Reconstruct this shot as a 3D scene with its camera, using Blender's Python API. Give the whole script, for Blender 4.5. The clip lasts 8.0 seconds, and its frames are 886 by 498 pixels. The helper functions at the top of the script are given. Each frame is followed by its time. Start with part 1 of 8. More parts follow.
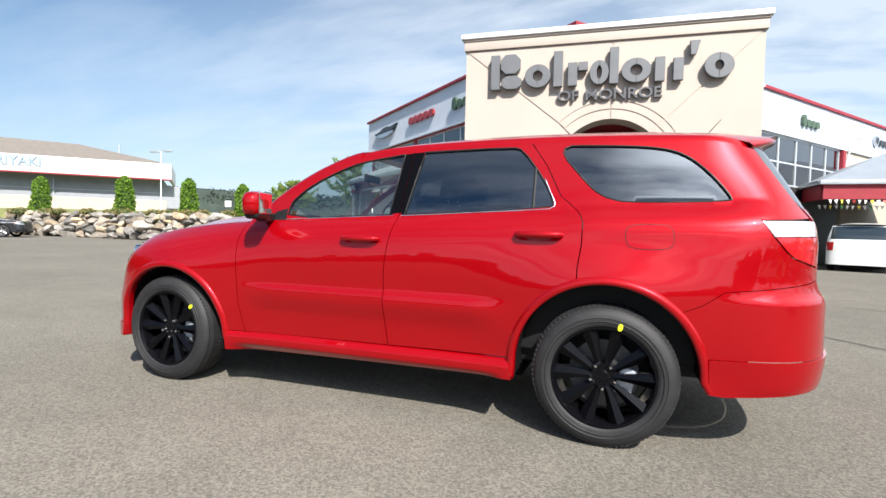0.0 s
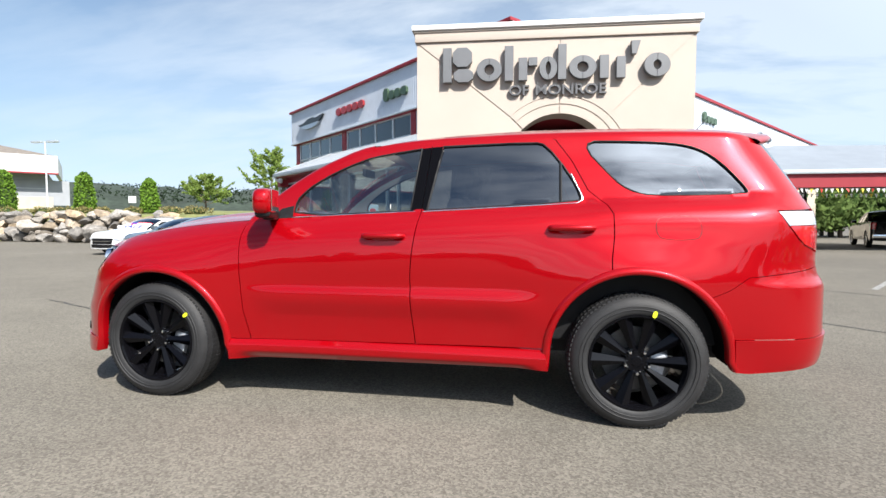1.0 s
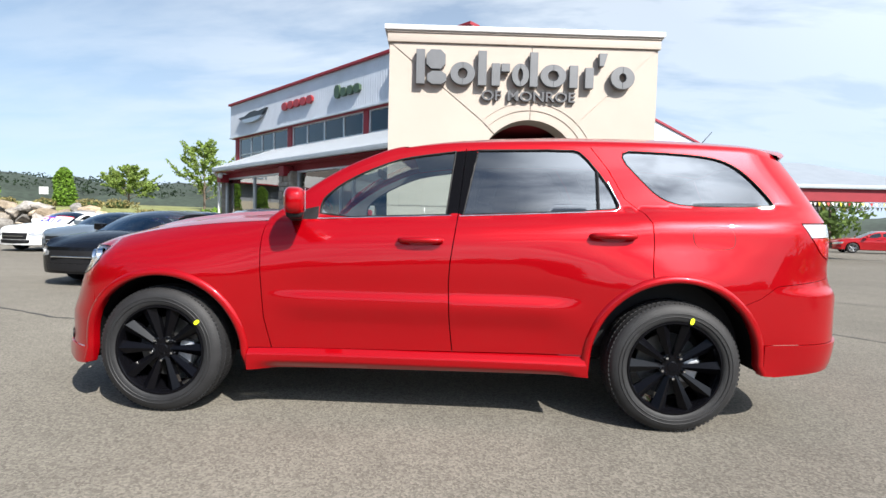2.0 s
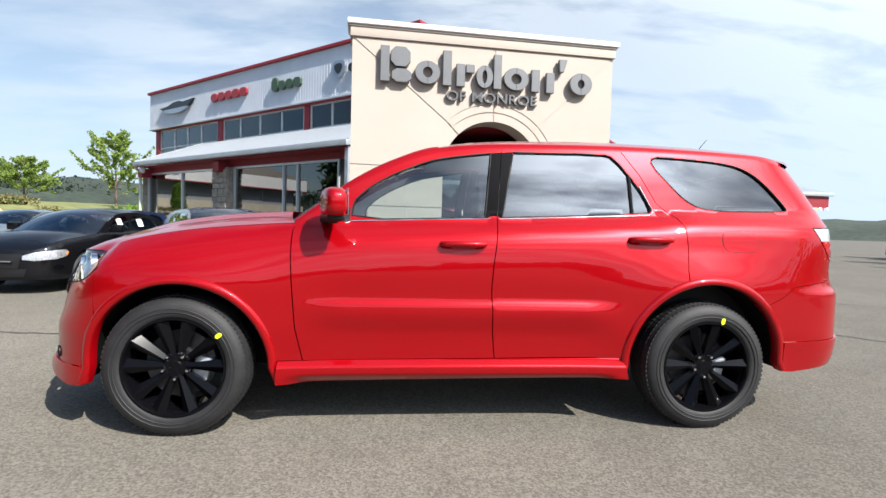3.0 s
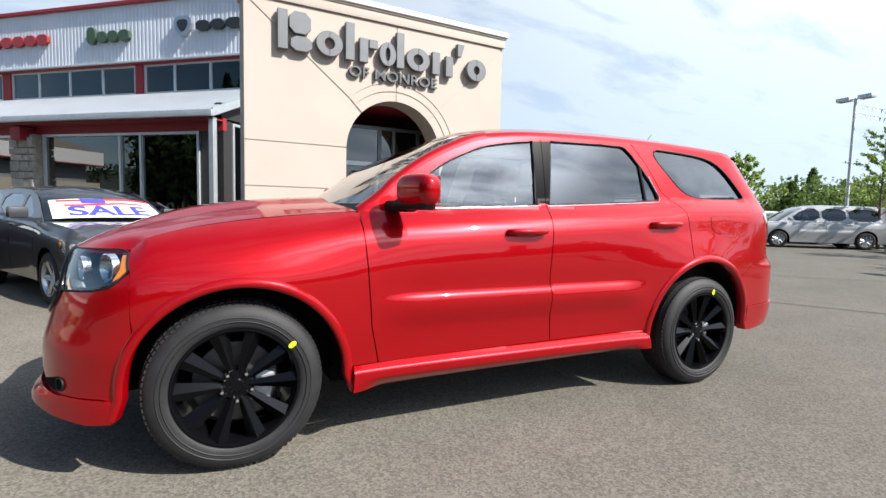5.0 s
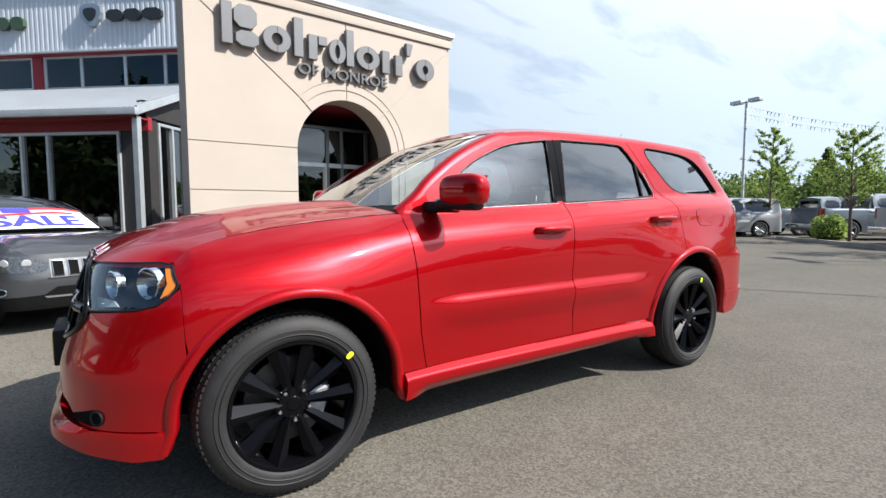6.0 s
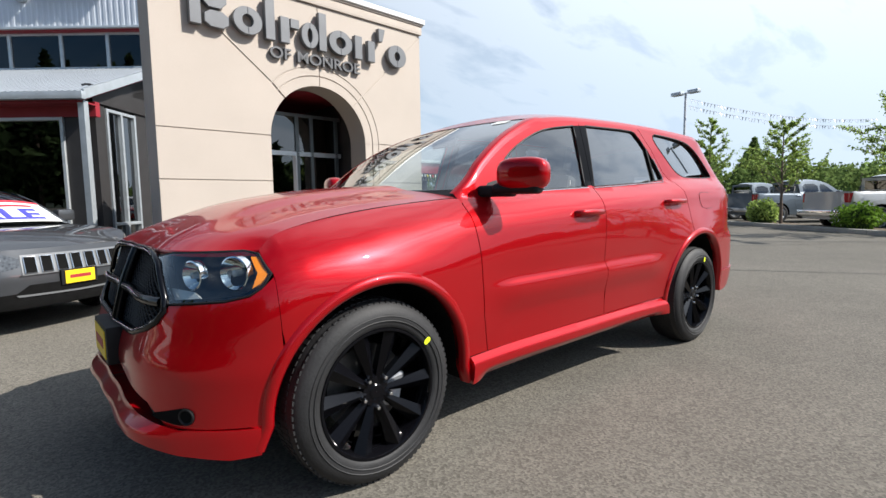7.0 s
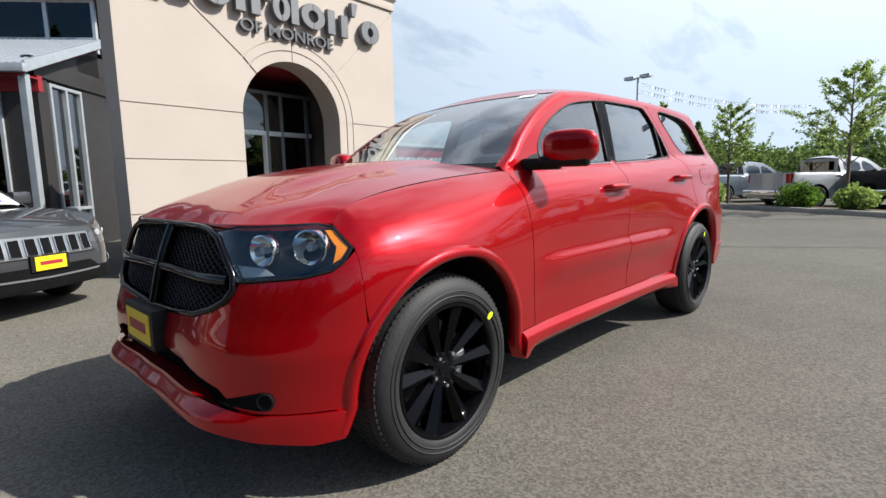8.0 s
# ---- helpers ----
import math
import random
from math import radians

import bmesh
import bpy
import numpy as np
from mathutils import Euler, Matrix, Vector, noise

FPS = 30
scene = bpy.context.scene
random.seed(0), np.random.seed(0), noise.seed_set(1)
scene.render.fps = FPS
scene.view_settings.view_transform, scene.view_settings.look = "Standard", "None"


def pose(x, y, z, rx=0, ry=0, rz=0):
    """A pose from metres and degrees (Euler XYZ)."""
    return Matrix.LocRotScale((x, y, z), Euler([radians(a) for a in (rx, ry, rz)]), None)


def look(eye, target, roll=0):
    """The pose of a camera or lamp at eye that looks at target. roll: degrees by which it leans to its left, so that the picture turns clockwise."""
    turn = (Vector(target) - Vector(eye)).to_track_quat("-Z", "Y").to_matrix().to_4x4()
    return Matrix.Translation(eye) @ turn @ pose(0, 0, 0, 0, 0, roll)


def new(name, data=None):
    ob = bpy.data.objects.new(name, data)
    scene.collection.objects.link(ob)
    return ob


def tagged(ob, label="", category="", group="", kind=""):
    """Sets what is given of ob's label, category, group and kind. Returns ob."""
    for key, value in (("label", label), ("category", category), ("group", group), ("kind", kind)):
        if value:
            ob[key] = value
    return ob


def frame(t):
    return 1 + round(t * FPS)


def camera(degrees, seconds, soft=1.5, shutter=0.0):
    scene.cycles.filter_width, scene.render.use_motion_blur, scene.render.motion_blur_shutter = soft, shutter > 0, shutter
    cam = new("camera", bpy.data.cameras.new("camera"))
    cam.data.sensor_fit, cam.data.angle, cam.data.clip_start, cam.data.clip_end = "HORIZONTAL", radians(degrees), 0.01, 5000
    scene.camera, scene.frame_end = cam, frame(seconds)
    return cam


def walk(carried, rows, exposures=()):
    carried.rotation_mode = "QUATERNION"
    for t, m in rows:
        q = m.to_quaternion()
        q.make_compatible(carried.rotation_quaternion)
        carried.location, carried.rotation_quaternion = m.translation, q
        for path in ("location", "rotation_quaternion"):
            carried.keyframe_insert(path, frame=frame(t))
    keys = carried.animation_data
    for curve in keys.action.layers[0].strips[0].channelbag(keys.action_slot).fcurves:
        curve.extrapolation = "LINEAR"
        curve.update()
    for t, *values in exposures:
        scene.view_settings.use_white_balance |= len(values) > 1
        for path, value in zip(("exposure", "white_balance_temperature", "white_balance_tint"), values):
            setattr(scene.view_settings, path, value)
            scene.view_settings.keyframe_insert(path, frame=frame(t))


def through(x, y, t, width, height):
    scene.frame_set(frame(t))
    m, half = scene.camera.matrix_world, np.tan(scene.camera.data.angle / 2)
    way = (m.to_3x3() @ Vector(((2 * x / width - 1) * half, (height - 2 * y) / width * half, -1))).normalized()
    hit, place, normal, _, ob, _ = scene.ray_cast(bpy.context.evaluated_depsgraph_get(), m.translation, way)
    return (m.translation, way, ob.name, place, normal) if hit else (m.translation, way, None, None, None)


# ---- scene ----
cam = camera(83.0, 8.0)
PATH = [
    (0, (1.582, -2.794, 1.15), (0.918, -0.909, 1.073), 1.3),
    (0.5, (1.282, -2.901, 1.153), (0.754, -0.973, 1.078), 1.7),
    (1, (0.929, -2.93, 1.163), (0.581, -0.964, 1.059), 0.1),
    (1.5, (0.634, -2.941, 1.169), (0.394, -0.957, 1.07), 1.5),
    (2.8, (-0.263, -2.841, 1.183), (-0.093, -0.851, 1.089), 0.9),
    (3, (-0.383, -2.808, 1.182), (-0.172, -0.822, 1.091), 1.6),
    (3.5, (-0.753, -2.738, 1.179), (-0.372, -0.778, 1.078), 1.6),
    (4, (-1.066, -2.641, 1.182), (-0.547, -0.712, 1.079), 1.5),
    (4.2, (-1.175, -2.573, 1.202), (-0.572, -0.67, 1.089), 1.5),
    (5.5, (-1.932, -2.241, 1.194), (-0.939, -0.512, 1.031), 0.7),
    (6, (-2.169, -2.041, 1.192), (-1.037, -0.399, 1.039), -0.1),
    (6.5, (-2.391, -1.87, 1.178), (-1.157, -0.307, 0.996), 0.6),
    (7, (-2.619, -1.698, 1.169), (-1.318, -0.192, 0.974), -0.8),
    (7.5, (-2.792, -1.521, 1.138), (-1.426, -0.075, 0.932), -1.1),
    (8, (-2.92, -1.334, 1.124), (-1.486, 0.036, 0.863), -1.1),
]
walk(cam, [(t, look(eye, target, roll)) for t, eye, target, roll in PATH], [(0, 0.97), (1.5, 0.97), (3.5, 0.91), (5.5, 0.82), (8, 0.60)])

# ---- light ----
SUN_EL, SUN_ROT = radians(43.1), radians(141.8)
world = bpy.data.worlds.new("world")
scene.world = world
world.use_nodes = True
wn, wl = world.node_tree.nodes, world.node_tree.links
wn.clear()
sky = wn.new("ShaderNodeTexSky")
sky.sky_type, sky.sun_disc, sky.sun_elevation, sky.sun_rotation = "NISHITA", False, SUN_EL, SUN_ROT
sky.air_density, sky.dust_density, sky.ozone_density = 1.0, 0.3, 2.0
coord = wn.new("ShaderNodeTexCoord")
sep = wn.new("ShaderNodeSeparateXYZ")
wl.new(coord.outputs["Generated"], sep.inputs[0])
lift = wn.new("ShaderNodeMath")
lift.operation, lift.inputs[1].default_value = "ADD", 0.22
wl.new(sep.outputs["Z"], lift.inputs[0])
floor_z = wn.new("ShaderNodeMath")
floor_z.operation, floor_z.inputs[1].default_value = "MAXIMUM", 0.12
wl.new(lift.outputs[0], floor_z.inputs[0])
flat = wn.new("ShaderNodeVectorMath")
flat.operation = "DIVIDE"
comb = wn.new("ShaderNodeCombineXYZ")
for k in range(3):
    wl.new(floor_z.outputs[0], comb.inputs[k])
wl.new(coord.outputs["Generated"], flat.inputs[0])
wl.new(comb.outputs[0], flat.inputs[1])
stretch = wn.new("ShaderNodeMapping")
stretch.inputs["Scale"].default_value = (0.65, 1.6, 0.0)
stretch.inputs["Location"].default_value = (0.65, 0.2, 0.0)
wl.new(flat.outputs[0], stretch.inputs["Vector"])
puffs = wn.new("ShaderNodeTexNoise")
puffs.inputs["Scale"].default_value, puffs.inputs["Detail"].default_value = 2.7, 9.0
puffs.inputs["Roughness"].default_value, puffs.inputs["Distortion"].default_value = 0.56, 0.25
wl.new(stretch.outputs[0], puffs.inputs["Vector"])
cover = wn.new("ShaderNodeValToRGB")
cover.color_ramp.elements[0].position, cover.color_ramp.elements[1].position = 0.36, 0.62
cover.color_ramp.elements[0].color = (0.12, 0.12, 0.12, 1.0)
wl.new(puffs.outputs["Fac"], cover.inputs[0])
clouds = wn.new("ShaderNodeMix")
clouds.data_type = "RGBA"
sun_way = wn.new("ShaderNodeVectorMath")
sun_way.operation = "DOT_PRODUCT"
sun_way.inputs[1].default_value = Vector((0.66, -0.84, 1.0)).normalized()
wl.new(coord.outputs["Generated"], sun_way.inputs[0])
glow = wn.new("ShaderNodeMapRange")
glow.inputs["From Min"].default_value, glow.inputs["From Max"].default_value = -0.1, 0.6
glow.inputs["To Min"].default_value, glow.inputs["To Max"].default_value = 8.5, 18.5
wl.new(sun_way.outputs["Value"], glow.inputs["Value"])
lit = wn.new("ShaderNodeVectorMath")
lit.operation = "SCALE"
lit.inputs[0].default_value = (0.88, 0.98, 1.12)
aureole = wn.new("ShaderNodeMapRange")
aureole.interpolation_type = "SMOOTHSTEP"
aureole.inputs["From Min"].default_value, aureole.inputs["From Max"].default_value = 0.92, 1.0
aureole.inputs["To Min"].default_value, aureole.inputs["To Max"].default_value = 0.0, 46.0
wl.new(sun_way.outputs["Value"], aureole.inputs["Value"])
shine = wn.new("ShaderNodeMath")
shine.operation = "ADD"
wl.new(glow.outputs[0], shine.inputs[0])
wl.new(aureole.outputs[0], shine.inputs[1])
wl.new(shine.outputs[0], lit.inputs["Scale"])
wl.new(lit.outputs[0], clouds.inputs["B"])
# clear to the north-west, cloud towards the sun
side_way = wn.new("ShaderNodeVectorMath")
side_way.operation = "DOT_PRODUCT"
side_way.inputs[1].default_value = (0.80, 0.05, -0.80)
wl.new(coord.outputs["Generated"], side_way.inputs[0])
bank = wn.new("ShaderNodeMapRange")
bank.interpolation_type = "SMOOTHSTEP"
bank.inputs["From Min"].default_value, bank.inputs["From Max"].default_value = -1.0, -0.05
bank.inputs["To Min"].default_value, bank.inputs["To Max"].default_value = 0.18, 1.0
wl.new(side_way.outputs["Value"], bank.inputs["Value"])
veil = wn.new("ShaderNodeMath")
veil.operation = "MULTIPLY"
wl.new(cover.outputs["Color"], veil.inputs[0])
wl.new(bank.outputs[0], veil.inputs[1])
# thicker cloud to the east
east = wn.new("ShaderNodeMapRange")
east.inputs["From Min"].default_value, east.inputs["From Max"].default_value = 0.2, 0.95
east.inputs["To Min"].default_value, east.inputs["To Max"].default_value = 0.0, 0.34
wl.new(sep.outputs["X"], east.inputs["Value"])
thick = wn.new("ShaderNodeMath")
thick.operation, thick.use_clamp = "ADD", True
wl.new(veil.outputs[0], thick.inputs[0])
wl.new(east.outputs[0], thick.inputs[1])
# a thin white veil to the north
north_way = wn.new("ShaderNodeVectorMath")
north_way.operation = "DOT_PRODUCT"
north_way.inputs[1].default_value = (0.45, 0.9, 0.0)
wl.new(coord.outputs["Generated"], north_way.inputs[0])
north = wn.new("ShaderNodeMapRange")
north.inputs["From Min"].default_value, north.inputs["From Max"].default_value = 0.2, 0.6
north.inputs["To Min"].default_value, north.inputs["To Max"].default_value = 0.0, 0.27
wl.new(north_way.outputs["Value"], north.inputs["Value"])
thicker = wn.new("ShaderNodeMath")
thicker.operation, thicker.use_clamp = "ADD", True
wl.new(thick.outputs[0], thicker.inputs[0])
wl.new(north.outputs[0], thicker.inputs[1])
wl.new(thicker.outputs[0], clouds.inputs["Factor"])
blue = wn.new("ShaderNodeHueSaturation")
blue.inputs["Saturation"].default_value, blue.inputs["Value"].default_value = 1.45, 1.08
wl.new(sky.outputs["Color"], blue.inputs["Color"])
wl.new(blue.outputs["Color"], clouds.inputs["A"])
back = wn.new("ShaderNodeBackground")
back.inputs["Strength"].default_value = 0.050
# white haze along the horizon
haze = wn.new("ShaderNodeMapRange")
haze.interpolation_type = "SMOOTHSTEP"
haze.inputs["From Min"].default_value, haze.inputs["From Max"].default_value = 0.02, 0.6
haze.inputs["To Min"].default_value, haze.inputs["To Max"].default_value = 0.72, 0.0
wl.new(sep.outputs["Z"], haze.inputs["Value"])
misty = wn.new("ShaderNodeMix")
misty.data_type = "RGBA"
misty.inputs["B"].default_value = (8.1, 10.2, 12.6, 1.0)
clear_way = wn.new("ShaderNodeVectorMath")
clear_way.operation = "DOT_PRODUCT"
clear_way.inputs[1].default_value = (0.5, 0.6, 0.0)
wl.new(coord.outputs["Generated"], clear_way.inputs[0])
thin = wn.new("ShaderNodeMapRange")
thin.inputs["From Min"].default_value, thin.inputs["From Max"].default_value = -0.6, 0.0
thin.inputs["To Min"].default_value, thin.inputs["To Max"].default_value = 0.12, 1.0
wl.new(clear_way.outputs["Value"], thin.inputs["Value"])
mist = wn.new("ShaderNodeMath")
mist.operation = "MULTIPLY"
wl.new(haze.outputs[0], mist.inputs[0])
wl.new(thin.outputs[0], mist.inputs[1])
wl.new(mist.outputs[0], misty.inputs["Factor"])
wl.new(clouds.outputs["Result"], misty.inputs["A"])
wl.new(misty.outputs["Result"], back.inputs["Color"])
wout = wn.new("ShaderNodeOutputWorld")
wl.new(back.outputs[0], wout.inputs["Surface"])

sun = new("sun", bpy.data.lights.new("sun", "SUN"))
sun.data.energy, sun.data.angle, sun.data.color = 5.0, radians(0.55), (1.0, 0.95, 0.88)
sun.matrix_world = look((0.66 * 30, -0.84 * 30, 30), (0, 0, 0))


# ---- materials ----
def mat(name, col, rough=0.6, metal=0.0, var=0.12, scale=6.0, grain=0.0, grain_scale=120.0, coat=0.0, spec=0.5, stain=0.0, rand=0.0, bump=0.0, bump_scale=60.0, coat_ior=1.5, coat_rough=0.02, ripple=0.0, col2=None):
    """A surface with its colour, broad mottling, fine grain, stains and relief."""
    m = bpy.data.materials.new(name)
    m.use_nodes = True
    n, l = m.node_tree.nodes, m.node_tree.links
    b = n["Principled BSDF"]
    b.inputs["Roughness"].default_value, b.inputs["Metallic"].default_value = rough, metal
    b.inputs["Specular IOR Level"].default_value = spec
    if coat:
        b.inputs["Coat Weight"].default_value, b.inputs["Coat Roughness"].default_value, b.inputs["Coat IOR"].default_value = coat, coat_rough, coat_ior
    tc = n.new("ShaderNodeTexCoord")
    val = n.new("ShaderNodeMath")
    val.operation, val.inputs[0].default_value, val.inputs[1].default_value = "ADD", 1.0, 0.0
    level = val.outputs[0]

    def wobble(sc, amount, level, detail=5.0):
        t = n.new("ShaderNodeTexNoise")
        t.inputs["Scale"].default_value, t.inputs["Detail"].default_value = sc, detail
        l.new(tc.outputs["Object"], t.inputs["Vector"])
        mr = n.new("ShaderNodeMapRange")
        mr.inputs["From Min"].default_value, mr.inputs["From Max"].default_value = 0.3, 0.7
        mr.inputs["To Min"].default_value, mr.inputs["To Max"].default_value = 1 - amount, 1 + amount
        l.new(t.outputs["Fac"], mr.inputs["Value"])
        mu = n.new("ShaderNodeMath")
        mu.operation = "MULTIPLY"
        l.new(level, mu.inputs[0])
        l.new(mr.outputs[0], mu.inputs[1])
        return mu.outputs[0]
    if var:
        level = wobble(scale, var, level)
    if grain:
        level = wobble(grain_scale, grain, level, 2.0)
    if stain:
        level = wobble(scale * 0.13, stain, level, 7.0)
    if rand:
        oi = n.new("ShaderNodeObjectInfo")
        mr = n.new("ShaderNodeMapRange")
        mr.inputs["To Min"].default_value, mr.inputs["To Max"].default_value = 1 - rand, 1 + rand
        l.new(oi.outputs["Random"], mr.inputs["Value"])
        mu = n.new("ShaderNodeMath")
        mu.operation = "MULTIPLY"
        l.new(level, mu.inputs[0])
        l.new(mr.outputs[0], mu.inputs[1])
        level = mu.outputs[0]
    mx = n.new("ShaderNodeVectorMath")
    mx.operation = "SCALE"
    mx.inputs[0].default_value = col
    if col2:
        # a second tint that some of the pieces take on
        oi = n.new("ShaderNodeObjectInfo")
        pw = n.new("ShaderNodeMath")
        pw.operation, pw.inputs[1].default_value = "MULTIPLY", 7.31
        fr = n.new("ShaderNodeMath")
        fr.operation = "FRACT"
        sq = n.new("ShaderNodeMath")
        sq.operation, sq.inputs[1].default_value = "POWER", 2.2
        tint = n.new("ShaderNodeMix")
        tint.data_type = "RGBA"
        tint.inputs["A"].default_value, tint.inputs["B"].default_value = (*col, 1), (*col2, 1)
        l.new(oi.outputs["Random"], pw.inputs[0])
        l.new(pw.outputs[0], fr.inputs[0])
        l.new(fr.outputs[0], sq.inputs[0])
        l.new(sq.outputs[0], tint.inputs["Factor"])
        l.new(tint.outputs["Result"], mx.inputs[0])
    l.new(level, mx.inputs["Scale"])
    l.new(mx.outputs[0], b.inputs["Base Color"])
    if ripple:
        # slight waviness of pressed sheet metal, seen in the clear coat
        t = n.new("ShaderNodeTexNoise")
        t.inputs["Scale"].default_value, t.inputs["Detail"].default_value = 5.0, 2.0
        l.new(tc.outputs["Object"], t.inputs["Vector"])
        bp = n.new("ShaderNodeBump")
        bp.inputs["Strength"].default_value, bp.inputs["Distance"].default_value = ripple, 0.01
        l.new(t.outputs["Fac"], bp.inputs["Height"])
        l.new(bp.outputs[0], b.inputs["Coat Normal"])
    if bump:
        t = n.new("ShaderNodeTexNoise")
        t.inputs["Scale"].default_value, t.inputs["Detail"].default_value = bump_scale, 4.0
        l.new(tc.outputs["Object"], t.inputs["Vector"])
        bp = n.new("ShaderNodeBump")
        bp.inputs["Strength"].default_value, bp.inputs["Distance"].default_value = bump, 0.01
        l.new(t.outputs["Fac"], bp.inputs["Height"])
        l.new(bp.outputs[0], b.inputs["Normal"])
    return m


def pane(name, tint, gloss=1.0, ior=1.9):
    """Thin sheet of glass: clear or tinted, with a mirror-like face."""
    m = bpy.data.materials.new(name)
    m.use_nodes = True
    n, l = m.node_tree.nodes, m.node_tree.links
    n.clear()
    tr, gl, fr, pw, mr, mx, ou = (n.new("ShaderNode" + k) for k in ("BsdfTransparent", "BsdfGlossy", "LayerWeight", "Math", "MapRange", "MixShader", "OutputMaterial"))
    tr.inputs["Color"].default_value = (*tint, 1)
    gl.inputs["Roughness"].default_value = 0.0
    gl.inputs["Color"].default_value = (gloss, gloss, gloss, 1)
    r0 = ((ior - 1) / (ior + 1)) ** 2
    fr.inputs["Blend"].default_value = 0.5
    pw.operation, pw.inputs[1].default_value = "POWER", 3.0
    l.new(fr.outputs["Facing"], pw.inputs[0])
    l.new(pw.outputs[0], mr.inputs["Value"])
    mr.inputs["To Min"].default_value = r0
    l.new(mr.outputs[0], mx.inputs[0])
    l.new(tr.outputs[0], mx.inputs[1])
    l.new(gl.outputs[0], mx.inputs[2])
    l.new(mx.outputs[0], ou.inputs["Surface"])
    return m


RED = mat("red_paint", (0.37, 0.0012, 0.005), 0.30, 0.46, 0.0, coat=0.8, spec=0.08, coat_ior=1.5, coat_rough=0.015, ripple=0.09)
DARK_RED = mat("red_trim_paint", (0.33, 0.02, 0.025), 0.55, 0, 0.1, 2.0)
RUBBER = mat("tyre_rubber", (0.012, 0.012, 0.013), 0.66, 0, 0.25, 14.0, 0.15, 90, bump=0.15, bump_scale=90)
RIM = mat("gloss_black_wheel", (0.003, 0.003, 0.004), 0.10, 0.0, 0.0, spec=0.15)
CHROME = mat("chrome", (0.85, 0.86, 0.88), 0.10, 1.0, 0.0)
STEEL = mat("bare_steel", (0.42, 0.42, 0.43), 0.38, 1.0, 0.12, 30)
BLACK = mat("black_plastic", (0.010, 0.010, 0.011), 0.5, 0, 0.15, 25, spec=0.25)
GLOSSBLACK = mat("gloss_black_trim", (0.003, 0.003, 0.004), 0.14, 0, 0.0, spec=0.3)
CAVITY = mat("wheel_well_liner", (0.006, 0.006, 0.006), 0.9, 0, 0.2, 12, spec=0.08)
FABRIC = mat("black_seat_cloth", (0.025, 0.025, 0.028), 0.85, 0, 0.15, 40)
GREYPLASTIC = mat("grey_cabin_plastic", (0.10, 0.10, 0.105), 0.6, 0, 0.1, 15)
CLEAR = pane("clear_glass", (0.80, 0.86, 0.84))
PRIVACY = pane("privacy_glass", (0.10, 0.11, 0.12), ior=2.2)
LIGHTTINT = pane("light_tinted_glass", (0.72, 0.80, 0.78), ior=2.05)
SHOPGLASS = pane("shop_window_glass", (0.22, 0.25, 0.26), ior=1.95)
AMBER = mat("amber_lens", (0.85, 0.25, 0.01), 0.12, 0, 0.0, coat=0.5)
REDLENS = mat("red_lamp_lens", (0.38, 0.008, 0.012), 0.1, 0, 0.2, 40, coat=0.8)
WHITELENS = mat("clear_lamp_lens", (0.50, 0.52, 0.55), 0.15, 0.3, 0.1, 60, coat=0.8)
STICKER = mat("yellow_green_sticker", (0.72, 0.85, 0.02), 0.5, 0, 0)
YELLOW = mat("yellow_plate", (0.80, 0.55, 0.01), 0.5, 0, 0.05, 20)
PAPER = mat("white_paper", (0.78, 0.80, 0.78), 0.7, 0, 0.04, 20)


# ---- mesh helpers ----
def mesh_ob(name, verts, faces, material, parent=None, label="", normals=None, smooth=True):
    me = bpy.data.meshes.new(name)
    me.from_pydata([tuple(v) for v in verts], [], faces)
    me.materials.append(material)
    if smooth:
        me.polygons.foreach_set("use_smooth", [True] * len(me.polygons))
    me.update()
    if normals is not None:
        me.normals_split_custom_set_from_vertices([tuple(v) for v in normals])
    ob = new(name, me)
    if parent is not None:
        ob.parent = parent
    return tagged(ob, label)


def part(name, bm, material, parent, label="", smooth=None):
    """Links a bmesh as one mesh object under a thing or a part."""
    me = bpy.data.meshes.new(name)
    bm.normal_update()
    if smooth is not None:
        for f in bm.faces:
            f.smooth = True
        for e in bm.edges:
            if len(e.link_faces) == 2 and e.calc_face_angle(0) > radians(smooth):
                e.smooth = False
    bm.to_mesh(me)
    bm.free()
    me.materials.append(material)
    ob = new(name, me)
    if parent is not None:
        ob.parent = parent
    return tagged(ob, label)


def thing(name, label, category, m=None, group="", kind=""):
    ob = tagged(new(name), label, category, group, kind)
    if m is not None:
        ob.matrix_basis = m
    return ob


def add_box(bm, x0, x1, y0, y1, z0, z1, bevel=0.0, m=None, taper=1.0):
    """A box; taper narrows its top."""
    vs = []
    cx, cy = (x0 + x1) / 2, (y0 + y1) / 2
    for z, k in ((z0, 1.0), (z1, taper)):
        for x, y in ((x0, y0), (x1, y0), (x1, y1), (x0, y1)):
            v = Vector((cx + (x - cx) * k, cy + (y - cy) * k, z))
            vs.append(bm.verts.new(m @ v if m is not None else v))
    fs = [bm.faces.new([vs[i] for i in q]) for q in ((3, 2, 1, 0), (4, 5, 6, 7), (0, 1, 5, 4), (1, 2, 6, 5), (2, 3, 7, 6), (3, 0, 4, 7))]
    if bevel:
        es = list({e for f in fs for e in f.edges})
        bmesh.ops.bevel(bm, geom=es, offset=bevel, segments=2, affect="EDGES", profile=0.6)
    return bm


def box(x0, x1, y0, y1, z0, z1, bevel=0.0, m=None, taper=1.0):
    return add_box(bmesh.new(), x0, x1, y0, y1, z0, z1, bevel, m, taper)


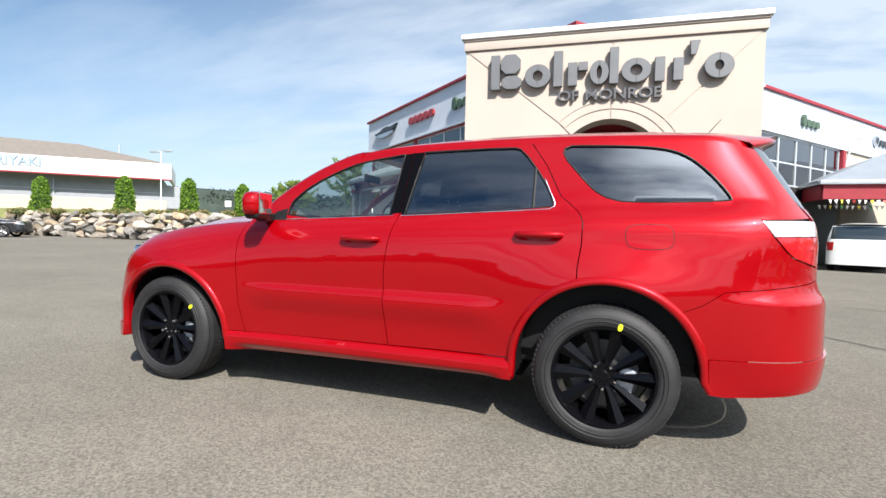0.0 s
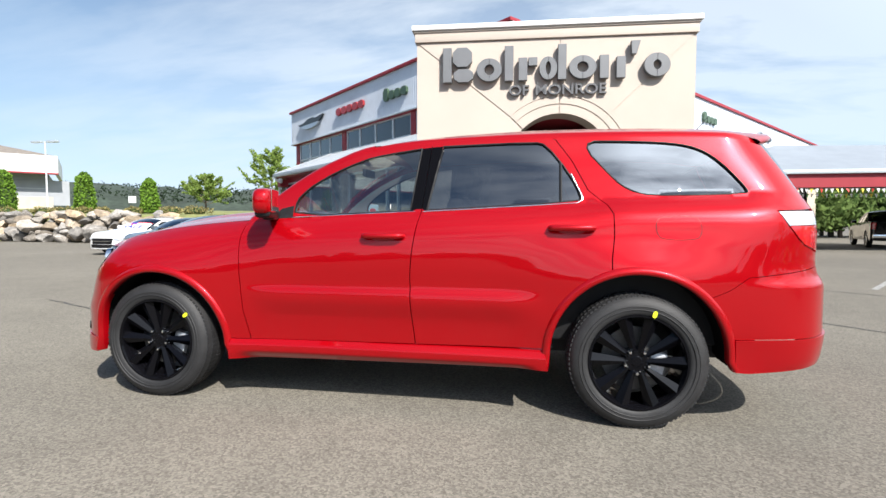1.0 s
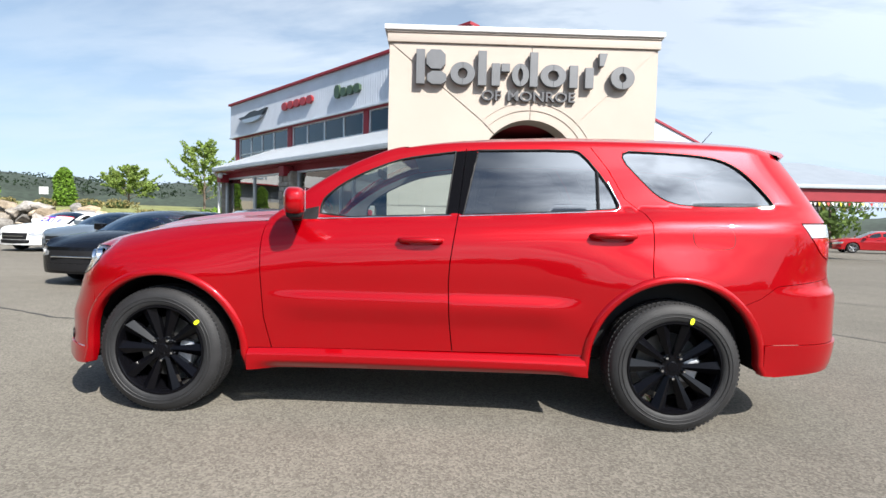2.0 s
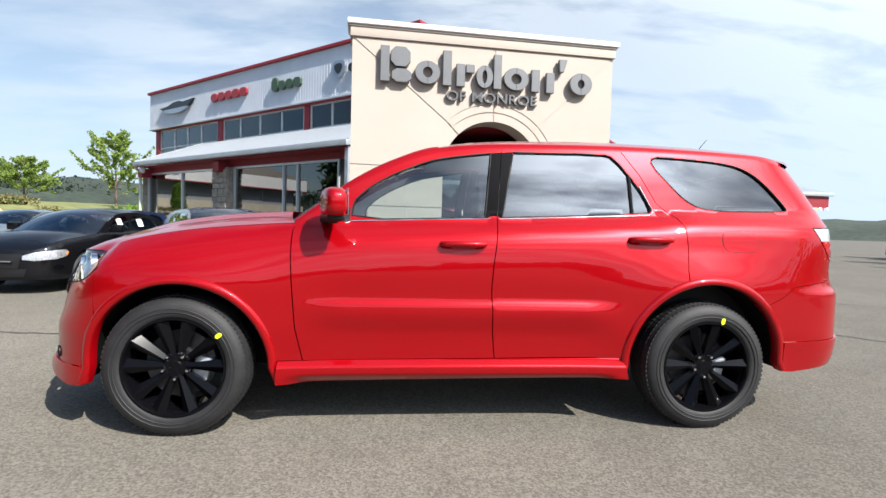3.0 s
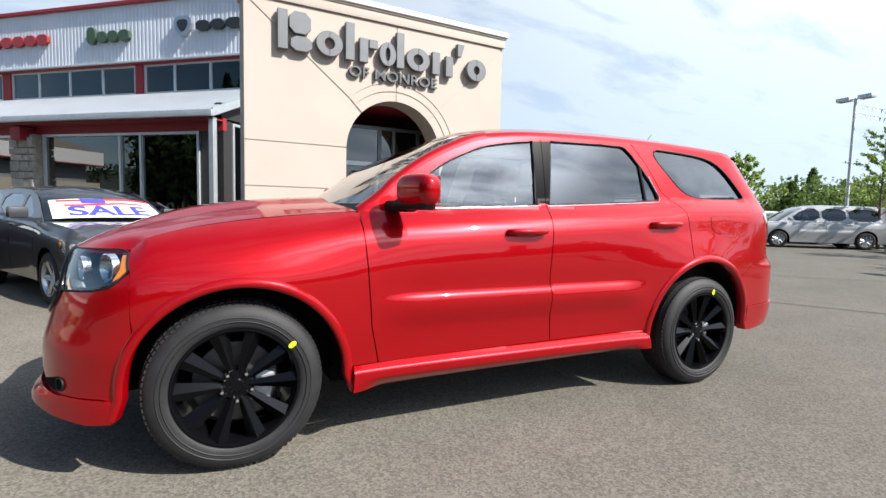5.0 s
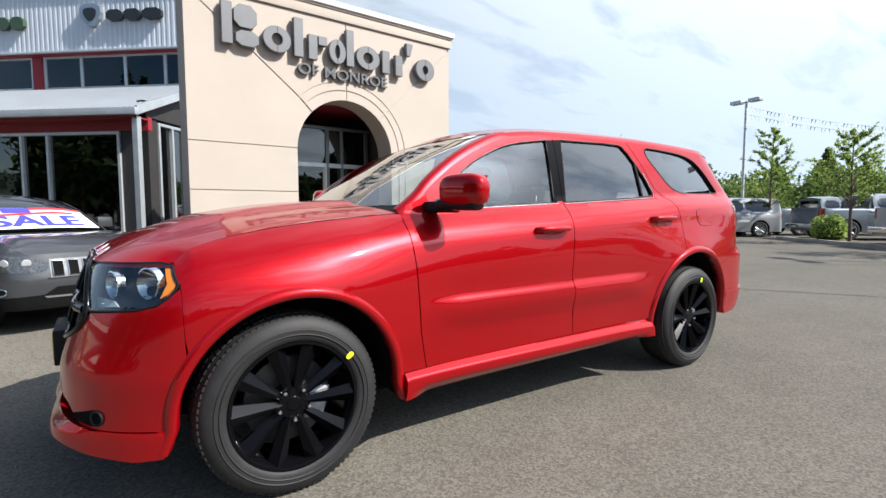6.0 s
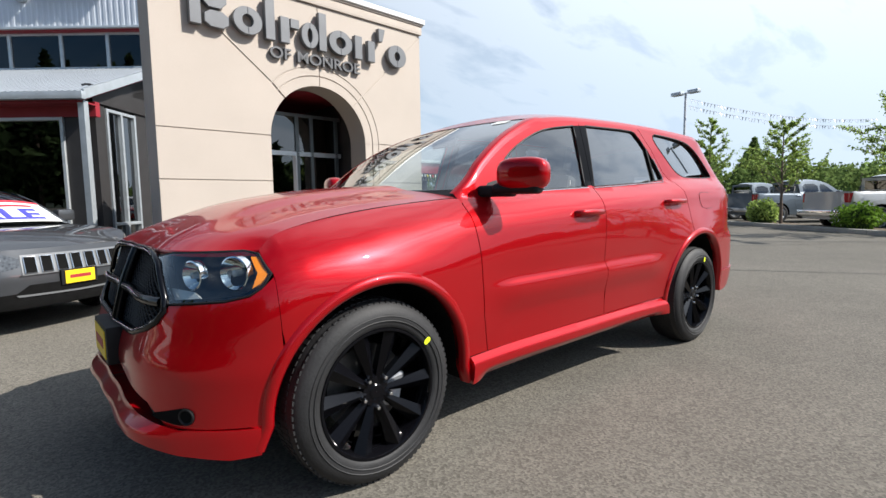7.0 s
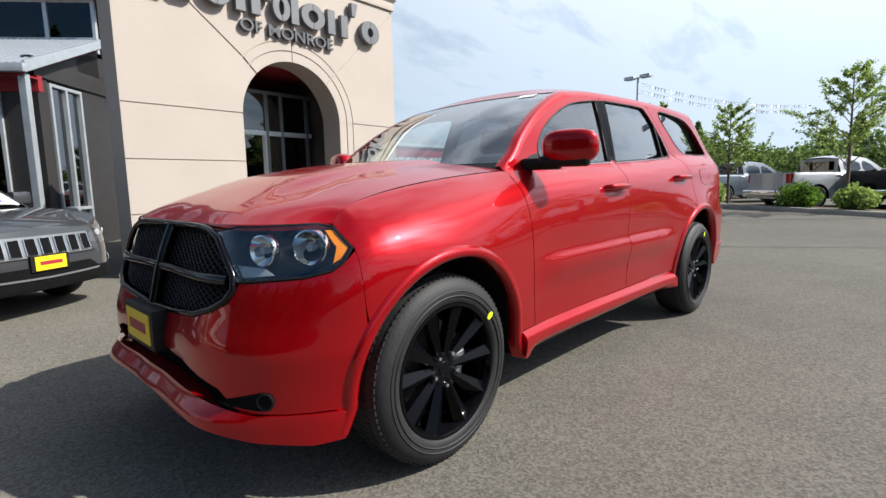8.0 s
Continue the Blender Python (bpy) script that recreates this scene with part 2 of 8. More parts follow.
def add_lathe(bm, profile, n=32, axis="y", at=(0, 0, 0), a0=0.0, a1=360.0):
    """A profile of (radius, along) pairs turned about an axis."""
    full = abs(a1 - a0) >= 359.9
    rings = []
    for i in range(n if full else n + 1):
        t = radians(a0 + (a1 - a0) * i / n)
        c, s = math.cos(t), math.sin(t)
        ring = []
        for r, h in profile:
            p = {"y": (r * c, h, r * s), "z": (r * c, r * s, h), "x": (h, r * c, r * s)}[axis]
            ring.append(bm.verts.new(Vector(p) + Vector(at)))
        rings.append(ring)
    m = len(rings)
    for i in range(m if full else m - 1):
        a, b = rings[i], rings[(i + 1) % m]
        for j in range(len(profile) - 1):
            bm.faces.new((a[j], a[j + 1], b[j + 1], b[j]))
    return bm


def add_tube(bm, pts, r, n=8, closed=False, caps=True):
    """A round bar along a line of points; r is one radius or one for each point."""
    pts = [Vector([float(c) for c in p]) for p in pts]
    k = len(pts)
    rings = []
    up = None
    for i, p in enumerate(pts):
        a = pts[i - 1] if (i or closed) else p
        b = pts[(i + 1) % k] if (i < k - 1 or closed) else p
        d = (b - a).normalized()
        if up is None:
            up = Vector((0, 0, 1)) if abs(d.z) < 0.9 else Vector((1, 0, 0))
        side = d.cross(up).normalized()
        up = side.cross(d).normalized()
        rr = float(r[i] if isinstance(r, (list, tuple)) else r)
        rings.append([bm.verts.new(p + rr * (math.cos(2 * math.pi * j / n) * side + math.sin(2 * math.pi * j / n) * up)) for j in range(n)])
    for i in range(k if closed else k - 1):
        a, b = rings[i], rings[(i + 1) % k]
        for j in range(n):
            bm.faces.new((a[j], b[j], b[(j + 1) % n], a[(j + 1) % n]))
    if caps and not closed:
        bm.faces.new(list(rings[0]))
        bm.faces.new(list(reversed(rings[-1])))
    return bm


def add_prism(bm, poly, depth, m):
    """A flat outline of (u, v) pairs made depth thick, set in place by the pose m (outline in its x and y, thickness along z)."""
    a = [bm.verts.new(m @ Vector((u, v, 0))) for u, v in poly]
    b = [bm.verts.new(m @ Vector((u, v, depth))) for u, v in poly]
    k = len(poly)
    bm.faces.new(list(reversed(a)))
    bm.faces.new(b)
    for i in range(k):
        bm.faces.new((a[i], a[(i + 1) % k], b[(i + 1) % k], b[i]))
    return bm


def within_poly(poly, x, y):
    ins = np.zeros(len(x), bool)
    px, py = np.array([p[0] for p in poly]), np.array([p[1] for p in poly])
    j = len(poly) - 1
    for i in range(len(poly)):
        cut = (py[i] > y) != (py[j] > y)
        den = py[j] - py[i] if py[j] != py[i] else 1e-12
        ins ^= cut & (x < (px[j] - px[i]) * (y - py[i]) / den + px[i])
        j = i
    return ins


def round_off(poly, times=2, keep=0.0):
    """Cuts the corners of a closed outline."""
    for _ in range(times):
        out = []
        for i in range(len(poly)):
            a, b = poly[i], poly[(i + 1) % len(poly)]
            out += [(a[0] * 0.75 + b[0] * 0.25, a[1] * 0.75 + b[1] * 0.25), (a[0] * 0.25 + b[0] * 0.75, a[1] * 0.25 + b[1] * 0.75)]
        poly = out
    return poly


def resample(poly, step):
    out = []
    for i in range(len(poly)):
        a, b = poly[i], poly[(i + 1) % len(poly)]
        k = max(1, int(math.hypot(b[0] - a[0], b[1] - a[1]) / step + 0.5))
        out += [(a[0] + (b[0] - a[0]) * j / k, a[1] + (b[1] - a[1]) * j / k) for j in range(k)]
    return out


from mathutils.geometry import delaunay_2d_cdt


def sheet(outline, holes, step, surf, rim=0.012):
    """A panel: an outline with holes in the (u, v) plane, meshed and laid on a curved surface, with a turned-in edge."""
    loops = [resample(p, step) for p in [outline] + holes]
    pts, edges = [], []
    for lp in loops:
        k = len(pts)
        pts += lp
        edges += [(k + i, k + (i + 1) % len(lp)) for i in range(len(lp))]
    arr = np.array(pts)
    gu, gv = np.meshgrid(np.arange(arr[:, 0].min(), arr[:, 0].max(), step), np.arange(arr[:, 1].min(), arr[:, 1].max(), step))
    gu, gv = gu.ravel(), gv.ravel()
    ok = within_poly(loops[0], gu, gv)
    for h in loops[1:]:
        ok &= ~within_poly(h, gu, gv)
    g = np.stack([gu[ok], gv[ok]], 1)
    if len(g):
        d = np.full(len(g), 9.0)
        for i in range(0, len(arr), 400):
            d = np.minimum(d, np.sqrt(((g[:, None] - arr[None, i:i + 400]) ** 2).sum(-1)).min(1))
        g = g[d > 0.55 * step]
    allp = [Vector(p) for p in pts] + [Vector(p) for p in g]
    co, _, tri, *_ = delaunay_2d_cdt(allp, edges, [], 0, 1e-6)
    cc = np.array([[(co[a].x + co[b].x + co[c].x) / 3, (co[a].y + co[b].y + co[c].y) / 3] for a, b, c in tri])
    keep = within_poly(loops[0], cc[:, 0], cc[:, 1])
    for h in loops[1:]:
        keep &= ~within_poly(h, cc[:, 0], cc[:, 1])
    faces = [list(t) for t, k in zip(tri, keep) if k]
    verts, norms = [], []
    e = 0.004

    def normal(u, v):
        return (surf(u + e, v) - surf(u - e, v)).cross(surf(u, v + e) - surf(u, v - e)).normalized()
    for c in co:
        verts.append(surf(c.x, c.y))
        norms.append(normal(c.x, c.y))
    if rim:
        for k, lp in enumerate(loops):
            area = sum(lp[i][0] * lp[(i + 1) % len(lp)][1] - lp[(i + 1) % len(lp)][0] * lp[i][1] for i in range(len(lp)))
            sign = (1 if area > 0 else -1) * (1 if k == 0 else -1)
            b0 = len(verts)
            q = [surf(u, v) for u, v in lp]
            nn = [normal(u, v) for u, v in lp]
            for i in range(len(lp)):
                side = (q[(i + 1) % len(lp)] - q[i - 1]).normalized().cross(nn[i]) * (1 if area > 0 else -1) * (1 if k == 0 else -1)
                verts += [q[i], q[i] - nn[i] * rim]
                norms += [side, side]
            for i in range(len(lp)):
                j = (i + 1) % len(lp)
                f = [b0 + 2 * i, b0 + 2 * i + 1, b0 + 2 * j + 1, b0 + 2 * j]
                faces.append(f if sign > 0 else f[::-1])
    return verts, faces, norms


def mirrored(data, yc):
    verts, faces, norms = data
    return [Vector((v.x, 2 * yc - v.y, v.z)) for v in verts], [list(reversed(f)) for f in faces], [Vector((n.x, -n.y, n.z)) for n in norms]


# ---- vehicle forms ----
def curve(pts):
    """A smooth monotone curve through (x, y) pairs."""
    x = np.array([p[0] for p in pts], float)
    y = np.array([p[1] for p in pts], float)
    h, dl = np.diff(x), np.diff(y) / np.diff(x)
    m = np.zeros_like(y)
    m[0], m[-1] = dl[0], dl[-1]
    for i in range(1, len(x) - 1):
        if dl[i - 1] * dl[i] > 0:
            w1, w2 = 2 * h[i] + h[i - 1], h[i] + 2 * h[i - 1]
            m[i] = (w1 + w2) / (w1 / dl[i - 1] + w2 / dl[i])
    xs, ys, hs, ms = x.tolist(), y.tolist(), h.tolist(), m.tolist()

    def f(v):
        v = min(max(v, xs[0]), xs[-1])
        i = 0
        while i < len(xs) - 2 and v > xs[i + 1]:
            i += 1
        t = (v - xs[i]) / hs[i]
        return (2 * t**3 - 3 * t**2 + 1) * ys[i] + (t**3 - 2 * t**2 + t) * hs[i] * ms[i] + (3 * t**2 - 2 * t**3) * ys[i + 1] + (t**3 - t**2) * hs[i] * ms[i + 1]
    return f


def ease(a, b, v):
    t = min(max((v - a) / (b - a), 0.0), 1.0)
    return t * t * (3 - 2 * t)


def quarter(a, b, n):
    """Arc length table of a rounded plan corner from the flank (0, b) to the middle of the end (a, 0)."""
    th = np.linspace(0, math.pi / 2, 400)
    ex, ey = a * np.sin(th) ** (2 / n), b * np.cos(th) ** (2 / n)
    ln = np.concatenate([[0], np.cumsum(np.hypot(np.diff(ex), np.diff(ey)))])
    return ln, ex, ey


class Form:
    """The flank of a vehicle: a plan outline run along by s (equal to x between the corners) and offsets by height. Front towards -x."""

    def __init__(self, yc, hb, fx, front, rx, rear, belt, edge, low, flat, shoulder, nose, tail, wheels, flare, crease, lean=(0.28, 0.10), nose_at=(-2.35, -1.8), tail_at=(2.0, 2.5), roll=(0.03, -1.1, -0.8), blunt=(0.0, -2.9, -2.4)):
        self.yc, self.hb, self.fx, self.rx = yc, hb, fx, rx
        self.front, self.rear = quarter(front[0], hb, front[1]), quarter(rear[0], hb, rear[1])
        self.s_nose, self.s_tail = fx - self.front[0][-1], rx + self.rear[0][-1]
        self.belt, self.edge, self.low, self.flat, self.shoulder, self.nose, self.tail = (curve(c) for c in (belt, edge, low, flat, shoulder, nose, tail))
        self.wheels, self.flare, self.crease, self.lean, self.nose_at, self.tail_at, self.roll = wheels, flare, crease, lean, nose_at, tail_at, roll
        self.sh0, self.blunt = self.shoulder(0), blunt
        self.known = {}

    def outline(self, v):
        if v < self.fx:
            ln, ex, ey = self.front
            return self.fx - float(np.interp(self.fx - v, ln, ex)), float(np.interp(self.fx - v, ln, ey))
        if v > self.rx:
            ln, ex, ey = self.rear
            return self.rx + float(np.interp(v - self.rx, ln, ex)), float(np.interp(v - self.rx, ln, ey))
        return v, self.hb

    def plan(self, s):
        key = round(s, 5)
        if key not in self.known:
            e = 0.012
            p, a, b = self.outline(s), self.outline(max(s - e, self.s_nose)), self.outline(min(s + e, self.s_tail))
            t = (b[0] - a[0], b[1] - a[1])
            ln = math.hypot(*t)
            self.known[key] = (p[0], p[1], -t[1] / ln, t[0] / ln)
        return self.known[key]

    def offset(self, s, z):
        zb = self.belt(s)
        if z <= zb:
            c0, c1, c2, c3 = self.crease
            c = ease(c0, c1, s) * (1 - ease(c2, c3, s))
            d = self.shoulder(zb - z) + c * self.low(z) + (1 - c) * self.flat(z)
        else:
            k = z - zb
            d = self.sh0 - 0.005 - self.lean[0] * k - self.lean[1] * k * k
        d -= self.roll[0] * (1 - ease(self.roll[1], self.roll[2], s)) * max(0.0, 1 - max(zb - z, 0.0) / 0.14) ** 2
        for xw in self.wheels:
            d += self.flare * math.exp(-((s - xw) / 0.52) ** 2) * (1 - ease(0.82, 1.14, z))
        f, r = 1 - ease(*self.nose_at, s), ease(*self.tail_at, s)
        flat_face = self.blunt[0] * (1 - ease(self.blunt[1], self.blunt[2], s))
        return d * (1 - f) * (1 - r) + f * self.nose(z) + r * self.tail(z) - flat_face

    def at(self, s, z, out=0.0):
        px, py, nx, ny = self.plan(s)
        d = self.offset(s, z) + out
        return Vector((px + nx * d, self.yc - py - ny * d, z))

    def on(self, out=0.0):
        return lambda s, z: self.at(s, z, out)

    def rail(self, s, dy=0.0, dz=0.0):
        p = self.at(s, self.edge(s))
        return Vector((p.x, p.y + dy, p.z + dz))

    def far(self, p):
        return Vector((p.x, 2 * self.yc - p.y, p.z))


def spread(rows, near_to_far=True):
    """Faces of a grid of rows."""
    w = len(rows[0])
    verts = [v for r in rows for v in r]
    faces = [(i * w + j, i * w + j + 1, (i + 1) * w + j + 1, (i + 1) * w + j) for i in range(len(rows) - 1) for j in range(w - 1)]
    return verts, faces


def bow_row(e, c, yc, power, n):
    """A cross row from the near edge point e over the middle point c to the mirrored edge."""
    row = []
    for i in range(n + 1):
        w = 2 * i / n - 1
        k = 1 - abs(w) ** power
        row.append(Vector((e.x + (c.x - e.x) * (1 - w * w), e.y + (2 * yc - 2 * e.y) * i / n, e.z + (c.z - e.z) * k)))
    return row


def arc(c, r, d0, d1, n=24):
    return [(c[0] + r * math.cos(radians(d0 + (d1 - d0) * i / n)), c[1] + r * math.sin(radians(d0 + (d1 - d0) * i / n))) for i in range(n + 1)]


DISC = mat("dull_brake_steel", (0.12, 0.12, 0.12), 0.45, 0.8, 0.15, 30)
CALIPER = mat("cast_caliper_metal", (0.55, 0.57, 0.60), 0.45, 0.5, 0.15, 30)


def wheel(root, x, y, r, width, rim_r, facing, spokes, rim_mat, detail=True, sticker=None):
    """A wheel with its tyre, rim and brake; facing is -1 for the near side. y is the plane of the wheel nuts."""
    w = new("wheel")
    w.parent = root
    f = facing
    w.matrix_basis = Matrix.Translation((x, y, r)) @ Matrix.Diagonal((1, -f, 1, 1))
    o, i = -0.035, -0.035 + width
    seg = 64 if detail else 28
    prof = [(rim_r - 0.006, o + 0.018), (rim_r + 0.004, o + 0.004), (rim_r + 0.018, o), (rim_r + 0.045, o - 0.004), (r - 0.055, o - 0.002), (r - 0.03, o + 0.008), (r - 0.014, o + 0.024), (r - 0.004, o + 0.045), (r, o + 0.08), (r, i - 0.08), (r - 0.014, i - 0.024), (r - 0.05, i), (rim_r, i - 0.01)]
    bm = add_lathe(bmesh.new(), prof, seg)
    if detail:
        for j in range(84):
            a = 2 * math.pi * j / 84
            m = Matrix.Rotation(-a, 4, "Y")
            add_box(bm, -0.0085, 0.0085, o + 0.025, o + 0.058, r - 0.026, r - 0.007, 0.0, m)
            add_box(bm, -0.011, 0.007, o + 0.062, o + 0.112, r - 0.004, r + 0.002, 0.0, m)
            add_box(bm, -0.006, 0.011, o + 0.122, o + 0.165, r - 0.004, r + 0.003, 0.0, m)
        for rr in (rim_r + 0.03, r - 0.062):
            add_lathe(bm, [(rr - 0.003, o - 0.0035), (rr, o - 0.0065), (rr + 0.003, o - 0.0035)], seg)
    bmesh.ops.recalc_face_normals(bm, faces=bm.faces)
    part("tyre", bm, RUBBER, w, smooth=40)
    bm = bmesh.new()
    add_lathe(bm, [(rim_r + 0.002, o + 0.012), (rim_r - 0.002, o + 0.004), (rim_r - 0.012, o + 0.004), (rim_r - 0.02, o + 0.016), (rim_r - 0.028, o + 0.07), (rim_r - 0.03, i - 0.02)], seg)
    hub = rim_r * 0.24
    add_lathe(bm, [(0.001, 0.004), (hub * 0.42, 0.004), (hub * 0.5, 0.008), (hub * 0.95, 0.010), (hub * 1.15, 0.03), (hub * 1.15, 0.08)], seg // 2)
    for j in range(spokes):
        pair = 360.0 / spokes * j
        if spokes == 10:
            pair = 72.0 * (j // 2) + (17.0 if j % 2 else -17.0) + 90
        m = Matrix.Rotation(-radians(pair), 4, "Y")
        w0, w1 = (rim_r * 0.05, rim_r * 0.155) if spokes == 10 else (rim_r * 0.16, rim_r * 0.13)
        a = [(hub * 0.75, -w0, 0.022), (hub * 0.75, 0, 0.004), (hub * 0.75, w0, 0.016), (rim_r - 0.014, w1, o + 0.026), (rim_r - 0.014, 0, o + 0.008), (rim_r - 0.014, -w1, o + 0.036)]
        top = [bm.verts.new(m @ Vector((p[0], p[2], p[1]))) for p in a]
        bot = [bm.verts.new(m @ Vector((p[0], p[2] + 0.045, p[1] * 0.7))) for p in a]
        bm.faces.new((top[0], top[1], top[4], top[5]))
        bm.faces.new((top[1], top[2], top[3], top[4]))
        for k in range(6):
            bm.faces.new((top[k], bot[k], bot[(k + 1) % 6], top[(k + 1) % 6]))
    bmesh.ops.recalc_face_normals(bm, faces=bm.faces)
    part("rim", bm, rim_mat, w, smooth=28)
    bm = add_lathe(bmesh.new(), [(0.02, 0.085), (rim_r * 0.68, 0.085), (rim_r * 0.68, 0.11), (0.02, 0.11)], 32)
    part("brake_disc", bm, DISC, w, "bare steel brake disc", smooth=30)
    if detail:
        bm = add_box(bmesh.new(), 0.075, 0.165, 0.05, 0.12, -0.075, 0.075, 0.012, Matrix.Rotation(radians(14), 4, "Y"))
        part("brake_caliper", bm, CALIPER, w, smooth=40)
        for j in range(5):
            a = radians(72 * j + 54)
            bm = add_lathe(bmesh.new(), [(0.0005, -0.012), (0.007, -0.011), (0.0105, -0.004), (0.0105, 0.016)], 10, at=(0.066 * math.cos(a), 0, 0.066 * math.sin(a)))
            part("wheel_nut", bm, CHROME, w, smooth=40)
    if sticker:
        a = math.atan2(sticker[1], sticker[0])
        rr = math.hypot(*sticker)
        bm = bmesh.new()
        m = Matrix.Rotation(-a, 4, "Y") @ Matrix.Translation((rr, o - 0.006, 0)) @ Matrix.Rotation(radians(90), 4, "X")
        add_prism(bm, round_off([(-0.019, -0.0115), (0.019, -0.0115), (0.019, 0.0115), (-0.019, 0.0115)], 2), 0.0015, m)
        part("round_sticker", bm, STICKER, w, "yellow-green paper sticker on the tyre wall")
    return w


# ---- the red sport utility vehicle ----
HEADLINER = mat("pale_grey_lining", (0.30, 0.30, 0.29), 0.9, 0, 0.05, 20)
PILLAR = mat("black_pillar_film", (0.003, 0.003, 0.004), 0.3, 0, 0.0, spec=0.04)
SUV = Form(
    yc=0.90, hb=0.93, fx=-1.88, front=(0.53, 2.0), rx=1.95, rear=(0.72, 3.0),
    belt=[(-2.3, 0.93), (-2.0, 1.0), (-1.8, 1.07), (-1.5, 1.125), (-1.2, 1.158), (-0.9, 1.18), (-0.5, 1.195), (0.2, 1.232), (1.16, 1.285), (1.5, 1.315), (2.1, 1.325), (2.7, 1.32)],
    edge=[(-0.95, 1.17), (-0.80, 1.28), (-0.73, 1.345), (-0.36, 1.57), (-0.12, 1.655), (0.34, 1.70), (1.08, 1.715), (1.62, 1.705), (2.06, 1.685), (2.3, 1.655), (2.9, 1.63)],
    low=[(0.25, -0.03), (0.43, -0.022), (0.56, -0.012), (0.70, 0.018), (0.715, 0.018), (0.775, -0.006), (0.9, 0.0), (1.1, 0.0)],
    flat=[(0.25, -0.03), (0.43, -0.022), (0.6, -0.005), (0.8, 0.0), (1.1, 0.0)],
    shoulder=[(0.0, -0.165), (0.02, -0.142), (0.05, -0.112), (0.10, -0.073), (0.18, -0.046), (0.30, -0.035), (1.0, -0.035)],
    nose=[(0.2, 0.0), (0.35, 0.0), (0.55, 0.0), (0.68, -0.03), (0.8, -0.06), (0.9, -0.095), (1.0, -0.14), (1.06, -0.19)],
    tail=[(0.3, -0.06), (0.42, -0.015), (0.56, 0.0), (0.82, 0.0), (0.865, -0.03), (0.95, -0.045), (1.1, -0.045), (1.22, -0.06), (1.3, -0.105), (1.4, -0.165), (1.5, -0.225), (1.6, -0.29), (1.7, -0.36)],
    wheels=(-1.5215, 1.5215), flare=0.072, crease=(-0.95, -0.6, 0.75, 1.05), blunt=(0.09, -2.95, -2.4))
AF, RF, AR, RR = (-1.50, 0.375), 0.465, (1.515, 0.405), 0.475
MOULD = 0.042


def both(root, name, data, material, label="", parents=None):
    """A panel and its mirror image on the far side."""
    a = mesh_ob(name, data[0], data[1], material, parents[0] if parents else root, label, data[2])
    v, f, n = mirrored(data, SUV.yc)
    b = mesh_ob(name, v, f, material, parents[1] if parents else root, label, n)
    return a, b


def along(s0, s1, zf, n):
    return [(s0 + (s1 - s0) * i / n, zf(s0 + (s1 - s0) * i / n)) for i in range(n + 1)]


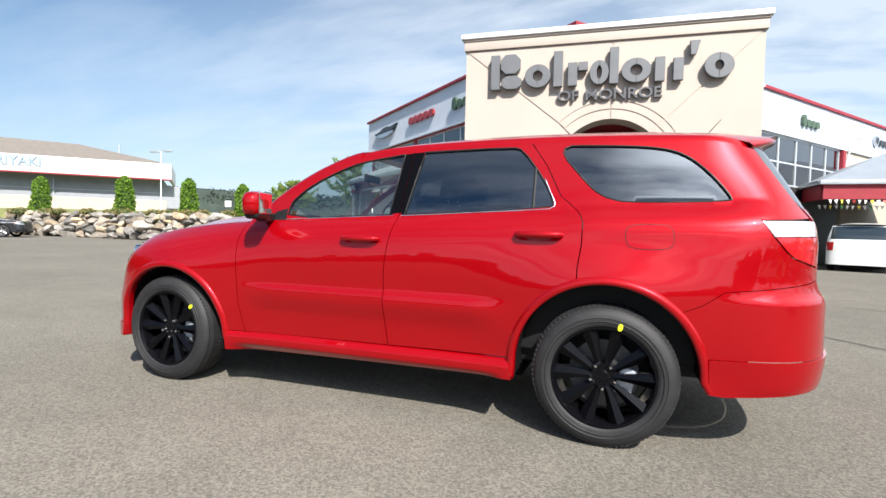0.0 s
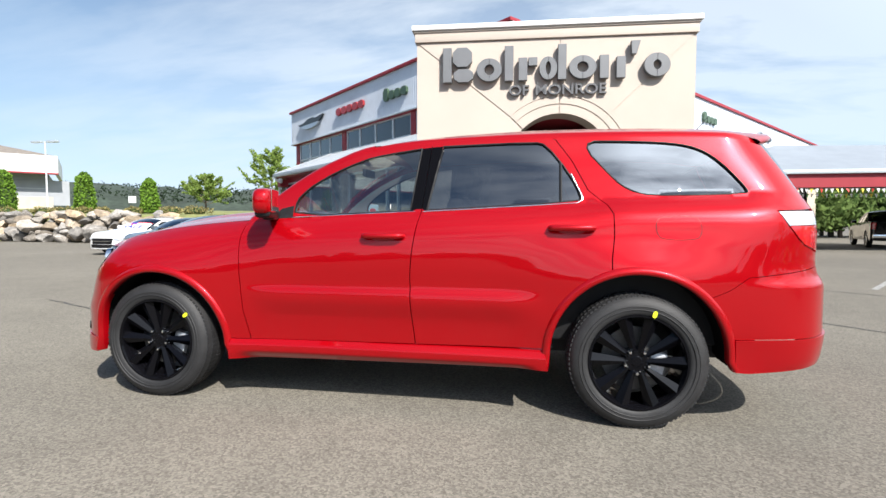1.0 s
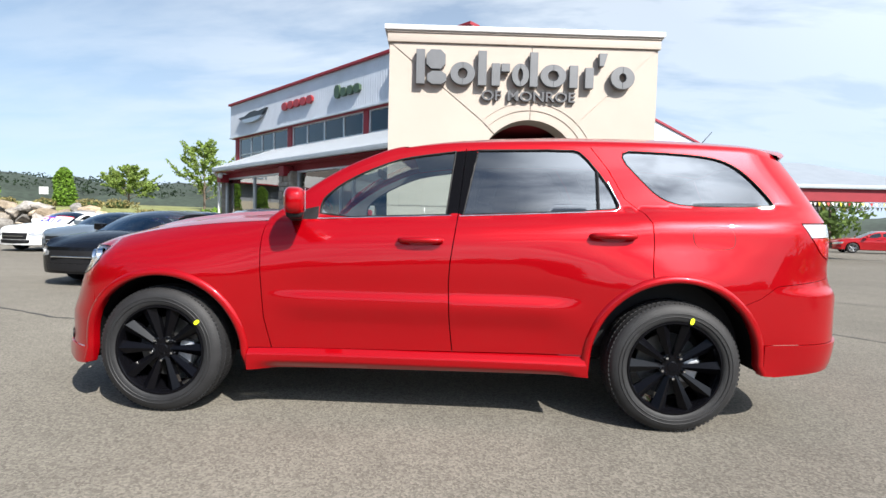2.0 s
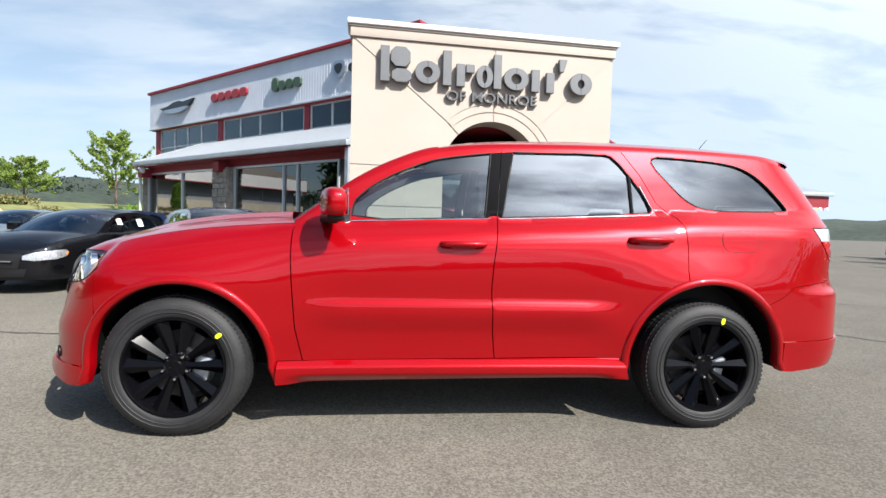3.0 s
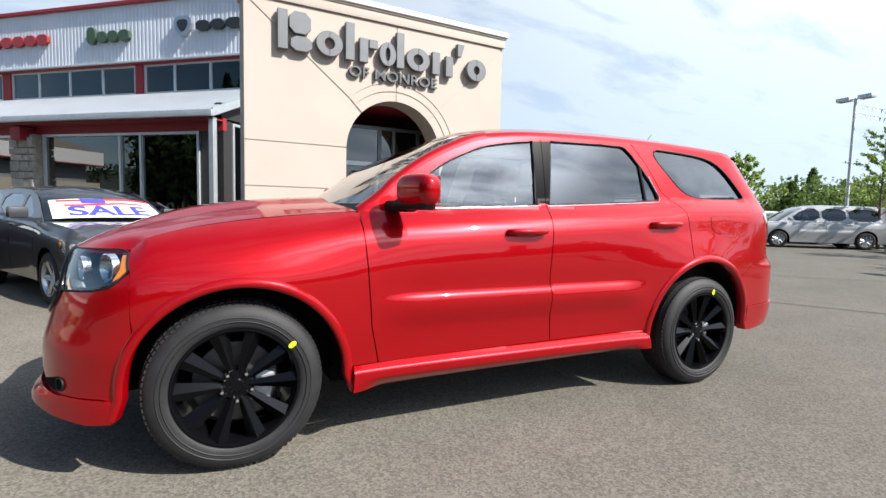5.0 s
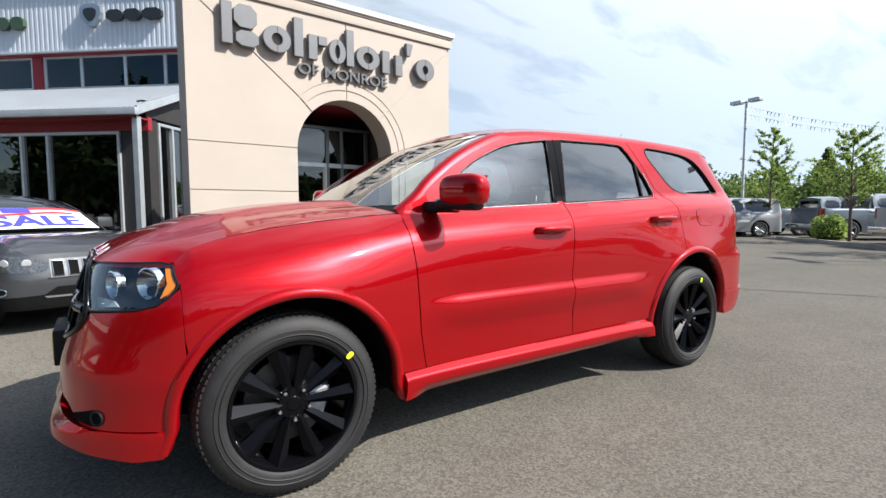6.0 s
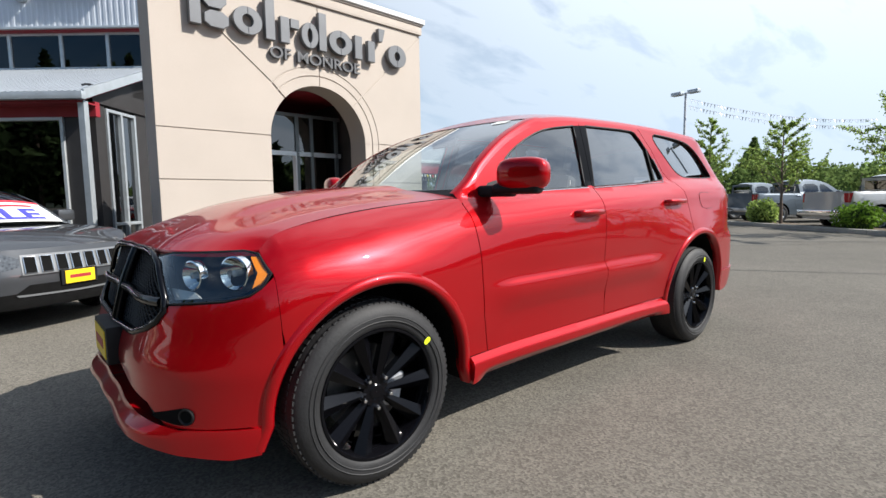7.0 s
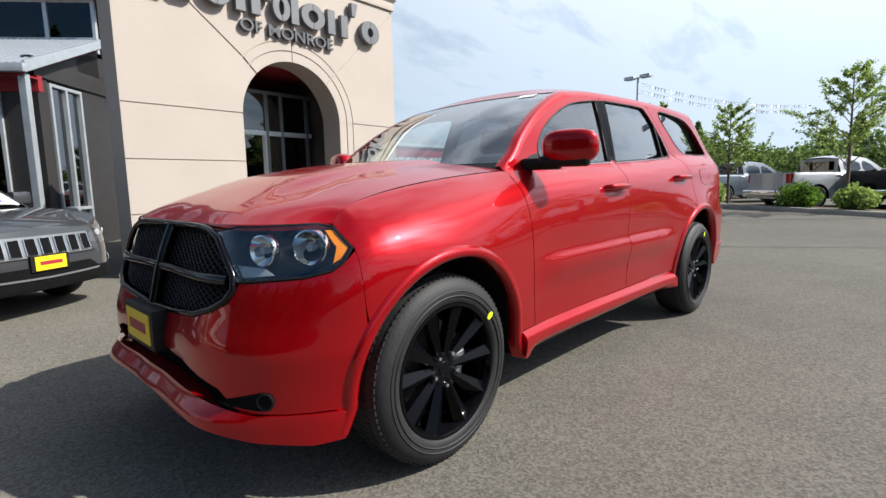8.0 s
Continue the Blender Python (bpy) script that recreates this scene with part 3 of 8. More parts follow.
def red_suv():
    F = SUV
    yc = F.yc
    root = thing("sport_utility_vehicle", "glossy red sport utility vehicle with black wheels on the asphalt", "car")
    gap = 0.003
    # outlines along the flank
    seam_f = [(-0.853, 0.415), (-0.895, 0.60), (-0.915, 0.85), (-0.925, 1.0), (-0.93, 1.14), (-0.918, 1.172)]
    seam_b = [(0.235, 0.425), (0.215, 0.6), (0.204, 0.835), (0.212, 0.965), (0.249, 1.226), (0.29, 1.64), (0.292, 1.682)]
    seam_r = [(1.372, 0.912), (1.372, 0.96), (1.388, 1.09), (1.388, 1.215), (1.36, 1.268), (1.255, 1.36), (1.166, 1.538), (1.07, 1.675), (1.045, 1.697)]
    head_out = [(-2.548, 0.969), (-2.434, 0.987), (-2.234, 0.992), (-2.079, 0.994), (-1.99, 0.982), (-1.942, 0.917), (-1.983, 0.872), (-2.03, 0.845), (-2.128, 0.826), (-2.388, 0.809), (-2.456, 0.89)]
    def upper(ol, z=1.16):
        """The part of an outline over the belt line."""
        out = []
        for i, (u, v) in enumerate(ol):
            a, b = ol[i - 1], ol[(i + 1) % len(ol)]
            if v >= z or a[1] >= z or b[1] >= z:
                out.append((u, max(v, z)))
        return out
    shift = lambda pts, d: [(u + d, v) for u, v in pts]
    # front fender
    fender = shift(seam_f, -gap) + along(-0.93, -1.985, lambda s: F.belt(s) - 0.002, 44)[1:] + [(-1.985, 0.99), (-1.9352, 0.917), (-1.9312, 0.89), (-1.9235, 0.72)] + arc(AF, RF + MOULD - 0.01, 146, 3, 30) + [(-0.985, 0.415)]
    both(root, "front_fender", sheet(fender, [], 0.03, F.on()), RED)
    # doors
    glass_f = round_off([(-0.61, 1.203), (-0.60, 1.31), (-0.555, 1.358), (-0.491, 1.413), (-0.359, 1.491), (-0.155, 1.577), (-0.015, 1.607), (0.224, 1.641), (0.226, 1.641), (0.178, 1.238), (0.176, 1.238)], 1)
    glass_r = round_off([(0.366, 1.652), (0.368, 1.652), (0.94, 1.664), (1.011, 1.645), (1.148, 1.464), (1.216, 1.325), (1.203, 1.287), (0.282, 1.241), (0.280, 1.241)], 1)
    glass_q = round_off([(1.20, 1.662), (1.459, 1.655), (1.744, 1.637), (1.892, 1.598), (2.013, 1.498), (2.145, 1.345), (2.118, 1.328), (1.618, 1.320), (1.53, 1.338), (1.46, 1.373), (1.405, 1.42)], 2)
    top_f = along(-0.88, 0.292, lambda s: F.edge(s) - 0.032 if s > -0.8 else F.edge(s) - 0.03 * (s + 0.88) / 0.08, 26)
    door_f = shift(seam_f, gap) + top_f + list(reversed(shift(seam_b[:-1], -gap)))
    front_doors = both(root, "front_door", sheet(door_f, [glass_f], 0.03, F.on()), RED)
    door_r = shift(seam_b[:-1], gap) + along(0.295, 1.02, lambda s: F.edge(s) - 0.03, 14) + list(reversed(shift(seam_r[:-1], -gap))) + arc(AR, RR + MOULD - 0.01, 107, 176, 16) + [(0.998, 0.435)]
    rear_doors = both(root, "rear_door", sheet(door_r, [glass_r], 0.03, F.on()), RED)
    both(root, "door_trim", sheet(upper(door_f), [glass_f], 0.06, F.on(-0.030), 0), GREYPLASTIC)
    both(root, "door_trim", sheet(upper(door_r), [glass_r], 0.06, F.on(-0.030), 0), GREYPLASTIC)
    # quarter panel
    tail_white = [(2.262, 1.228), (2.45, 1.232), (2.70, 1.235), (2.70, 1.158), (2.45, 1.155), (2.318, 1.152)]
    tail_red = [(2.322, 1.149), (2.45, 1.151), (2.70, 1.154), (2.70, 1.0), (2.56, 1.02), (2.44, 1.048), (2.385, 1.085)]
    quarter_out = shift(seam_r[:-1], gap) + along(1.07, 2.42, lambda s: F.edge(s) - 0.03, 22) + [(2.50, 1.5), (2.57, 1.36), (2.63, 1.25), (2.45, 1.240), (2.255, 1.236), (2.318, 1.142), (2.38, 1.078), (2.44, 1.04), (2.56, 1.012), (2.70, 0.99), (2.72, 0.935), (2.4, 0.905), (2.08, 0.872), (1.98, 0.80)] + arc(AR, RR + MOULD - 0.01, 44, 106, 16)
    both(root, "quarter_panel", sheet(quarter_out, [glass_q], 0.03, F.on()), RED)
    both(root, "quarter_trim", sheet(upper(quarter_out), [glass_q], 0.06, F.on(-0.030), 0), GREYPLASTIC)
    # rear bumper, valance, tail gate
    bumper_r = [(1.982, 0.7975), (2.082, 0.8692), (2.4, 0.901), (2.72, 0.929), (F.s_tail, 0.935), (F.s_tail, 0.555), (2.6, 0.548), (2.02, 0.532)] + arc(AR, RR + MOULD - 0.01, 14, 43.6, 8)
    both(root, "rear_bumper", sheet(bumper_r, [], 0.035, F.on()), RED)
    val = [(2.022, 0.528), (2.6, 0.544), (F.s_tail, 0.551), (F.s_tail, 0.40), (2.75, 0.385), (2.5, 0.375), (2.1, 0.345), (2.03, 0.35)]
    both(root, "bumper_valance", sheet(val, [], 0.035, F.on(0.012)), RED)
    gate = [(2.728, 0.94), (F.s_tail, 0.945), (F.s_tail, 1.30), (2.64, 1.30), (2.706, 1.24), (2.706, 0.995)]
    both(root, "tail_gate", sheet(gate, [], 0.035, F.on()), RED)
    rg = [(2.648, 1.30), (F.s_tail, 1.30), (F.s_tail, 1.66), (2.44, 1.64), (2.51, 1.5), (2.58, 1.36)]
    both(root, "rear_window", sheet(rg, [], 0.035, F.on(-0.004)), PRIVACY)
    for nm, ol, m, lb in (("tail_light", tail_white, WHITELENS, "clear white upper band of the tail light"), ("tail_light", tail_red, REDLENS, "dark red tail light lens")):
        both(root, nm, sheet(ol, [], 0.03, F.on(0.003), 0.03), m, lb)
    # fuel door
    ol = round_off([(1.607, 1.165), (1.632, 1.203), (1.818, 1.206), (1.845, 1.168), (1.848, 1.108), (1.822, 1.070), (1.638, 1.070), (1.610, 1.108)], 2)
    mesh_ob("fuel_door_gap", *sheet(ol, [], 0.03, F.on(0.0012), 0.001)[:2], BLACK, root)
    ol2 = [(1.727 + (u - 1.727) * 0.972, 1.138 + (v - 1.138) * 0.95) for u, v in ol]
    d = sheet(ol2, [], 0.03, F.on(0.0026), 0.002)
    mesh_ob("fuel_door", d[0], d[1], RED, root, "", d[2])
    # sills
    sill_f = lambda s, z: F.at(s, z, 0.030 - 0.055 * ease(0.375, 0.435, z) + 0.008 * ease(0.27, 0.33, z) - 0.06 * (1 - ease(0.275, 0.35, z)) * ease(-0.98, -0.80, s) * (1 - ease(0.85, 1.0, s)))
    sill = [(-0.992, 0.284), (1.03, 0.312), (1.002, 0.437), (-0.85, 0.412), (-0.985, 0.411)]
    both(root, "sill", sheet(sill, [], 0.022, sill_f, 0.05), RED)
    # wheel arch mouldings
    for c, r, lo, hi in ((AF, RF, (-2.005, 0.285), (-1.0, 0.285)), (AR, RR, (1.032, 0.312), (2.022, 0.35))):
        path = [lo] + arc(c, r, 180, 0, 40) + [hi]
        prof = [(MOULD + 0.004, -0.004), (MOULD, 0.008), (MOULD * 0.6, 0.014), (0.012, 0.013), (0.0, 0.006), (0.0, -0.05)]
        rows = []
        for i, p in enumerate(path):
            a, b = path[max(i - 1, 0)], path[min(i + 1, len(path) - 1)]
            t = (b[0] - a[0], b[1] - a[1])
            ln = math.hypot(*t)
            nx, nz = -t[1] / ln, t[0] / ln
            rows.append([F.at(p[0] + nx * w, p[1] + nz * w, h) for w, h in prof])
        v, f = spread(rows)
        f = [tuple(reversed(q)) for q in f]
        mesh_ob("wheel_arch_moulding", v, f, RED, root)
        mesh_ob("wheel_arch_moulding", [F.far(q) for q in v], [tuple(reversed(q)) for q in f], RED, root)
        # liner inside the arch
        rows = [[Vector((p[0], F.at(p[0], p[1]).y + 0.03 + k, p[1])) for k in (0.0, 0.15, 0.34)] for p in [(lo[0], lo[1] + 0.01)] + path[1:-1] + [(hi[0], hi[1] + 0.01)]]
        v, f = spread(rows)
        mesh_ob("wheel_arch_liner", v, f, CAVITY, root)
        mesh_ob("wheel_arch_liner", [F.far(q) for q in v], f, CAVITY, root)
    # front bumper and lip
    bumper_f = [(-1.9370, 0.905), (-1.9328, 0.89), (-1.9248, 0.70)] + arc(AF, RF + MOULD - 0.01, 148, 180, 8) + [(-2.01, 0.37), (-2.05, 0.383), (-2.36, 0.383), (-2.45, 0.46), (-2.67, 0.52), (F.s_nose, 0.53), (F.s_nose, 0.655), (-2.9, 0.66), (-2.6, 0.683), (-2.49, 0.712), (-2.40, 0.765), (-2.382, 0.803), (-2.128, 0.821), (-2.03, 0.840), (-1.985, 0.866)]
    both(root, "front_bumper", sheet(bumper_f, [], 0.03, F.on()), RED)
    lip_f = lambda s, z: F.at(s, z, 0.004 + (0.008 + 0.034 * (1 - ease(-2.55, -2.2, s))) * (1 - ease(0.345, 0.42, z)))
    lip = [(-2.012, 0.378), (-2.012, 0.280), (-2.12, 0.272), (-2.3, 0.292), (-2.45, 0.322), (-2.6, 0.342), (F.s_nose, 0.355), (F.s_nose, 0.42), (-2.6, 0.415), (-2.45, 0.402), (-2.3, 0.381)]
    both(root, "front_lip", sheet(lip, [], 0.025, lip_f, 0.06), RED)
    inner = [(-2.2, 0.37), (F.s_nose, 0.37), (F.s_nose, 0.55), (-2.6, 0.55), (-2.2, 0.5)]
    both(root, "lower_intake", sheet(inner, [], 0.05, F.on(-0.07), 0), CAVITY)
    # grille
    gr = [(F.s_nose, 0.655), (-2.9, 0.66), (-2.6, 0.683), (-2.49, 0.712), (-2.40, 0.765), (-2.385, 0.805), (-2.456, 0.89), (-2.548, 0.972), (-2.75, 0.985), (F.s_nose, 0.985)]
    grille = new("grille")
    grille.parent = root
    both(root, "grille_backing", sheet(gr, [], 0.05, F.on(-0.055), -0.035), CAVITY, parents=(grille, grille))
    ring = [F.at(u, v, 0.001) for u, v in along(F.s_nose, -2.6, curve([(-3.05, 0.66), (-2.9, 0.665), (-2.6, 0.688)]), 12) + [(-2.492, 0.717), (-2.43, 0.748), (-2.400, 0.785), (-2.41, 0.83), (-2.462, 0.89), (-2.52, 0.945), (-2.60, 0.972)] + along(-2.7, F.s_nose, lambda s: 0.980, 8)]
    for q in (ring, [F.far(p) for p in ring]):
        part("grille_frame", add_tube(bmesh.new(), q, 0.013, 8), GLOSSBLACK, grille, smooth=50)
    # honeycomb-like wire lattice behind the bars
    for flip in (False, True):
        bm = bmesh.new()
        for sg in (-1, 1):
            for c in np.arange(-0.4, 0.8, 0.024):
                us = np.arange(F.s_nose + 0.01, -2.39, 0.012)
                vs = 0.655 + c + sg * 0.5 * (us - F.s_nose)
                ok = within_poly(gr, us, vs)
                run = []
                for u, v, k in zip(us, vs, ok):
                    if k:
                        q = F.at(u, v, -0.026)
                        run.append(F.far(q) if flip else q)
                if len(run) > 2:
                    add_tube(bm, run[::3] + [run[-1]] if (len(run) - 1) % 3 else run[::3], 0.0036, 4, caps=False)
        part("grille_mesh", bm, BLACK, grille)
    line = [F.at(s, 0.812, -0.006) for s in np.linspace(-2.43, F.s_nose, 14)]
    line = line + [F.far(p) for p in reversed(line[:-1])]
    part("grille_crossbar", add_tube(bmesh.new(), line, 0.021, 8), GLOSSBLACK, grille, smooth=50)
    part("grille_crossbar", add_tube(bmesh.new(), [F.at(F.s_nose, z, -0.002) for z in np.linspace(0.67, 0.975, 9)], 0.022, 8), GLOSSBLACK, grille, smooth=50)
    # headlights
    for flip in (False, True):
        hl = new("headlight")
        hl.parent = root
        pick = (lambda d: mirrored(d, yc)) if flip else (lambda d: d)
        d = pick(sheet(head_out, [], 0.03, F.on(-0.06), -0.03))
        mesh_ob("lamp_housing", d[0], d[1], BLACK, hl, "", d[2])
        rimpath = [F.at(u, v, -0.002) for u, v in resample(head_out, 0.03)]
        part("lamp_rim", add_tube(bmesh.new(), [F.far(p) for p in rimpath] if flip else rimpath, 0.0045, 6, True), BLACK, hl, smooth=50)
        for sc, zc, rr in ((-2.115, 0.916, 0.058), (-2.315, 0.908, 0.05)):
            p = F.at(sc, zc, -0.012)
            n = (F.at(sc, zc, 0.05) - p).normalized()
            n = (n + Vector((-0.7, 0, 0))).normalized()
            bm = add_lathe(bmesh.new(), [(0.001, -0.05), (rr * 0.35, -0.046), (rr * 0.7, -0.032), (rr, 0.0), (rr + 0.005, -0.002), (rr + 0.006, -0.03)], 24, "z")
            m = Matrix.Translation(p) @ n.to_track_quat("Z", "Y").to_matrix().to_4x4()
            bmesh.ops.transform(bm, matrix=m, verts=bm.verts)
            bulb = add_lathe(bmesh.new(), [(0.0005, 0.0), (0.012, -0.004), (0.014, -0.02), (0.012, -0.045)], 12, "z")
            bmesh.ops.transform(bulb, matrix=m, verts=bulb.verts)
            for bb, nm in ((bm, "reflector"), (bulb, "bulb")):
                if flip:
                    for v in bb.verts:
                        v.co.y = 2 * yc - v.co.y
                    bmesh.ops.reverse_faces(bb, faces=bb.faces)
                part(nm, bb, CHROME if nm == "reflector" else WHITELENS, hl, smooth=40)
        d = pick(sheet([(-2.035, 0.972), (-1.99, 0.972), (-1.955, 0.918), (-1.99, 0.884), (-2.022, 0.868), (-1.998, 0.92)], [], 0.02, F.on(-0.006), 0.03))
        mesh_ob("turn_signal", d[0], d[1], AMBER, hl, "amber turn signal", d[2])
        d = pick(sheet([(-2.46, 0.862), (-2.30, 0.850), (-2.26, 0.828), (-2.395, 0.818)], [], 0.03, F.on(-0.03), 0.01))
        mesh_ob("lamp_strip", d[0], d[1], WHITELENS, hl, "", d[2])
        d = pick(sheet(head_out, [], 0.03, F.on(0.0), 0))
        mesh_ob("lens", d[0], d[1], CLEAR, hl, "clear headlight lens", d[2]).visible_shadow = False
        # fog lamp in its dark recess
        d = pick(sheet(round_off([(-2.46, 0.418), (-2.30, 0.392), (-2.245, 0.400), (-2.238, 0.445), (-2.27, 0.462), (-2.33, 0.448)], 2), [], 0.03, F.on(0.0025), 0.002))
        mesh_ob("fog_lamp_recess", d[0], d[1], CAVITY, root, "black recess round the fog lamp", d[2])
        p = F.at(-2.272, 0.427, 0.004)
        n = (F.at(-2.272, 0.427, 0.05) - p).normalized()
        bm = add_lathe(bmesh.new(), [(0.001, -0.004), (0.02, -0.004), (0.026, 0.003), (0.030, 0.002), (0.030, -0.02)], 24, "z")
        bmesh.ops.transform(bm, matrix=Matrix.Translation(p) @ n.to_track_quat("Z", "Y").to_matrix().to_4x4(), verts=bm.verts)
        if flip:
            for v in bm.verts:
                v.co.y = 2 * yc - v.co.y
            bmesh.ops.reverse_faces(bm, faces=bm.faces)
        part("fog_lamp", bm, BLACK, root, smooth=40)
    # number plate in its holder
    x = F.at(F.s_nose, 0.6).x
    plate = part("plate_holder", box(x - 0.042, x + 0.03, yc - 0.17, yc + 0.17, 0.505, 0.665, 0.008), BLACK, root, "black plastic holder with a yellow plate", smooth=40)
    part("plate", box(x - 0.046, x - 0.041, yc - 0.14, yc + 0.14, 0.525, 0.645, 0.002), YELLOW, plate)
    part("plate_marking", box(x - 0.0475, x - 0.0455, yc - 0.10, yc + 0.10, 0.565, 0.605), DARK_RED, plate)
    # hood
    nu, nv = 44, 40
    front = []
    for i in range(nv + 1):
        w = 1 - abs(2 * i / nv - 1)
        s = -1.985 + (F.s_nose + 1.985) * w
        p = F.at(s, 0.994 - 0.004 * w, 0.0)
        front.append(p if 2 * i <= nv else F.far(p))
    mid = curve([(0.0, 0.990), (0.06, 1.035), (0.2, 1.095), (0.45, 1.172), (0.75, 1.218), (1.0, 1.236)])
    rows = []
    for j in range(nu + 1):
        u = (j / nu) ** 1.35
        s = -1.985 + 1.055 * u
        e = F.at(s, F.belt(s) + 0.001, -0.003)
        xc = front[nv // 2].x + (-1.04 - front[nv // 2].x) * u
        row = bow_row(e, Vector((xc, yc, mid(u))), yc, 2.6, nv)
        k = (1 - u) ** 6
        if j == 0:
            base0 = row
        out = []
        for i, p in enumerate(row):
            v = i / nv
            dome = 0.020 * ease(0.20, 0.30, v) * (1 - ease(0.70, 0.80, v)) * ease(0.0, 0.35, u)
            out.append(p + (front[i] - base0[i]) * k + Vector((0, 0, dome)))
        rows.append(out)
    rows.insert(0, [p + Vector((0.012, 0, -0.02)) for p in rows[0]])
    v, f = spread(rows)
    mesh_ob("hood", v, [tuple(reversed(q)) for q in f], RED, root)
    # windscreen, pillars, roof
    n = 18
    def wedge(u):
        s = -0.90 + 0.79 * u
        return F.rail(s, 0.05, 0.015), Vector((-1.03 + 0.90 * u, yc, 1.218 + 0.485 * u + 0.05 * math.sin(math.pi * u) * 0.6))
    rows = [bow_row(*wedge(0.915 * i / n), yc, 2.2, 28) for i in range(n + 1)]
    v, f = spread(rows)
    ws = mesh_ob("windscreen", v, [tuple(reversed(q)) for q in f], CLEAR, root, "clear windscreen")
    ws.visible_shadow = False
    v, f = spread([[p + Vector((-0.001, 0, 0.003)) for p in bow_row(*wedge(u), yc, 2.2, 28)] for u in (0.905, 0.94, 0.97, 1.0, 1.03)])
    mesh_ob("roof_header", v, [tuple(reversed(q)) for q in f], RED, root)
    for flip in (False, True):
        rows = []
        for i in range(31):
            s = -0.93 + 0.83 * i / 30
            e = F.at(s, F.edge(s) - 0.034)
            mid_p = F.rail(s, 0.004, 0.0)
            rows.append([e, (e + mid_p) / 2, mid_p, F.rail(s, 0.022, 0.016), F.rail(s, 0.05, 0.017)])
        v, f = spread(rows)
        f = [tuple(reversed(q)) for q in f]
        if flip:
            v, f = [F.far(p) for p in v], [tuple(reversed(q)) for q in f]
        mesh_ob("windscreen_pillar", v, f, RED, root)
    top = curve([(-0.12, 1.712), (0.0, 1.742), (0.2, 1.772), (0.5, 1.795), (1.0, 1.812), (1.5, 1.808), (2.0, 1.785), (2.4, 1.752)])
    rows = []
    for i in range(41):
        s = -0.11 + 2.53 * i / 40
        e = F.rail(s, 0.0, -0.034)
        e2 = F.rail(s, 0.012, 0.004)
        c = Vector((s if s < 1.9 else 1.9 + (s - 1.9) * 1.1, yc, top(s)))
        rows.append([e] + bow_row(e2, c, yc, 2.4, 32) + [F.far(e)])
    v, f = spread(rows)
    mesh_ob("roof", v, [tuple(reversed(q)) for q in f], RED, root)
    v, f = spread([[p + Vector((0, 0.03 if p.y < yc else -0.03, -0.03)) for p in r[1:-1]] for r in rows])
    mesh_ob("roof_lining", v, f, HEADLINER, root, "pale grey roof lining")
    rows = [bow_row(F.at(-0.945, F.belt(-0.945) - 0.012, -0.012), Vector((-1.06, yc, 1.196)), yc, 2.4, 28), bow_row(*wedge(0.02), yc, 2.2, 28)]
    rows[1] = [p + Vector((0, 0, -0.008)) for p in rows[1]]
    v, f = spread(rows)
    mesh_ob("cowl", v, [tuple(reversed(q)) for q in f], BLACK, root, "black plastic cowl under the windscreen")
    # spoiler
    rows = []
    for i in range(25):
        w = 2 * i / 24 - 1
        y = yc + 0.60 * w
        z = 1.752 - 0.085 * abs(w) ** 2.4
        x0, x1 = 2.32 - 0.16 * w * w, 2.44 - 0.20 * abs(w) ** 3
        rows.append([Vector(p) for p in ((x0 - 0.10, y, z + 0.002), (x0, y, z + 0.006), (x1 - 0.02, y, z - 0.012), (x1, y, z - 0.028), (x1 - 0.02, y, z - 0.05), (x0 - 0.02, y, z - 0.11))])
    v, f = spread(rows)
    mesh_ob("spoiler", v, f, RED, root)
    part("brake_light", box(2.415, 2.437, yc - 0.14, yc + 0.14, 1.712, 1.727, 0.003), REDLENS, root)
    # glass, trims
    def bowed(d):
        """Glass that bows gently along the flank."""
        nn = [Vector((q.x + 0.052 * (v.x + 0.45), q.y, q.z)).normalized() for v, q in zip(d[0], d[2])]
        return d[0], d[1], nn
    for ol, m, ps, lb in ((glass_f, LIGHTTINT, front_doors, "lightly tinted window"), (glass_r, PRIVACY, rear_doors, "dark privacy window"), (glass_q, PRIVACY, None, "dark privacy window")):
        for ob in both(root, "window", bowed(sheet(ol, [], 0.04, F.on(-0.010), 0)), m, lb, ps):
            ob.visible_shadow = False
        seal = [F.at(u, v, -0.003) for u, v in resample(ol, 0.03)]
        for q, pr in ((seal, ps[0] if ps else root), ([F.far(p) for p in seal], ps[1] if ps else root)):
            part("window_seal", add_tube(bmesh.new(), q, 0.0065, 6, True), BLACK, pr, smooth=60)
    bp_f = [(0.180, 1.236), (0.229, 1.642), (0.2885, 1.648), (0.2485, 1.236)]
    bp_r = [(0.2525, 1.238), (0.2925, 1.648), (0.363, 1.654), (0.278, 1.238)]
    both(root, "pillar_trim", sheet(bp_f, [], 0.05, F.on(0.003), 0.006), PILLAR, "", front_doors)
    both(root, "pillar_trim", sheet(bp_r, [], 0.05, F.on(0.003), 0.006), PILLAR, "", rear_doors)
    ch_f = [F.at(s, 1.199 + (s + 0.6) * 0.0445, 0.004) for s in np.linspace(-0.62, 0.24, 20)]
    ch_r = [F.at(s, 1.233 + (s - 0.26) * 0.0525, 0.004) for s in np.linspace(0.26, 1.195, 20)] + [F.at(u, v, 0.003) for u, v in ((1.222, 1.30), (1.222, 1.325), (1.20, 1.37), (1.157, 1.462))]
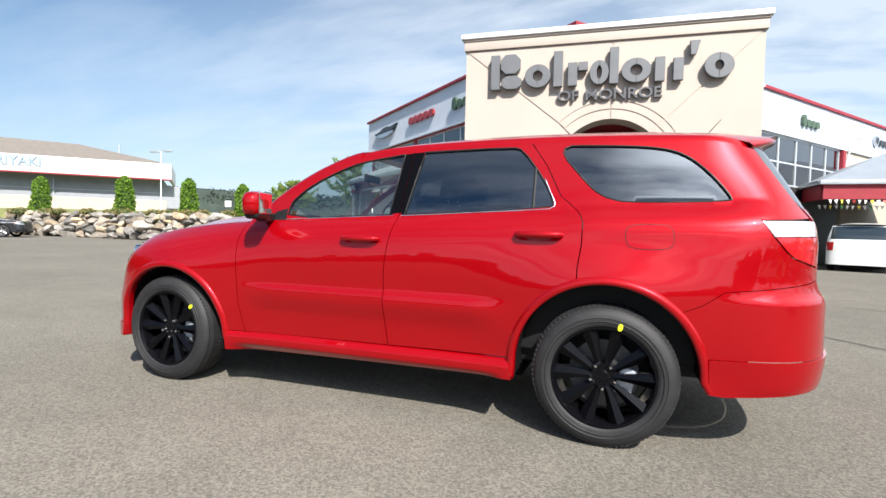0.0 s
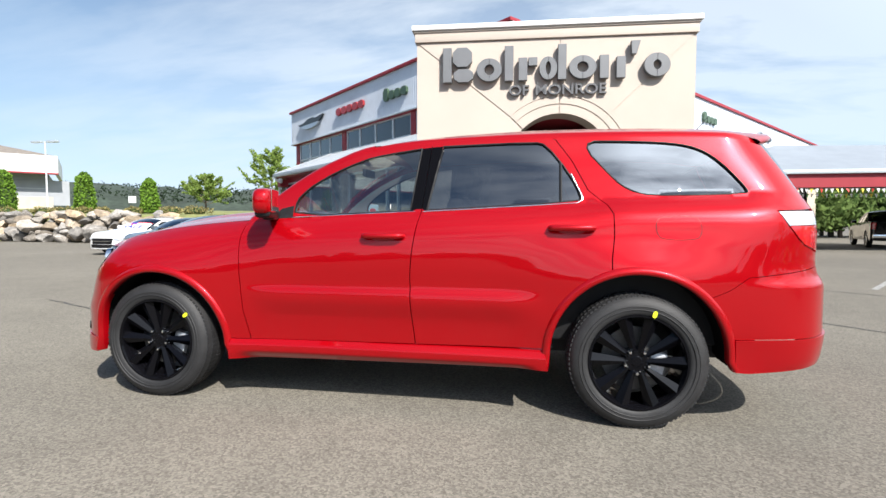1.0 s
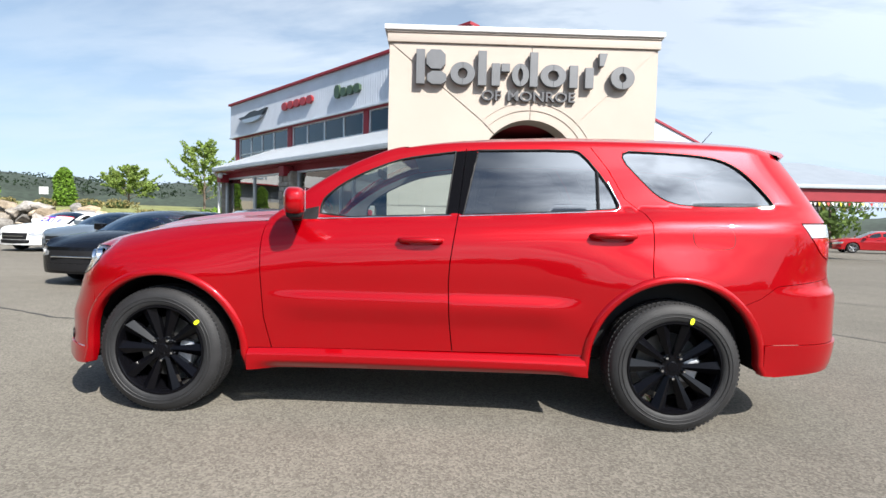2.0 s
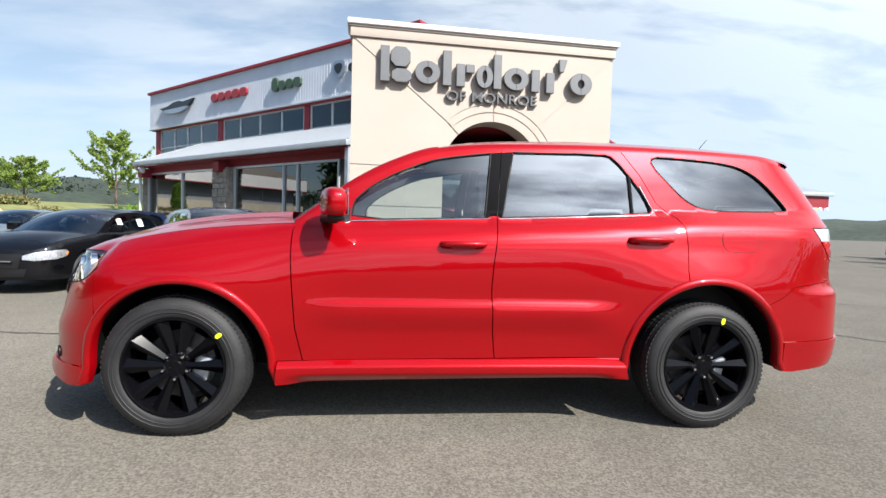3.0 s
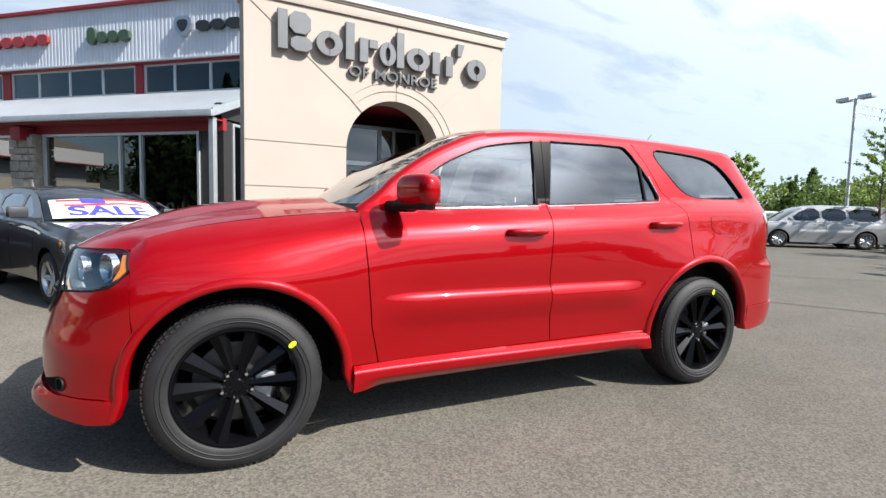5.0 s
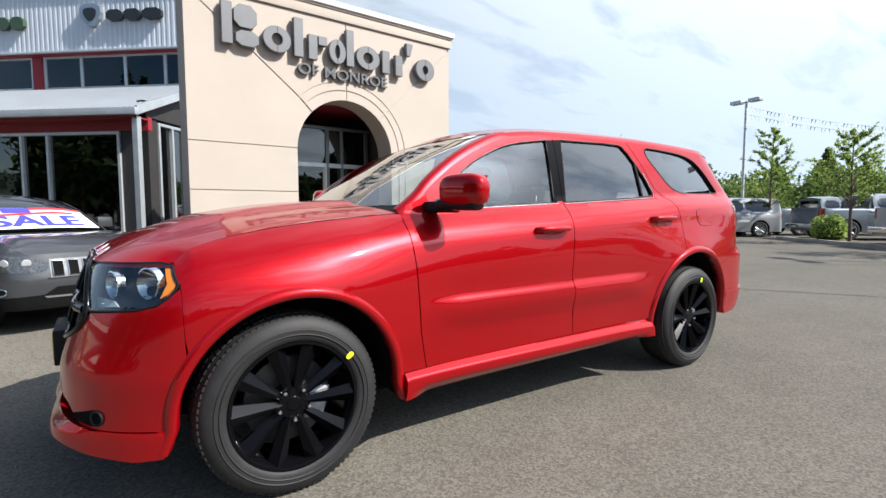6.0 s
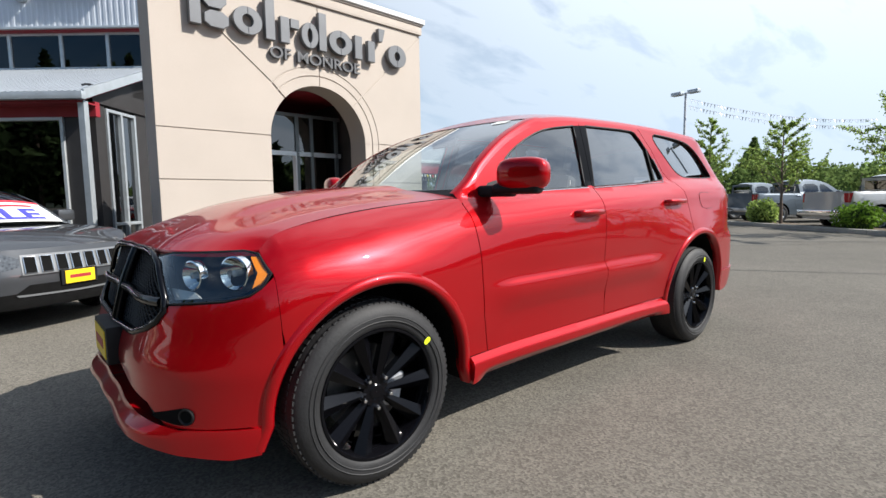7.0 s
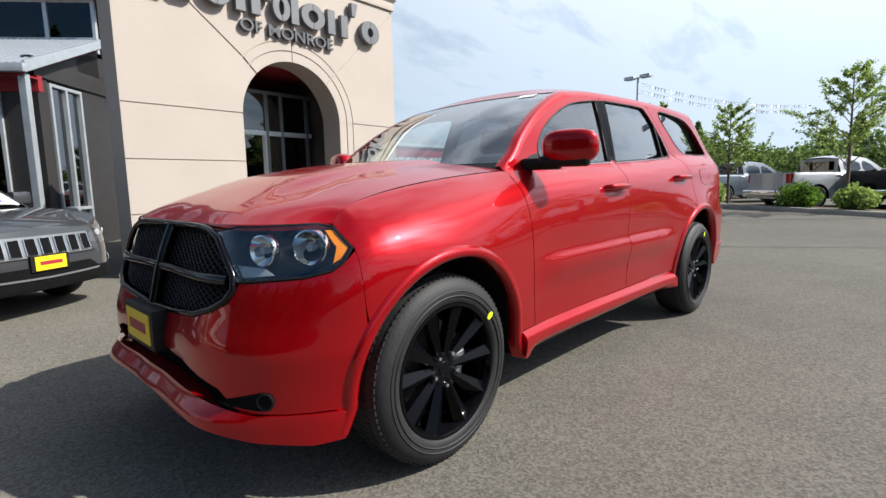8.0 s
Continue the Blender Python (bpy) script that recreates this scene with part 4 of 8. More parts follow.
    for q, ps in ((ch_f, front_doors), (ch_r, rear_doors)):
        part("chrome_strip", add_tube(bmesh.new(), q, 0.0034, 6), CHROME, ps[0], "chrome strip under the window", smooth=60)
        part("chrome_strip", add_tube(bmesh.new(), [F.far(p) for p in q], 0.0042, 6), CHROME, ps[1], "chrome strip under the window", smooth=60)
    bar = [F.at(s, z, -0.004) for s, z in ((1.098, 1.284), (1.098, 1.40), (1.098, 1.53))]
    part("window_bar", add_tube(bmesh.new(), bar, 0.009, 6), BLACK, rear_doors[0])
    # handles
    for s, z, ps in ((0.035, 1.084, front_doors), (1.155, 1.136, rear_doors)):
        for side in (0, 1):
            flip = (lambda p: F.far(p)) if side else (lambda p: p)
            pts = [F.at(s + d, z, o) for d, o in ((-0.125, 0.002), (-0.118, 0.03), (-0.10, 0.040), (0.0, 0.044), (0.10, 0.040), (0.118, 0.03), (0.125, 0.002))]
            bm = add_tube(bmesh.new(), [flip(p) for p in pts], [0.012, 0.0155, 0.017, 0.018, 0.017, 0.0155, 0.012], 12)
            part("door_handle", bm, RED, ps[side], smooth=60)
            cup = sheet(round_off([(s - 0.075, z - 0.036), (s + 0.075, z - 0.036), (s + 0.075, z + 0.012), (s - 0.075, z + 0.012)], 3), [], 0.03, F.on(0.0012), 0.001)
            cup = mirrored(cup, yc) if side else cup
            mesh_ob("handle_cup", cup[0], cup[1], DARK_RED, ps[side], "", cup[2])
    # mirrors
    for side in (0, 1):
        mir = new("door_mirror")
        mir.parent = root
        k = 1 if side == 0 else -1
        swept = Matrix.Rotation(radians(17.0), 4, "Z")
        T = Matrix.Translation((-0.712, 0.028, 1.28)) @ swept if side == 0 else Matrix.Translation((-0.70, 2 * yc - 0.05, 1.262)) @ Matrix.Diagonal((1, -1, 1, 1)) @ swept
        def shell(x0, x1, y0, y1, z0, z1, bev, seg=4):
            bm = bmesh.new()
            add_box(bm, x0, x1, y0, y1, z0, z1)
            bmesh.ops.bevel(bm, geom=bm.edges[:], offset=bev, segments=seg, affect="EDGES", profile=0.55)
            bmesh.ops.transform(bm, matrix=T, verts=bm.verts)
            if side:
                bmesh.ops.reverse_faces(bm, faces=bm.faces)
            return bm
        bm = bmesh.new()
        bmesh.ops.create_icosphere(bm, subdivisions=4, radius=1.0)
        for v in bm.verts:
            d = v.co.normalized()
            k = (abs(d.x) ** 3.2 + abs(d.y) ** 3.2 + abs(d.z) ** 3.2) ** (-1 / 3.2)
            v.co = Vector((-0.008 + 0.062 * d.x * k, -0.105 + 0.135 * d.y * k, 0.011 + 0.082 * d.z * k))
        bmesh.ops.transform(bm, matrix=T, verts=bm.verts)
        if side:
            bmesh.ops.reverse_faces(bm, faces=bm.faces)
        part("mirror_cap", bm, RED, mir, smooth=60)
        part("mirror_base", shell(-0.055, 0.042, -0.20, 0.05, -0.088, -0.03, 0.028), BLACK, mir, smooth=60)
        part("mirror_arm", shell(-0.04, 0.035, -0.06, 0.14, -0.10, -0.04, 0.02), BLACK, mir, smooth=60)
        part("mirror_glass", shell(0.046, 0.053, -0.205, 0.0, -0.05, 0.085, 0.003, 1), CHROME, mir)
    # mirror foot plate on the door
    for ps, fl in ((front_doors[0], False), (front_doors[1], True)):
        d = sheet([(-0.775, 1.188), (-0.615, 1.195), (-0.615, 1.275), (-0.70, 1.255)], [], 0.04, F.on(0.003), 0.004)
        d = mirrored(d, yc) if fl else d
        mesh_ob("mirror_foot", d[0], d[1], BLACK, ps, "", d[2])
    # antenna
    part("antenna", add_tube(bmesh.new(), [(2.05, yc + 0.25, 1.775), (2.12, yc + 0.25, 1.84), (2.22, yc + 0.25, 1.96)], [0.006, 0.004, 0.002], 6), BLACK, root)
    # cabin
    part("cabin_floor", box(-1.0, 2.15, 0.24, 2 * yc - 0.24, 0.36, 0.62, 0.03), BLACK, root)
    part("door_lining", box(-0.85, 2.2, 0.19, 0.23, 0.45, 1.17, 0.01), BLACK, root)
    part("door_lining", box(-0.85, 2.2, 2 * yc - 0.23, 2 * yc - 0.19, 0.45, 1.17, 0.01), BLACK, root)
    part("dashboard", box(-0.92, -0.42, 0.24, 2 * yc - 0.24, 0.85, 1.15, 0.06), BLACK, root, smooth=40)
    part("rear_lining", box(2.25, 2.33, 0.2, 2 * yc - 0.2, 0.5, 1.2, 0.02), BLACK, root)
    part("radiator", box(-2.14, -2.08, 0.45, 2 * yc - 0.45, 0.40, 0.86, 0.01), CAVITY, root)
    part("engine_bay", box(-2.07, -1.0, 0.34, 2 * yc - 0.34, 0.30, 0.88, 0.03), CAVITY, root)
    part("underbody", box(-1.05, 1.05, 0.22, 2 * yc - 0.22, 0.265, 0.36, 0.02), CAVITY, root)
    part("underbody", box(1.05, 2.28, 0.36, 2 * yc - 0.36, 0.42, 0.58, 0.03), CAVITY, root)
    part("silencer", add_tube(bmesh.new(), [(-0.3, 0.5, 0.24), (0.5, 0.5, 0.24)], 0.07, 12), STEEL, root, smooth=40)
    for yy in (0.38, 1.06):
        for xx in (0.0, 0.98):
            seat = new("seat")
            seat.parent = root
            part("cushion", box(xx - 0.22, xx + 0.30, yy, yy + 0.42, 0.62, 0.80, 0.05), FABRIC, seat, smooth=40)
            m = Matrix.Translation((xx + 0.28, 0, 0.75)) @ Matrix.Rotation(radians(14), 4, "Y")
            part("backrest", box(-0.06, 0.07, yy, yy + 0.42, 0.0, 0.60, 0.05, m, 0.9), FABRIC, seat, smooth=40)
            part("headrest", box(-0.05, 0.05, yy + 0.08, yy + 0.34, 0.63, 0.82, 0.04, m), FABRIC, seat, smooth=40)
    bm = bmesh.new()
    ringp = [Vector((0.185 * math.cos(a), 0.185 * math.sin(a), 0)) for a in np.linspace(0, 2 * math.pi, 24, endpoint=False)]
    m = Matrix.Translation((-0.36, 0.58, 1.03)) @ Matrix.Rotation(radians(-65), 4, "Y")
    add_tube(bm, [m @ p for p in ringp], 0.016, 8, True)
    add_tube(bm, [m @ Vector((-0.18, 0, 0)), m @ Vector((0.18, 0, 0))], 0.02, 6)
    part("steering_wheel", bm, BLACK, root, smooth=50)
    part("rear_view_mirror", box(-0.36, -0.33, yc - 0.12, yc + 0.12, 1.52, 1.58, 0.01), BLACK, root)
    rows = []
    for u in (0.83, 0.89):
        row = bow_row(*wedge(u), yc, 2.2, 120)
        rows.append([p + Vector((-0.002, 0, 0.003)) for p in row if 0.42 < p.y < 0.62][:13])
    v, f = spread(rows)
    mesh_ob("windscreen_sticker", v, [tuple(reversed(q)) for q in f], PAPER, root, "white paper sticker in the windscreen")
    part("window_sheet", box(0.04, 0.043, 0.16, 0.165, 1.25, 1.28), PAPER, root)
    # wheels
    for x, st in ((-1.5215, (0.236, 0.179)), (1.5215, (0.08, 0.278))):
        wheel(root, x, 0.0, 0.383, 0.262, 0.272, -1, 10, RIM, True, st)
        wheel(root, x, 2 * yc, 0.387, 0.262, 0.272, 1, 10, RIM, False)
    return root


red_suv()


# ---- ground ----
def asphalt():
    m = bpy.data.materials.new("worn_asphalt")
    m.use_nodes = True
    n, l = m.node_tree.nodes, m.node_tree.links
    b = n["Principled BSDF"]
    b.inputs["Roughness"].default_value, b.inputs["Diffuse Roughness"].default_value = 0.88, 0.3
    b.inputs["Specular IOR Level"].default_value = 0.25
    tc = n.new("ShaderNodeTexCoord")

    def tex(scale, detail, lo, hi, rough=0.6):
        t = n.new("ShaderNodeTexNoise")
        t.inputs["Scale"].default_value, t.inputs["Detail"].default_value, t.inputs["Roughness"].default_value = scale, detail, rough
        l.new(tc.outputs["Object"], t.inputs["Vector"])
        mr = n.new("ShaderNodeMapRange")
        mr.inputs["From Min"].default_value, mr.inputs["From Max"].default_value = 0.3, 0.7
        mr.inputs["To Min"].default_value, mr.inputs["To Max"].default_value = lo, hi
        l.new(t.outputs["Fac"], mr.inputs["Value"])
        return mr.outputs[0]

    def times(a, c):
        mu = n.new("ShaderNodeMath")
        mu.operation = "MULTIPLY"
        l.new(a, mu.inputs[0])
        l.new(c, mu.inputs[1])
        return mu.outputs[0]
    broad = times(tex(0.25, 6, 0.86, 1.12), tex(2.2, 5, 0.93, 1.07))
    stones = n.new("ShaderNodeTexVoronoi")
    stones.inputs["Scale"].default_value = 95
    l.new(tc.outputs["Object"], stones.inputs["Vector"])
    mr = n.new("ShaderNodeMapRange")
    mr.inputs["To Min"].default_value, mr.inputs["To Max"].default_value = 0.66, 1.38
    cs = n.new("ShaderNodeSeparateColor")
    l.new(stones.outputs["Color"], cs.inputs[0])
    l.new(cs.outputs[0], mr.inputs["Value"])
    level = times(times(broad, mr.outputs[0]), tex(300, 2, 0.9, 1.1))
    sc = n.new("ShaderNodeVectorMath")
    sc.operation = "SCALE"
    sc.inputs[0].default_value = (0.122, 0.112, 0.094)
    l.new(level, sc.inputs["Scale"])
    l.new(sc.outputs[0], b.inputs["Base Color"])
    bp = n.new("ShaderNodeBump")
    bp.inputs["Strength"].default_value, bp.inputs["Distance"].default_value = 0.45, 0.003
    l.new(stones.outputs["Distance"], bp.inputs["Height"])
    l.new(bp.outputs[0], b.inputs["Normal"])
    return m


ASPHALT = asphalt()
bm = bmesh.new()
R = 900.0
ring = [bm.verts.new((R * math.cos(2 * math.pi * i / 64), R * math.sin(2 * math.pi * i / 64), 0)) for i in range(64)]
bm.faces.new(ring)
tagged(part("ground", bm, ASPHALT, None, "worn grey asphalt of a car lot"), category="ground", kind="structure")

STUCCO = mat("cream_stucco", (0.43, 0.375, 0.325), 0.85, 0, 0.03, 1.5, 0.03, 160, stain=0.03, bump=0.2, bump_scale=180)
WHITEMETAL = mat("white_metal_flashing", (0.66, 0.66, 0.655), 0.45, 0.0, 0.03, 3)
CORRUGATED = mat("white_corrugated_metal", (0.57, 0.615, 0.68), 0.5, 0.1, 0.05, 2, stain=0.05)
REDPAINT = mat("dark_red_fascia_paint", (0.26, 0.016, 0.026), 0.55, 0, 0.08, 3)
GALV = mat("galvanised_gutter", (0.45, 0.49, 0.52), 0.45, 0.5, 0.08, 6)
LETTERGREY = mat("dark_letter_metal", (0.09, 0.092, 0.098), 0.5, 0.1, 0.06, 5)
SIGNGREY = mat("grey_sign_metal", (0.135, 0.14, 0.148), 0.5, 0.15, 0.06, 5)
ALU = mat("aluminium_frame", (0.62, 0.66, 0.68), 0.4, 0.5, 0.06, 8)
# tile grey, darkened to carry the shade on the return wall
DARKWALL = mat("shade_darkened_tile_wall", (0.030, 0.028, 0.028), 0.5, 0, 0.12, 4)
# shade of recesses, rooms and ceilings, put into a near-black colour
SHADEDARK = mat("interior_shade_colour", (0.05, 0.045, 0.045), 0.8, 0, 0.3, 1.5)
STONE = mat("stone_pier", (0.34, 0.31, 0.26), 0.9, 0, 0.25, 8, rand=0.2, bump=0.4, bump_scale=25)

# ---- entrance tower ----
TA = radians(3.5)
TW = Matrix.Translation((-1.08, 5.79, 0)) @ Matrix.Rotation(TA, 4, "Z")
TWID, TH, TD = 4.655, 4.56, 0.45
CU, AZ, AR0 = 2.455, 2.16, 0.875


def tower():
    root = thing("entrance_tower", "cream stucco entrance tower with a round arched doorway", "building")
    T = TW

    def facing(depth0, depth):
        # outline in (u, z); thickness grows towards the viewer
        return T @ Matrix.Translation((0, -depth0, 0)) @ Matrix.Rotation(radians(90), 4, "X")
    # core wall with the archway through it: left and right halves meet over the crown
    half = [(0, 0), (CU - AR0, 0)] + list(reversed(arc((CU, AZ), AR0, 90, 180, 20))) + [(CU, TH - 0.1), (0, TH - 0.1)]
    half2 = [(TWID, 0), (TWID, TH - 0.1), (CU, TH - 0.1)] + [(2 * CU - u, v) for u, v in arc((CU, AZ), AR0, 90, 180, 20)] + [(CU + AR0, 0)]
    bm = bmesh.new()
    for h in (half, half2):
        add_prism(bm, h, TD - 0.012, T @ Matrix.Translation((0, TD, 0)) @ Matrix.Rotation(radians(90), 4, "X"))
    bmesh.ops.recalc_face_normals(bm, faces=bm.faces)
    part("wall", bm, STUCCO, root)
    g = 0.0105
    r1, r2 = AR0 + 0.155, AR0 + 0.29
    def slab(poly, proud, name="wall_panel"):
        bm = add_prism(bmesh.new(), poly, 0.012 + proud, T @ Matrix.Translation((0, 0.012, 0)) @ Matrix.Rotation(radians(90), 4, "X"))
        bmesh.ops.recalc_face_normals(bm, faces=bm.faces)
        part(name, bm, STUCCO, root)
    flipu = lambda poly: [(2 * CU - u if u > 0.2 else TWID - u, v) for u, v in reversed(poly)]
    zt = 4.285
    rr = r2 + g
    upper = [(CU - g, AZ + rr), (CU - g, zt), (0.03, zt)] + arc((CU, AZ), rr, 134.5, 90.3, 14)
    slab(upper, 0.0)
    slab(flipu(upper), 0.0)
    # the western side runs plain up to the opening, the eastern one up to the rings
    side = lambda q: [(0, 2.185 + g), (CU - q, 2.185 + g)] + arc((CU, AZ), q, 179.0, 135.7, 14) + [(0, zt - 0.03)]
    slab(side(AR0), 0.0)
    slab(flipu(side(rr)), 0.0)
    for z0, z1 in ((0.02, 0.80), (0.80, 1.495), (1.495, 2.185)):
        course = lambda q: [(0, z0 + g), (CU - q, z0 + g), (CU - q, z1 - g), (0, z1 - g)]
        slab(course(AR0), 0.0)
        slab(flipu(course(rr)), 0.0)
    for ra, rb in ((AR0, r1 - g), (r1 + g, r2 - g)):
        for d0, d1 in ((90.4, 134.4), (135.4, 179.6)):
            p = arc((CU, AZ), rb, d0, d1, 14) + list(reversed(arc((CU, AZ), ra, d0, d1, 14)))
            if d0 < 100:
                slab(p, 0.004, "arch_stone")
            slab(flipu(p), 0.004, "arch_stone")
        for z0, z1 in ((0.02, 1.495), (1.495, 2.19)):
            p = [(CU - rb, z0), (CU - ra, z0), (CU - ra, z1 - g), (CU - rb, z1 - g)]
            slab(flipu(p), 0.004, "arch_stone")
    part("cornice", box(-0.035, TWID + 0.035, -0.035, TD + 0.02, 4.30, 4.455, 0.01, T), STUCCO, root, smooth=40)
    part("cornice", box(-0.055, TWID + 0.055, -0.055, TD + 0.03, 4.455, 4.49, 0.008, T), STUCCO, root, smooth=40)
    part("roof_flashing", box(-0.085, TWID + 0.085, -0.085, TD + 0.06, 4.49, 4.575, 0.012, T), WHITEMETAL, root, "white metal roof edge", smooth=40)
    # sides and back of the tower block
    part("side_wall", box(TWID - 0.25, TWID - 0.01, TD + 0.002, 5.6, 0, 4.25, 0, T), STUCCO, root)
    return root


tower()


def block_letters():
    """A line of thick sign bars, and a small line of lettering under it."""
    root = thing("wall_sign", "thick grey metal sign bars standing off the cream wall", "sign")
    pose0 = TW @ Matrix.Translation((0, -0.025, 0)) @ Matrix.Rotation(radians(90), 4, "X")
    base, xh, cap = 3.575, 0.39, 0.585
    at = lambda u: 0.465 + (u - 0.465) * 1.045

    def raised(outlines):
        """One sign shape out of flat outlines, with softened edges."""
        bm = bmesh.new()
        for ol in outlines:
            add_prism(bm, ol, 0.09, pose0)
        bmesh.ops.recalc_face_normals(bm, faces=bm.faces)
        es = [e for e in bm.edges if len(e.link_faces) == 2 and e.calc_face_angle(0) > 0.9]
        bmesh.ops.bevel(bm, geom=es, offset=0.006, segments=1, affect="EDGES")
        part("sign_bar", bm, SIGNGREY, root)

    def ring(u, w, h, t):
        """Halves of a rounded ring that meet at top and foot."""
        c = (u + w / 2, base + h / 2)
        out = []
        for d0 in (90, 270):
            o = [(c[0] + w / 2 * math.cos(radians(d0 + 180 * i / 14)), c[1] + h / 2 * math.sin(radians(d0 + 180 * i / 14))) for i in range(15)]
            n = [(c[0] + (w / 2 - t) * math.cos(radians(d0 + 180 * i / 14)), c[1] + (h / 2 - t * 0.8) * math.sin(radians(d0 + 180 * i / 14))) for i in range(15)]
            out.append(o + n[::-1])
        return out

    def bar(u, w, z0, z1):
        return [(u, base + z0), (u + w, base + z0), (u + w, base + z1), (u, base + z1)]
    t = 0.135
    raised([bar(at(0.465), 0.15, 0, cap)])
    raised([round_off(bar(at(0.465) + 0.17, 0.33, cap * 0.44, cap), 1)])
    raised([round_off(bar(at(0.465) + 0.19, 0.33, 0, cap * 0.38), 1)])
    raised(ring(at(1.02), 0.43, xh, t))
    raised([bar(at(1.475), 0.15, 0, cap)])
    raised([bar(at(1.70), 0.15, 0, xh * 0.98)])
    raised([bar(at(1.70) + 0.165, 0.15, xh * 0.62, xh * 0.98)])
    raised(ring(at(2.03), 0.30, xh, 0.11))
    raised([bar(at(2.03) + 0.31, 0.14, 0, cap)])
    raised(ring(at(2.50), 0.45, xh, t))
    raised([bar(at(2.98), 0.15, 0, xh * 0.98)])
    raised([bar(at(2.98) + 0.27, 0.15, 0, xh * 0.90)])
    u, w = at(3.44), 0.17
    raised([[(u + 0.03, base + 0.38), (u + 0.11, base + 0.38), (u + w, base + 0.60), (u + 0.02, base + 0.60)]])
    raised(ring(at(3.66), 0.42, xh, 0.15))
    # lower line of small letters
    for text, u0, u1 in (("OF", 1.60, 1.94), ("MONROE", 2.05, 3.22)):
        cu = bpy.data.curves.new("lettering", "FONT")
        cu.body, cu.extrude, cu.size = text, 0.03, 0.235
        cu.offset = 0.003
        tmp = new("lettering", cu)
        dg = bpy.context.evaluated_depsgraph_get()
        me = bpy.data.meshes.new_from_object(tmp.evaluated_get(dg))
        bpy.data.objects.remove(tmp)
        xs = [v.co.x for v in me.vertices]
        k = (u1 - u0) / (max(xs) - min(xs))
        x0 = min(xs)
        for v in me.vertices:
            v.co.x = (v.co.x - x0) * k
        me.materials.clear()
        me.materials.append(LETTERGREY)
        ob = new("lettering", me)
        ob.parent = root
        ob.matrix_basis = TW @ Matrix.Translation((u0, -0.035, 3.345)) @ Matrix.Rotation(radians(90), 4, "X")
    return root


block_letters()


def entrance():
    root = thing("entrance_door", "aluminium framed glass entrance under the arch", "door")
    y0 = 1.05
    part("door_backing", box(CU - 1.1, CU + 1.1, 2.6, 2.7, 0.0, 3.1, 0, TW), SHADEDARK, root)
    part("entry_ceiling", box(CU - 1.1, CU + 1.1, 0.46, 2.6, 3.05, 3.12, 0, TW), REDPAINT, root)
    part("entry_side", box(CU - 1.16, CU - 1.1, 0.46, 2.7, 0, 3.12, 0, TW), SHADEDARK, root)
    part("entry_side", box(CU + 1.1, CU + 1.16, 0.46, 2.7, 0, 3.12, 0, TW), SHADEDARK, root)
    dark_alu = mat("dark_aluminium", (0.16, 0.18, 0.185), 0.4, 0.6, 0.08, 8)
    for u0, u1, z0, z1, mt in ((CU - 1.05, CU + 1.05, 2.0, 2.08, ALU), (CU - 1.05, CU + 1.05, 2.70, 2.76, dark_alu), (CU - 0.98, CU - 0.90, 0, 2.70, dark_alu), (CU + 0.10, CU + 0.17, 0, 2.70, dark_alu), (CU + 0.40, CU + 0.46, 0, 2.70, dark_alu), (CU + 0.92, CU + 0.99, 0, 2.70, dark_alu)):
        part("door_frame", box(u0, u1, y0, y0 + 0.06, z0, z1, 0.006, TW), mt, root)
    for u0, u1 in ((CU - 0.90, CU + 0.10), (CU + 0.17, CU + 0.40), (CU + 0.46, CU + 0.92)):
        for z0, z1 in ((0.03, 2.0), (2.08, 2.70)):
            p = part("pane", box(u0, u1, y0 + 0.028, y0 + 0.034, z0, z1, 0, TW), SHOPGLASS, root)
            p.visible_shadow = False
    # a leaf that stands open inwards
    LM = TW @ Matrix.Translation((CU + 0.09, y0 - 0.02, 0)) @ Matrix.Rotation(radians(118), 4, "Z")
    for x0, x1, z0, z1 in ((0.0, 0.07, 0.02, 2.0), (0.78, 0.85, 0.02, 2.0), (0.07, 0.78, 0.02, 0.16), (0.07, 0.78, 1.92, 2.0)):
        part("door_leaf", box(x0, x1, -0.02, 0.02, z0, z1, 0.005, LM), WHITEMETAL, root, "white framed glass door leaf")
    part("leaf_pane", box(0.07, 0.78, -0.003, 0.003, 0.16, 1.92, 0, LM), SHOPGLASS, root)
    part("red_shade", box(CU - 0.75, CU - 0.45, 2.2, 2.3, 1.55, 1.70, 0.02, TW), REDPAINT, root)
    return root


entrance()


# ---- showroom wings ----
WL = Matrix.Translation((-1.442, 9.593, 0)) @ Matrix.Rotation(radians(-41.14), 4, "Z")
NF = 2.40
CANOPYMETAL = mat("pale_canopy_metal", (0.21, 0.235, 0.265), 0.5, 0.1, 0.06, 2, stain=0.06)
CREAMWALL = mat("cream_block_wall", (0.43, 0.38, 0.30), 0.85, 0, 0.06, 2, stain=0.06)
GREENSIGN = mat("green_sign_enamel", (0.06, 0.10, 0.06), 0.4, 0.2, 0.05, 8)
REDSIGN = mat("red_sign_enamel", (0.30, 0.025, 0.03), 0.4, 0, 0.05, 8)
SILVERSIGN = mat("silver_sign_metal", (0.5, 0.52, 0.54), 0.3, 0.8, 0.05, 8)
DARKSIGN = mat("dark_sign_metal", (0.03, 0.035, 0.04), 0.4, 0.2, 0.05, 8)
CLERE = pane("clerestory_glass", (0.10, 0.11, 0.14), ior=1.6)
TILE = mat("brown_carpet_tile", (0.10, 0.085, 0.07), 0.8, 0, 0.2, 3)
LEAFLETS = mat("showroom_shapes", (0.18, 0.03, 0.03), 0.6, 0, 0.3, 2)


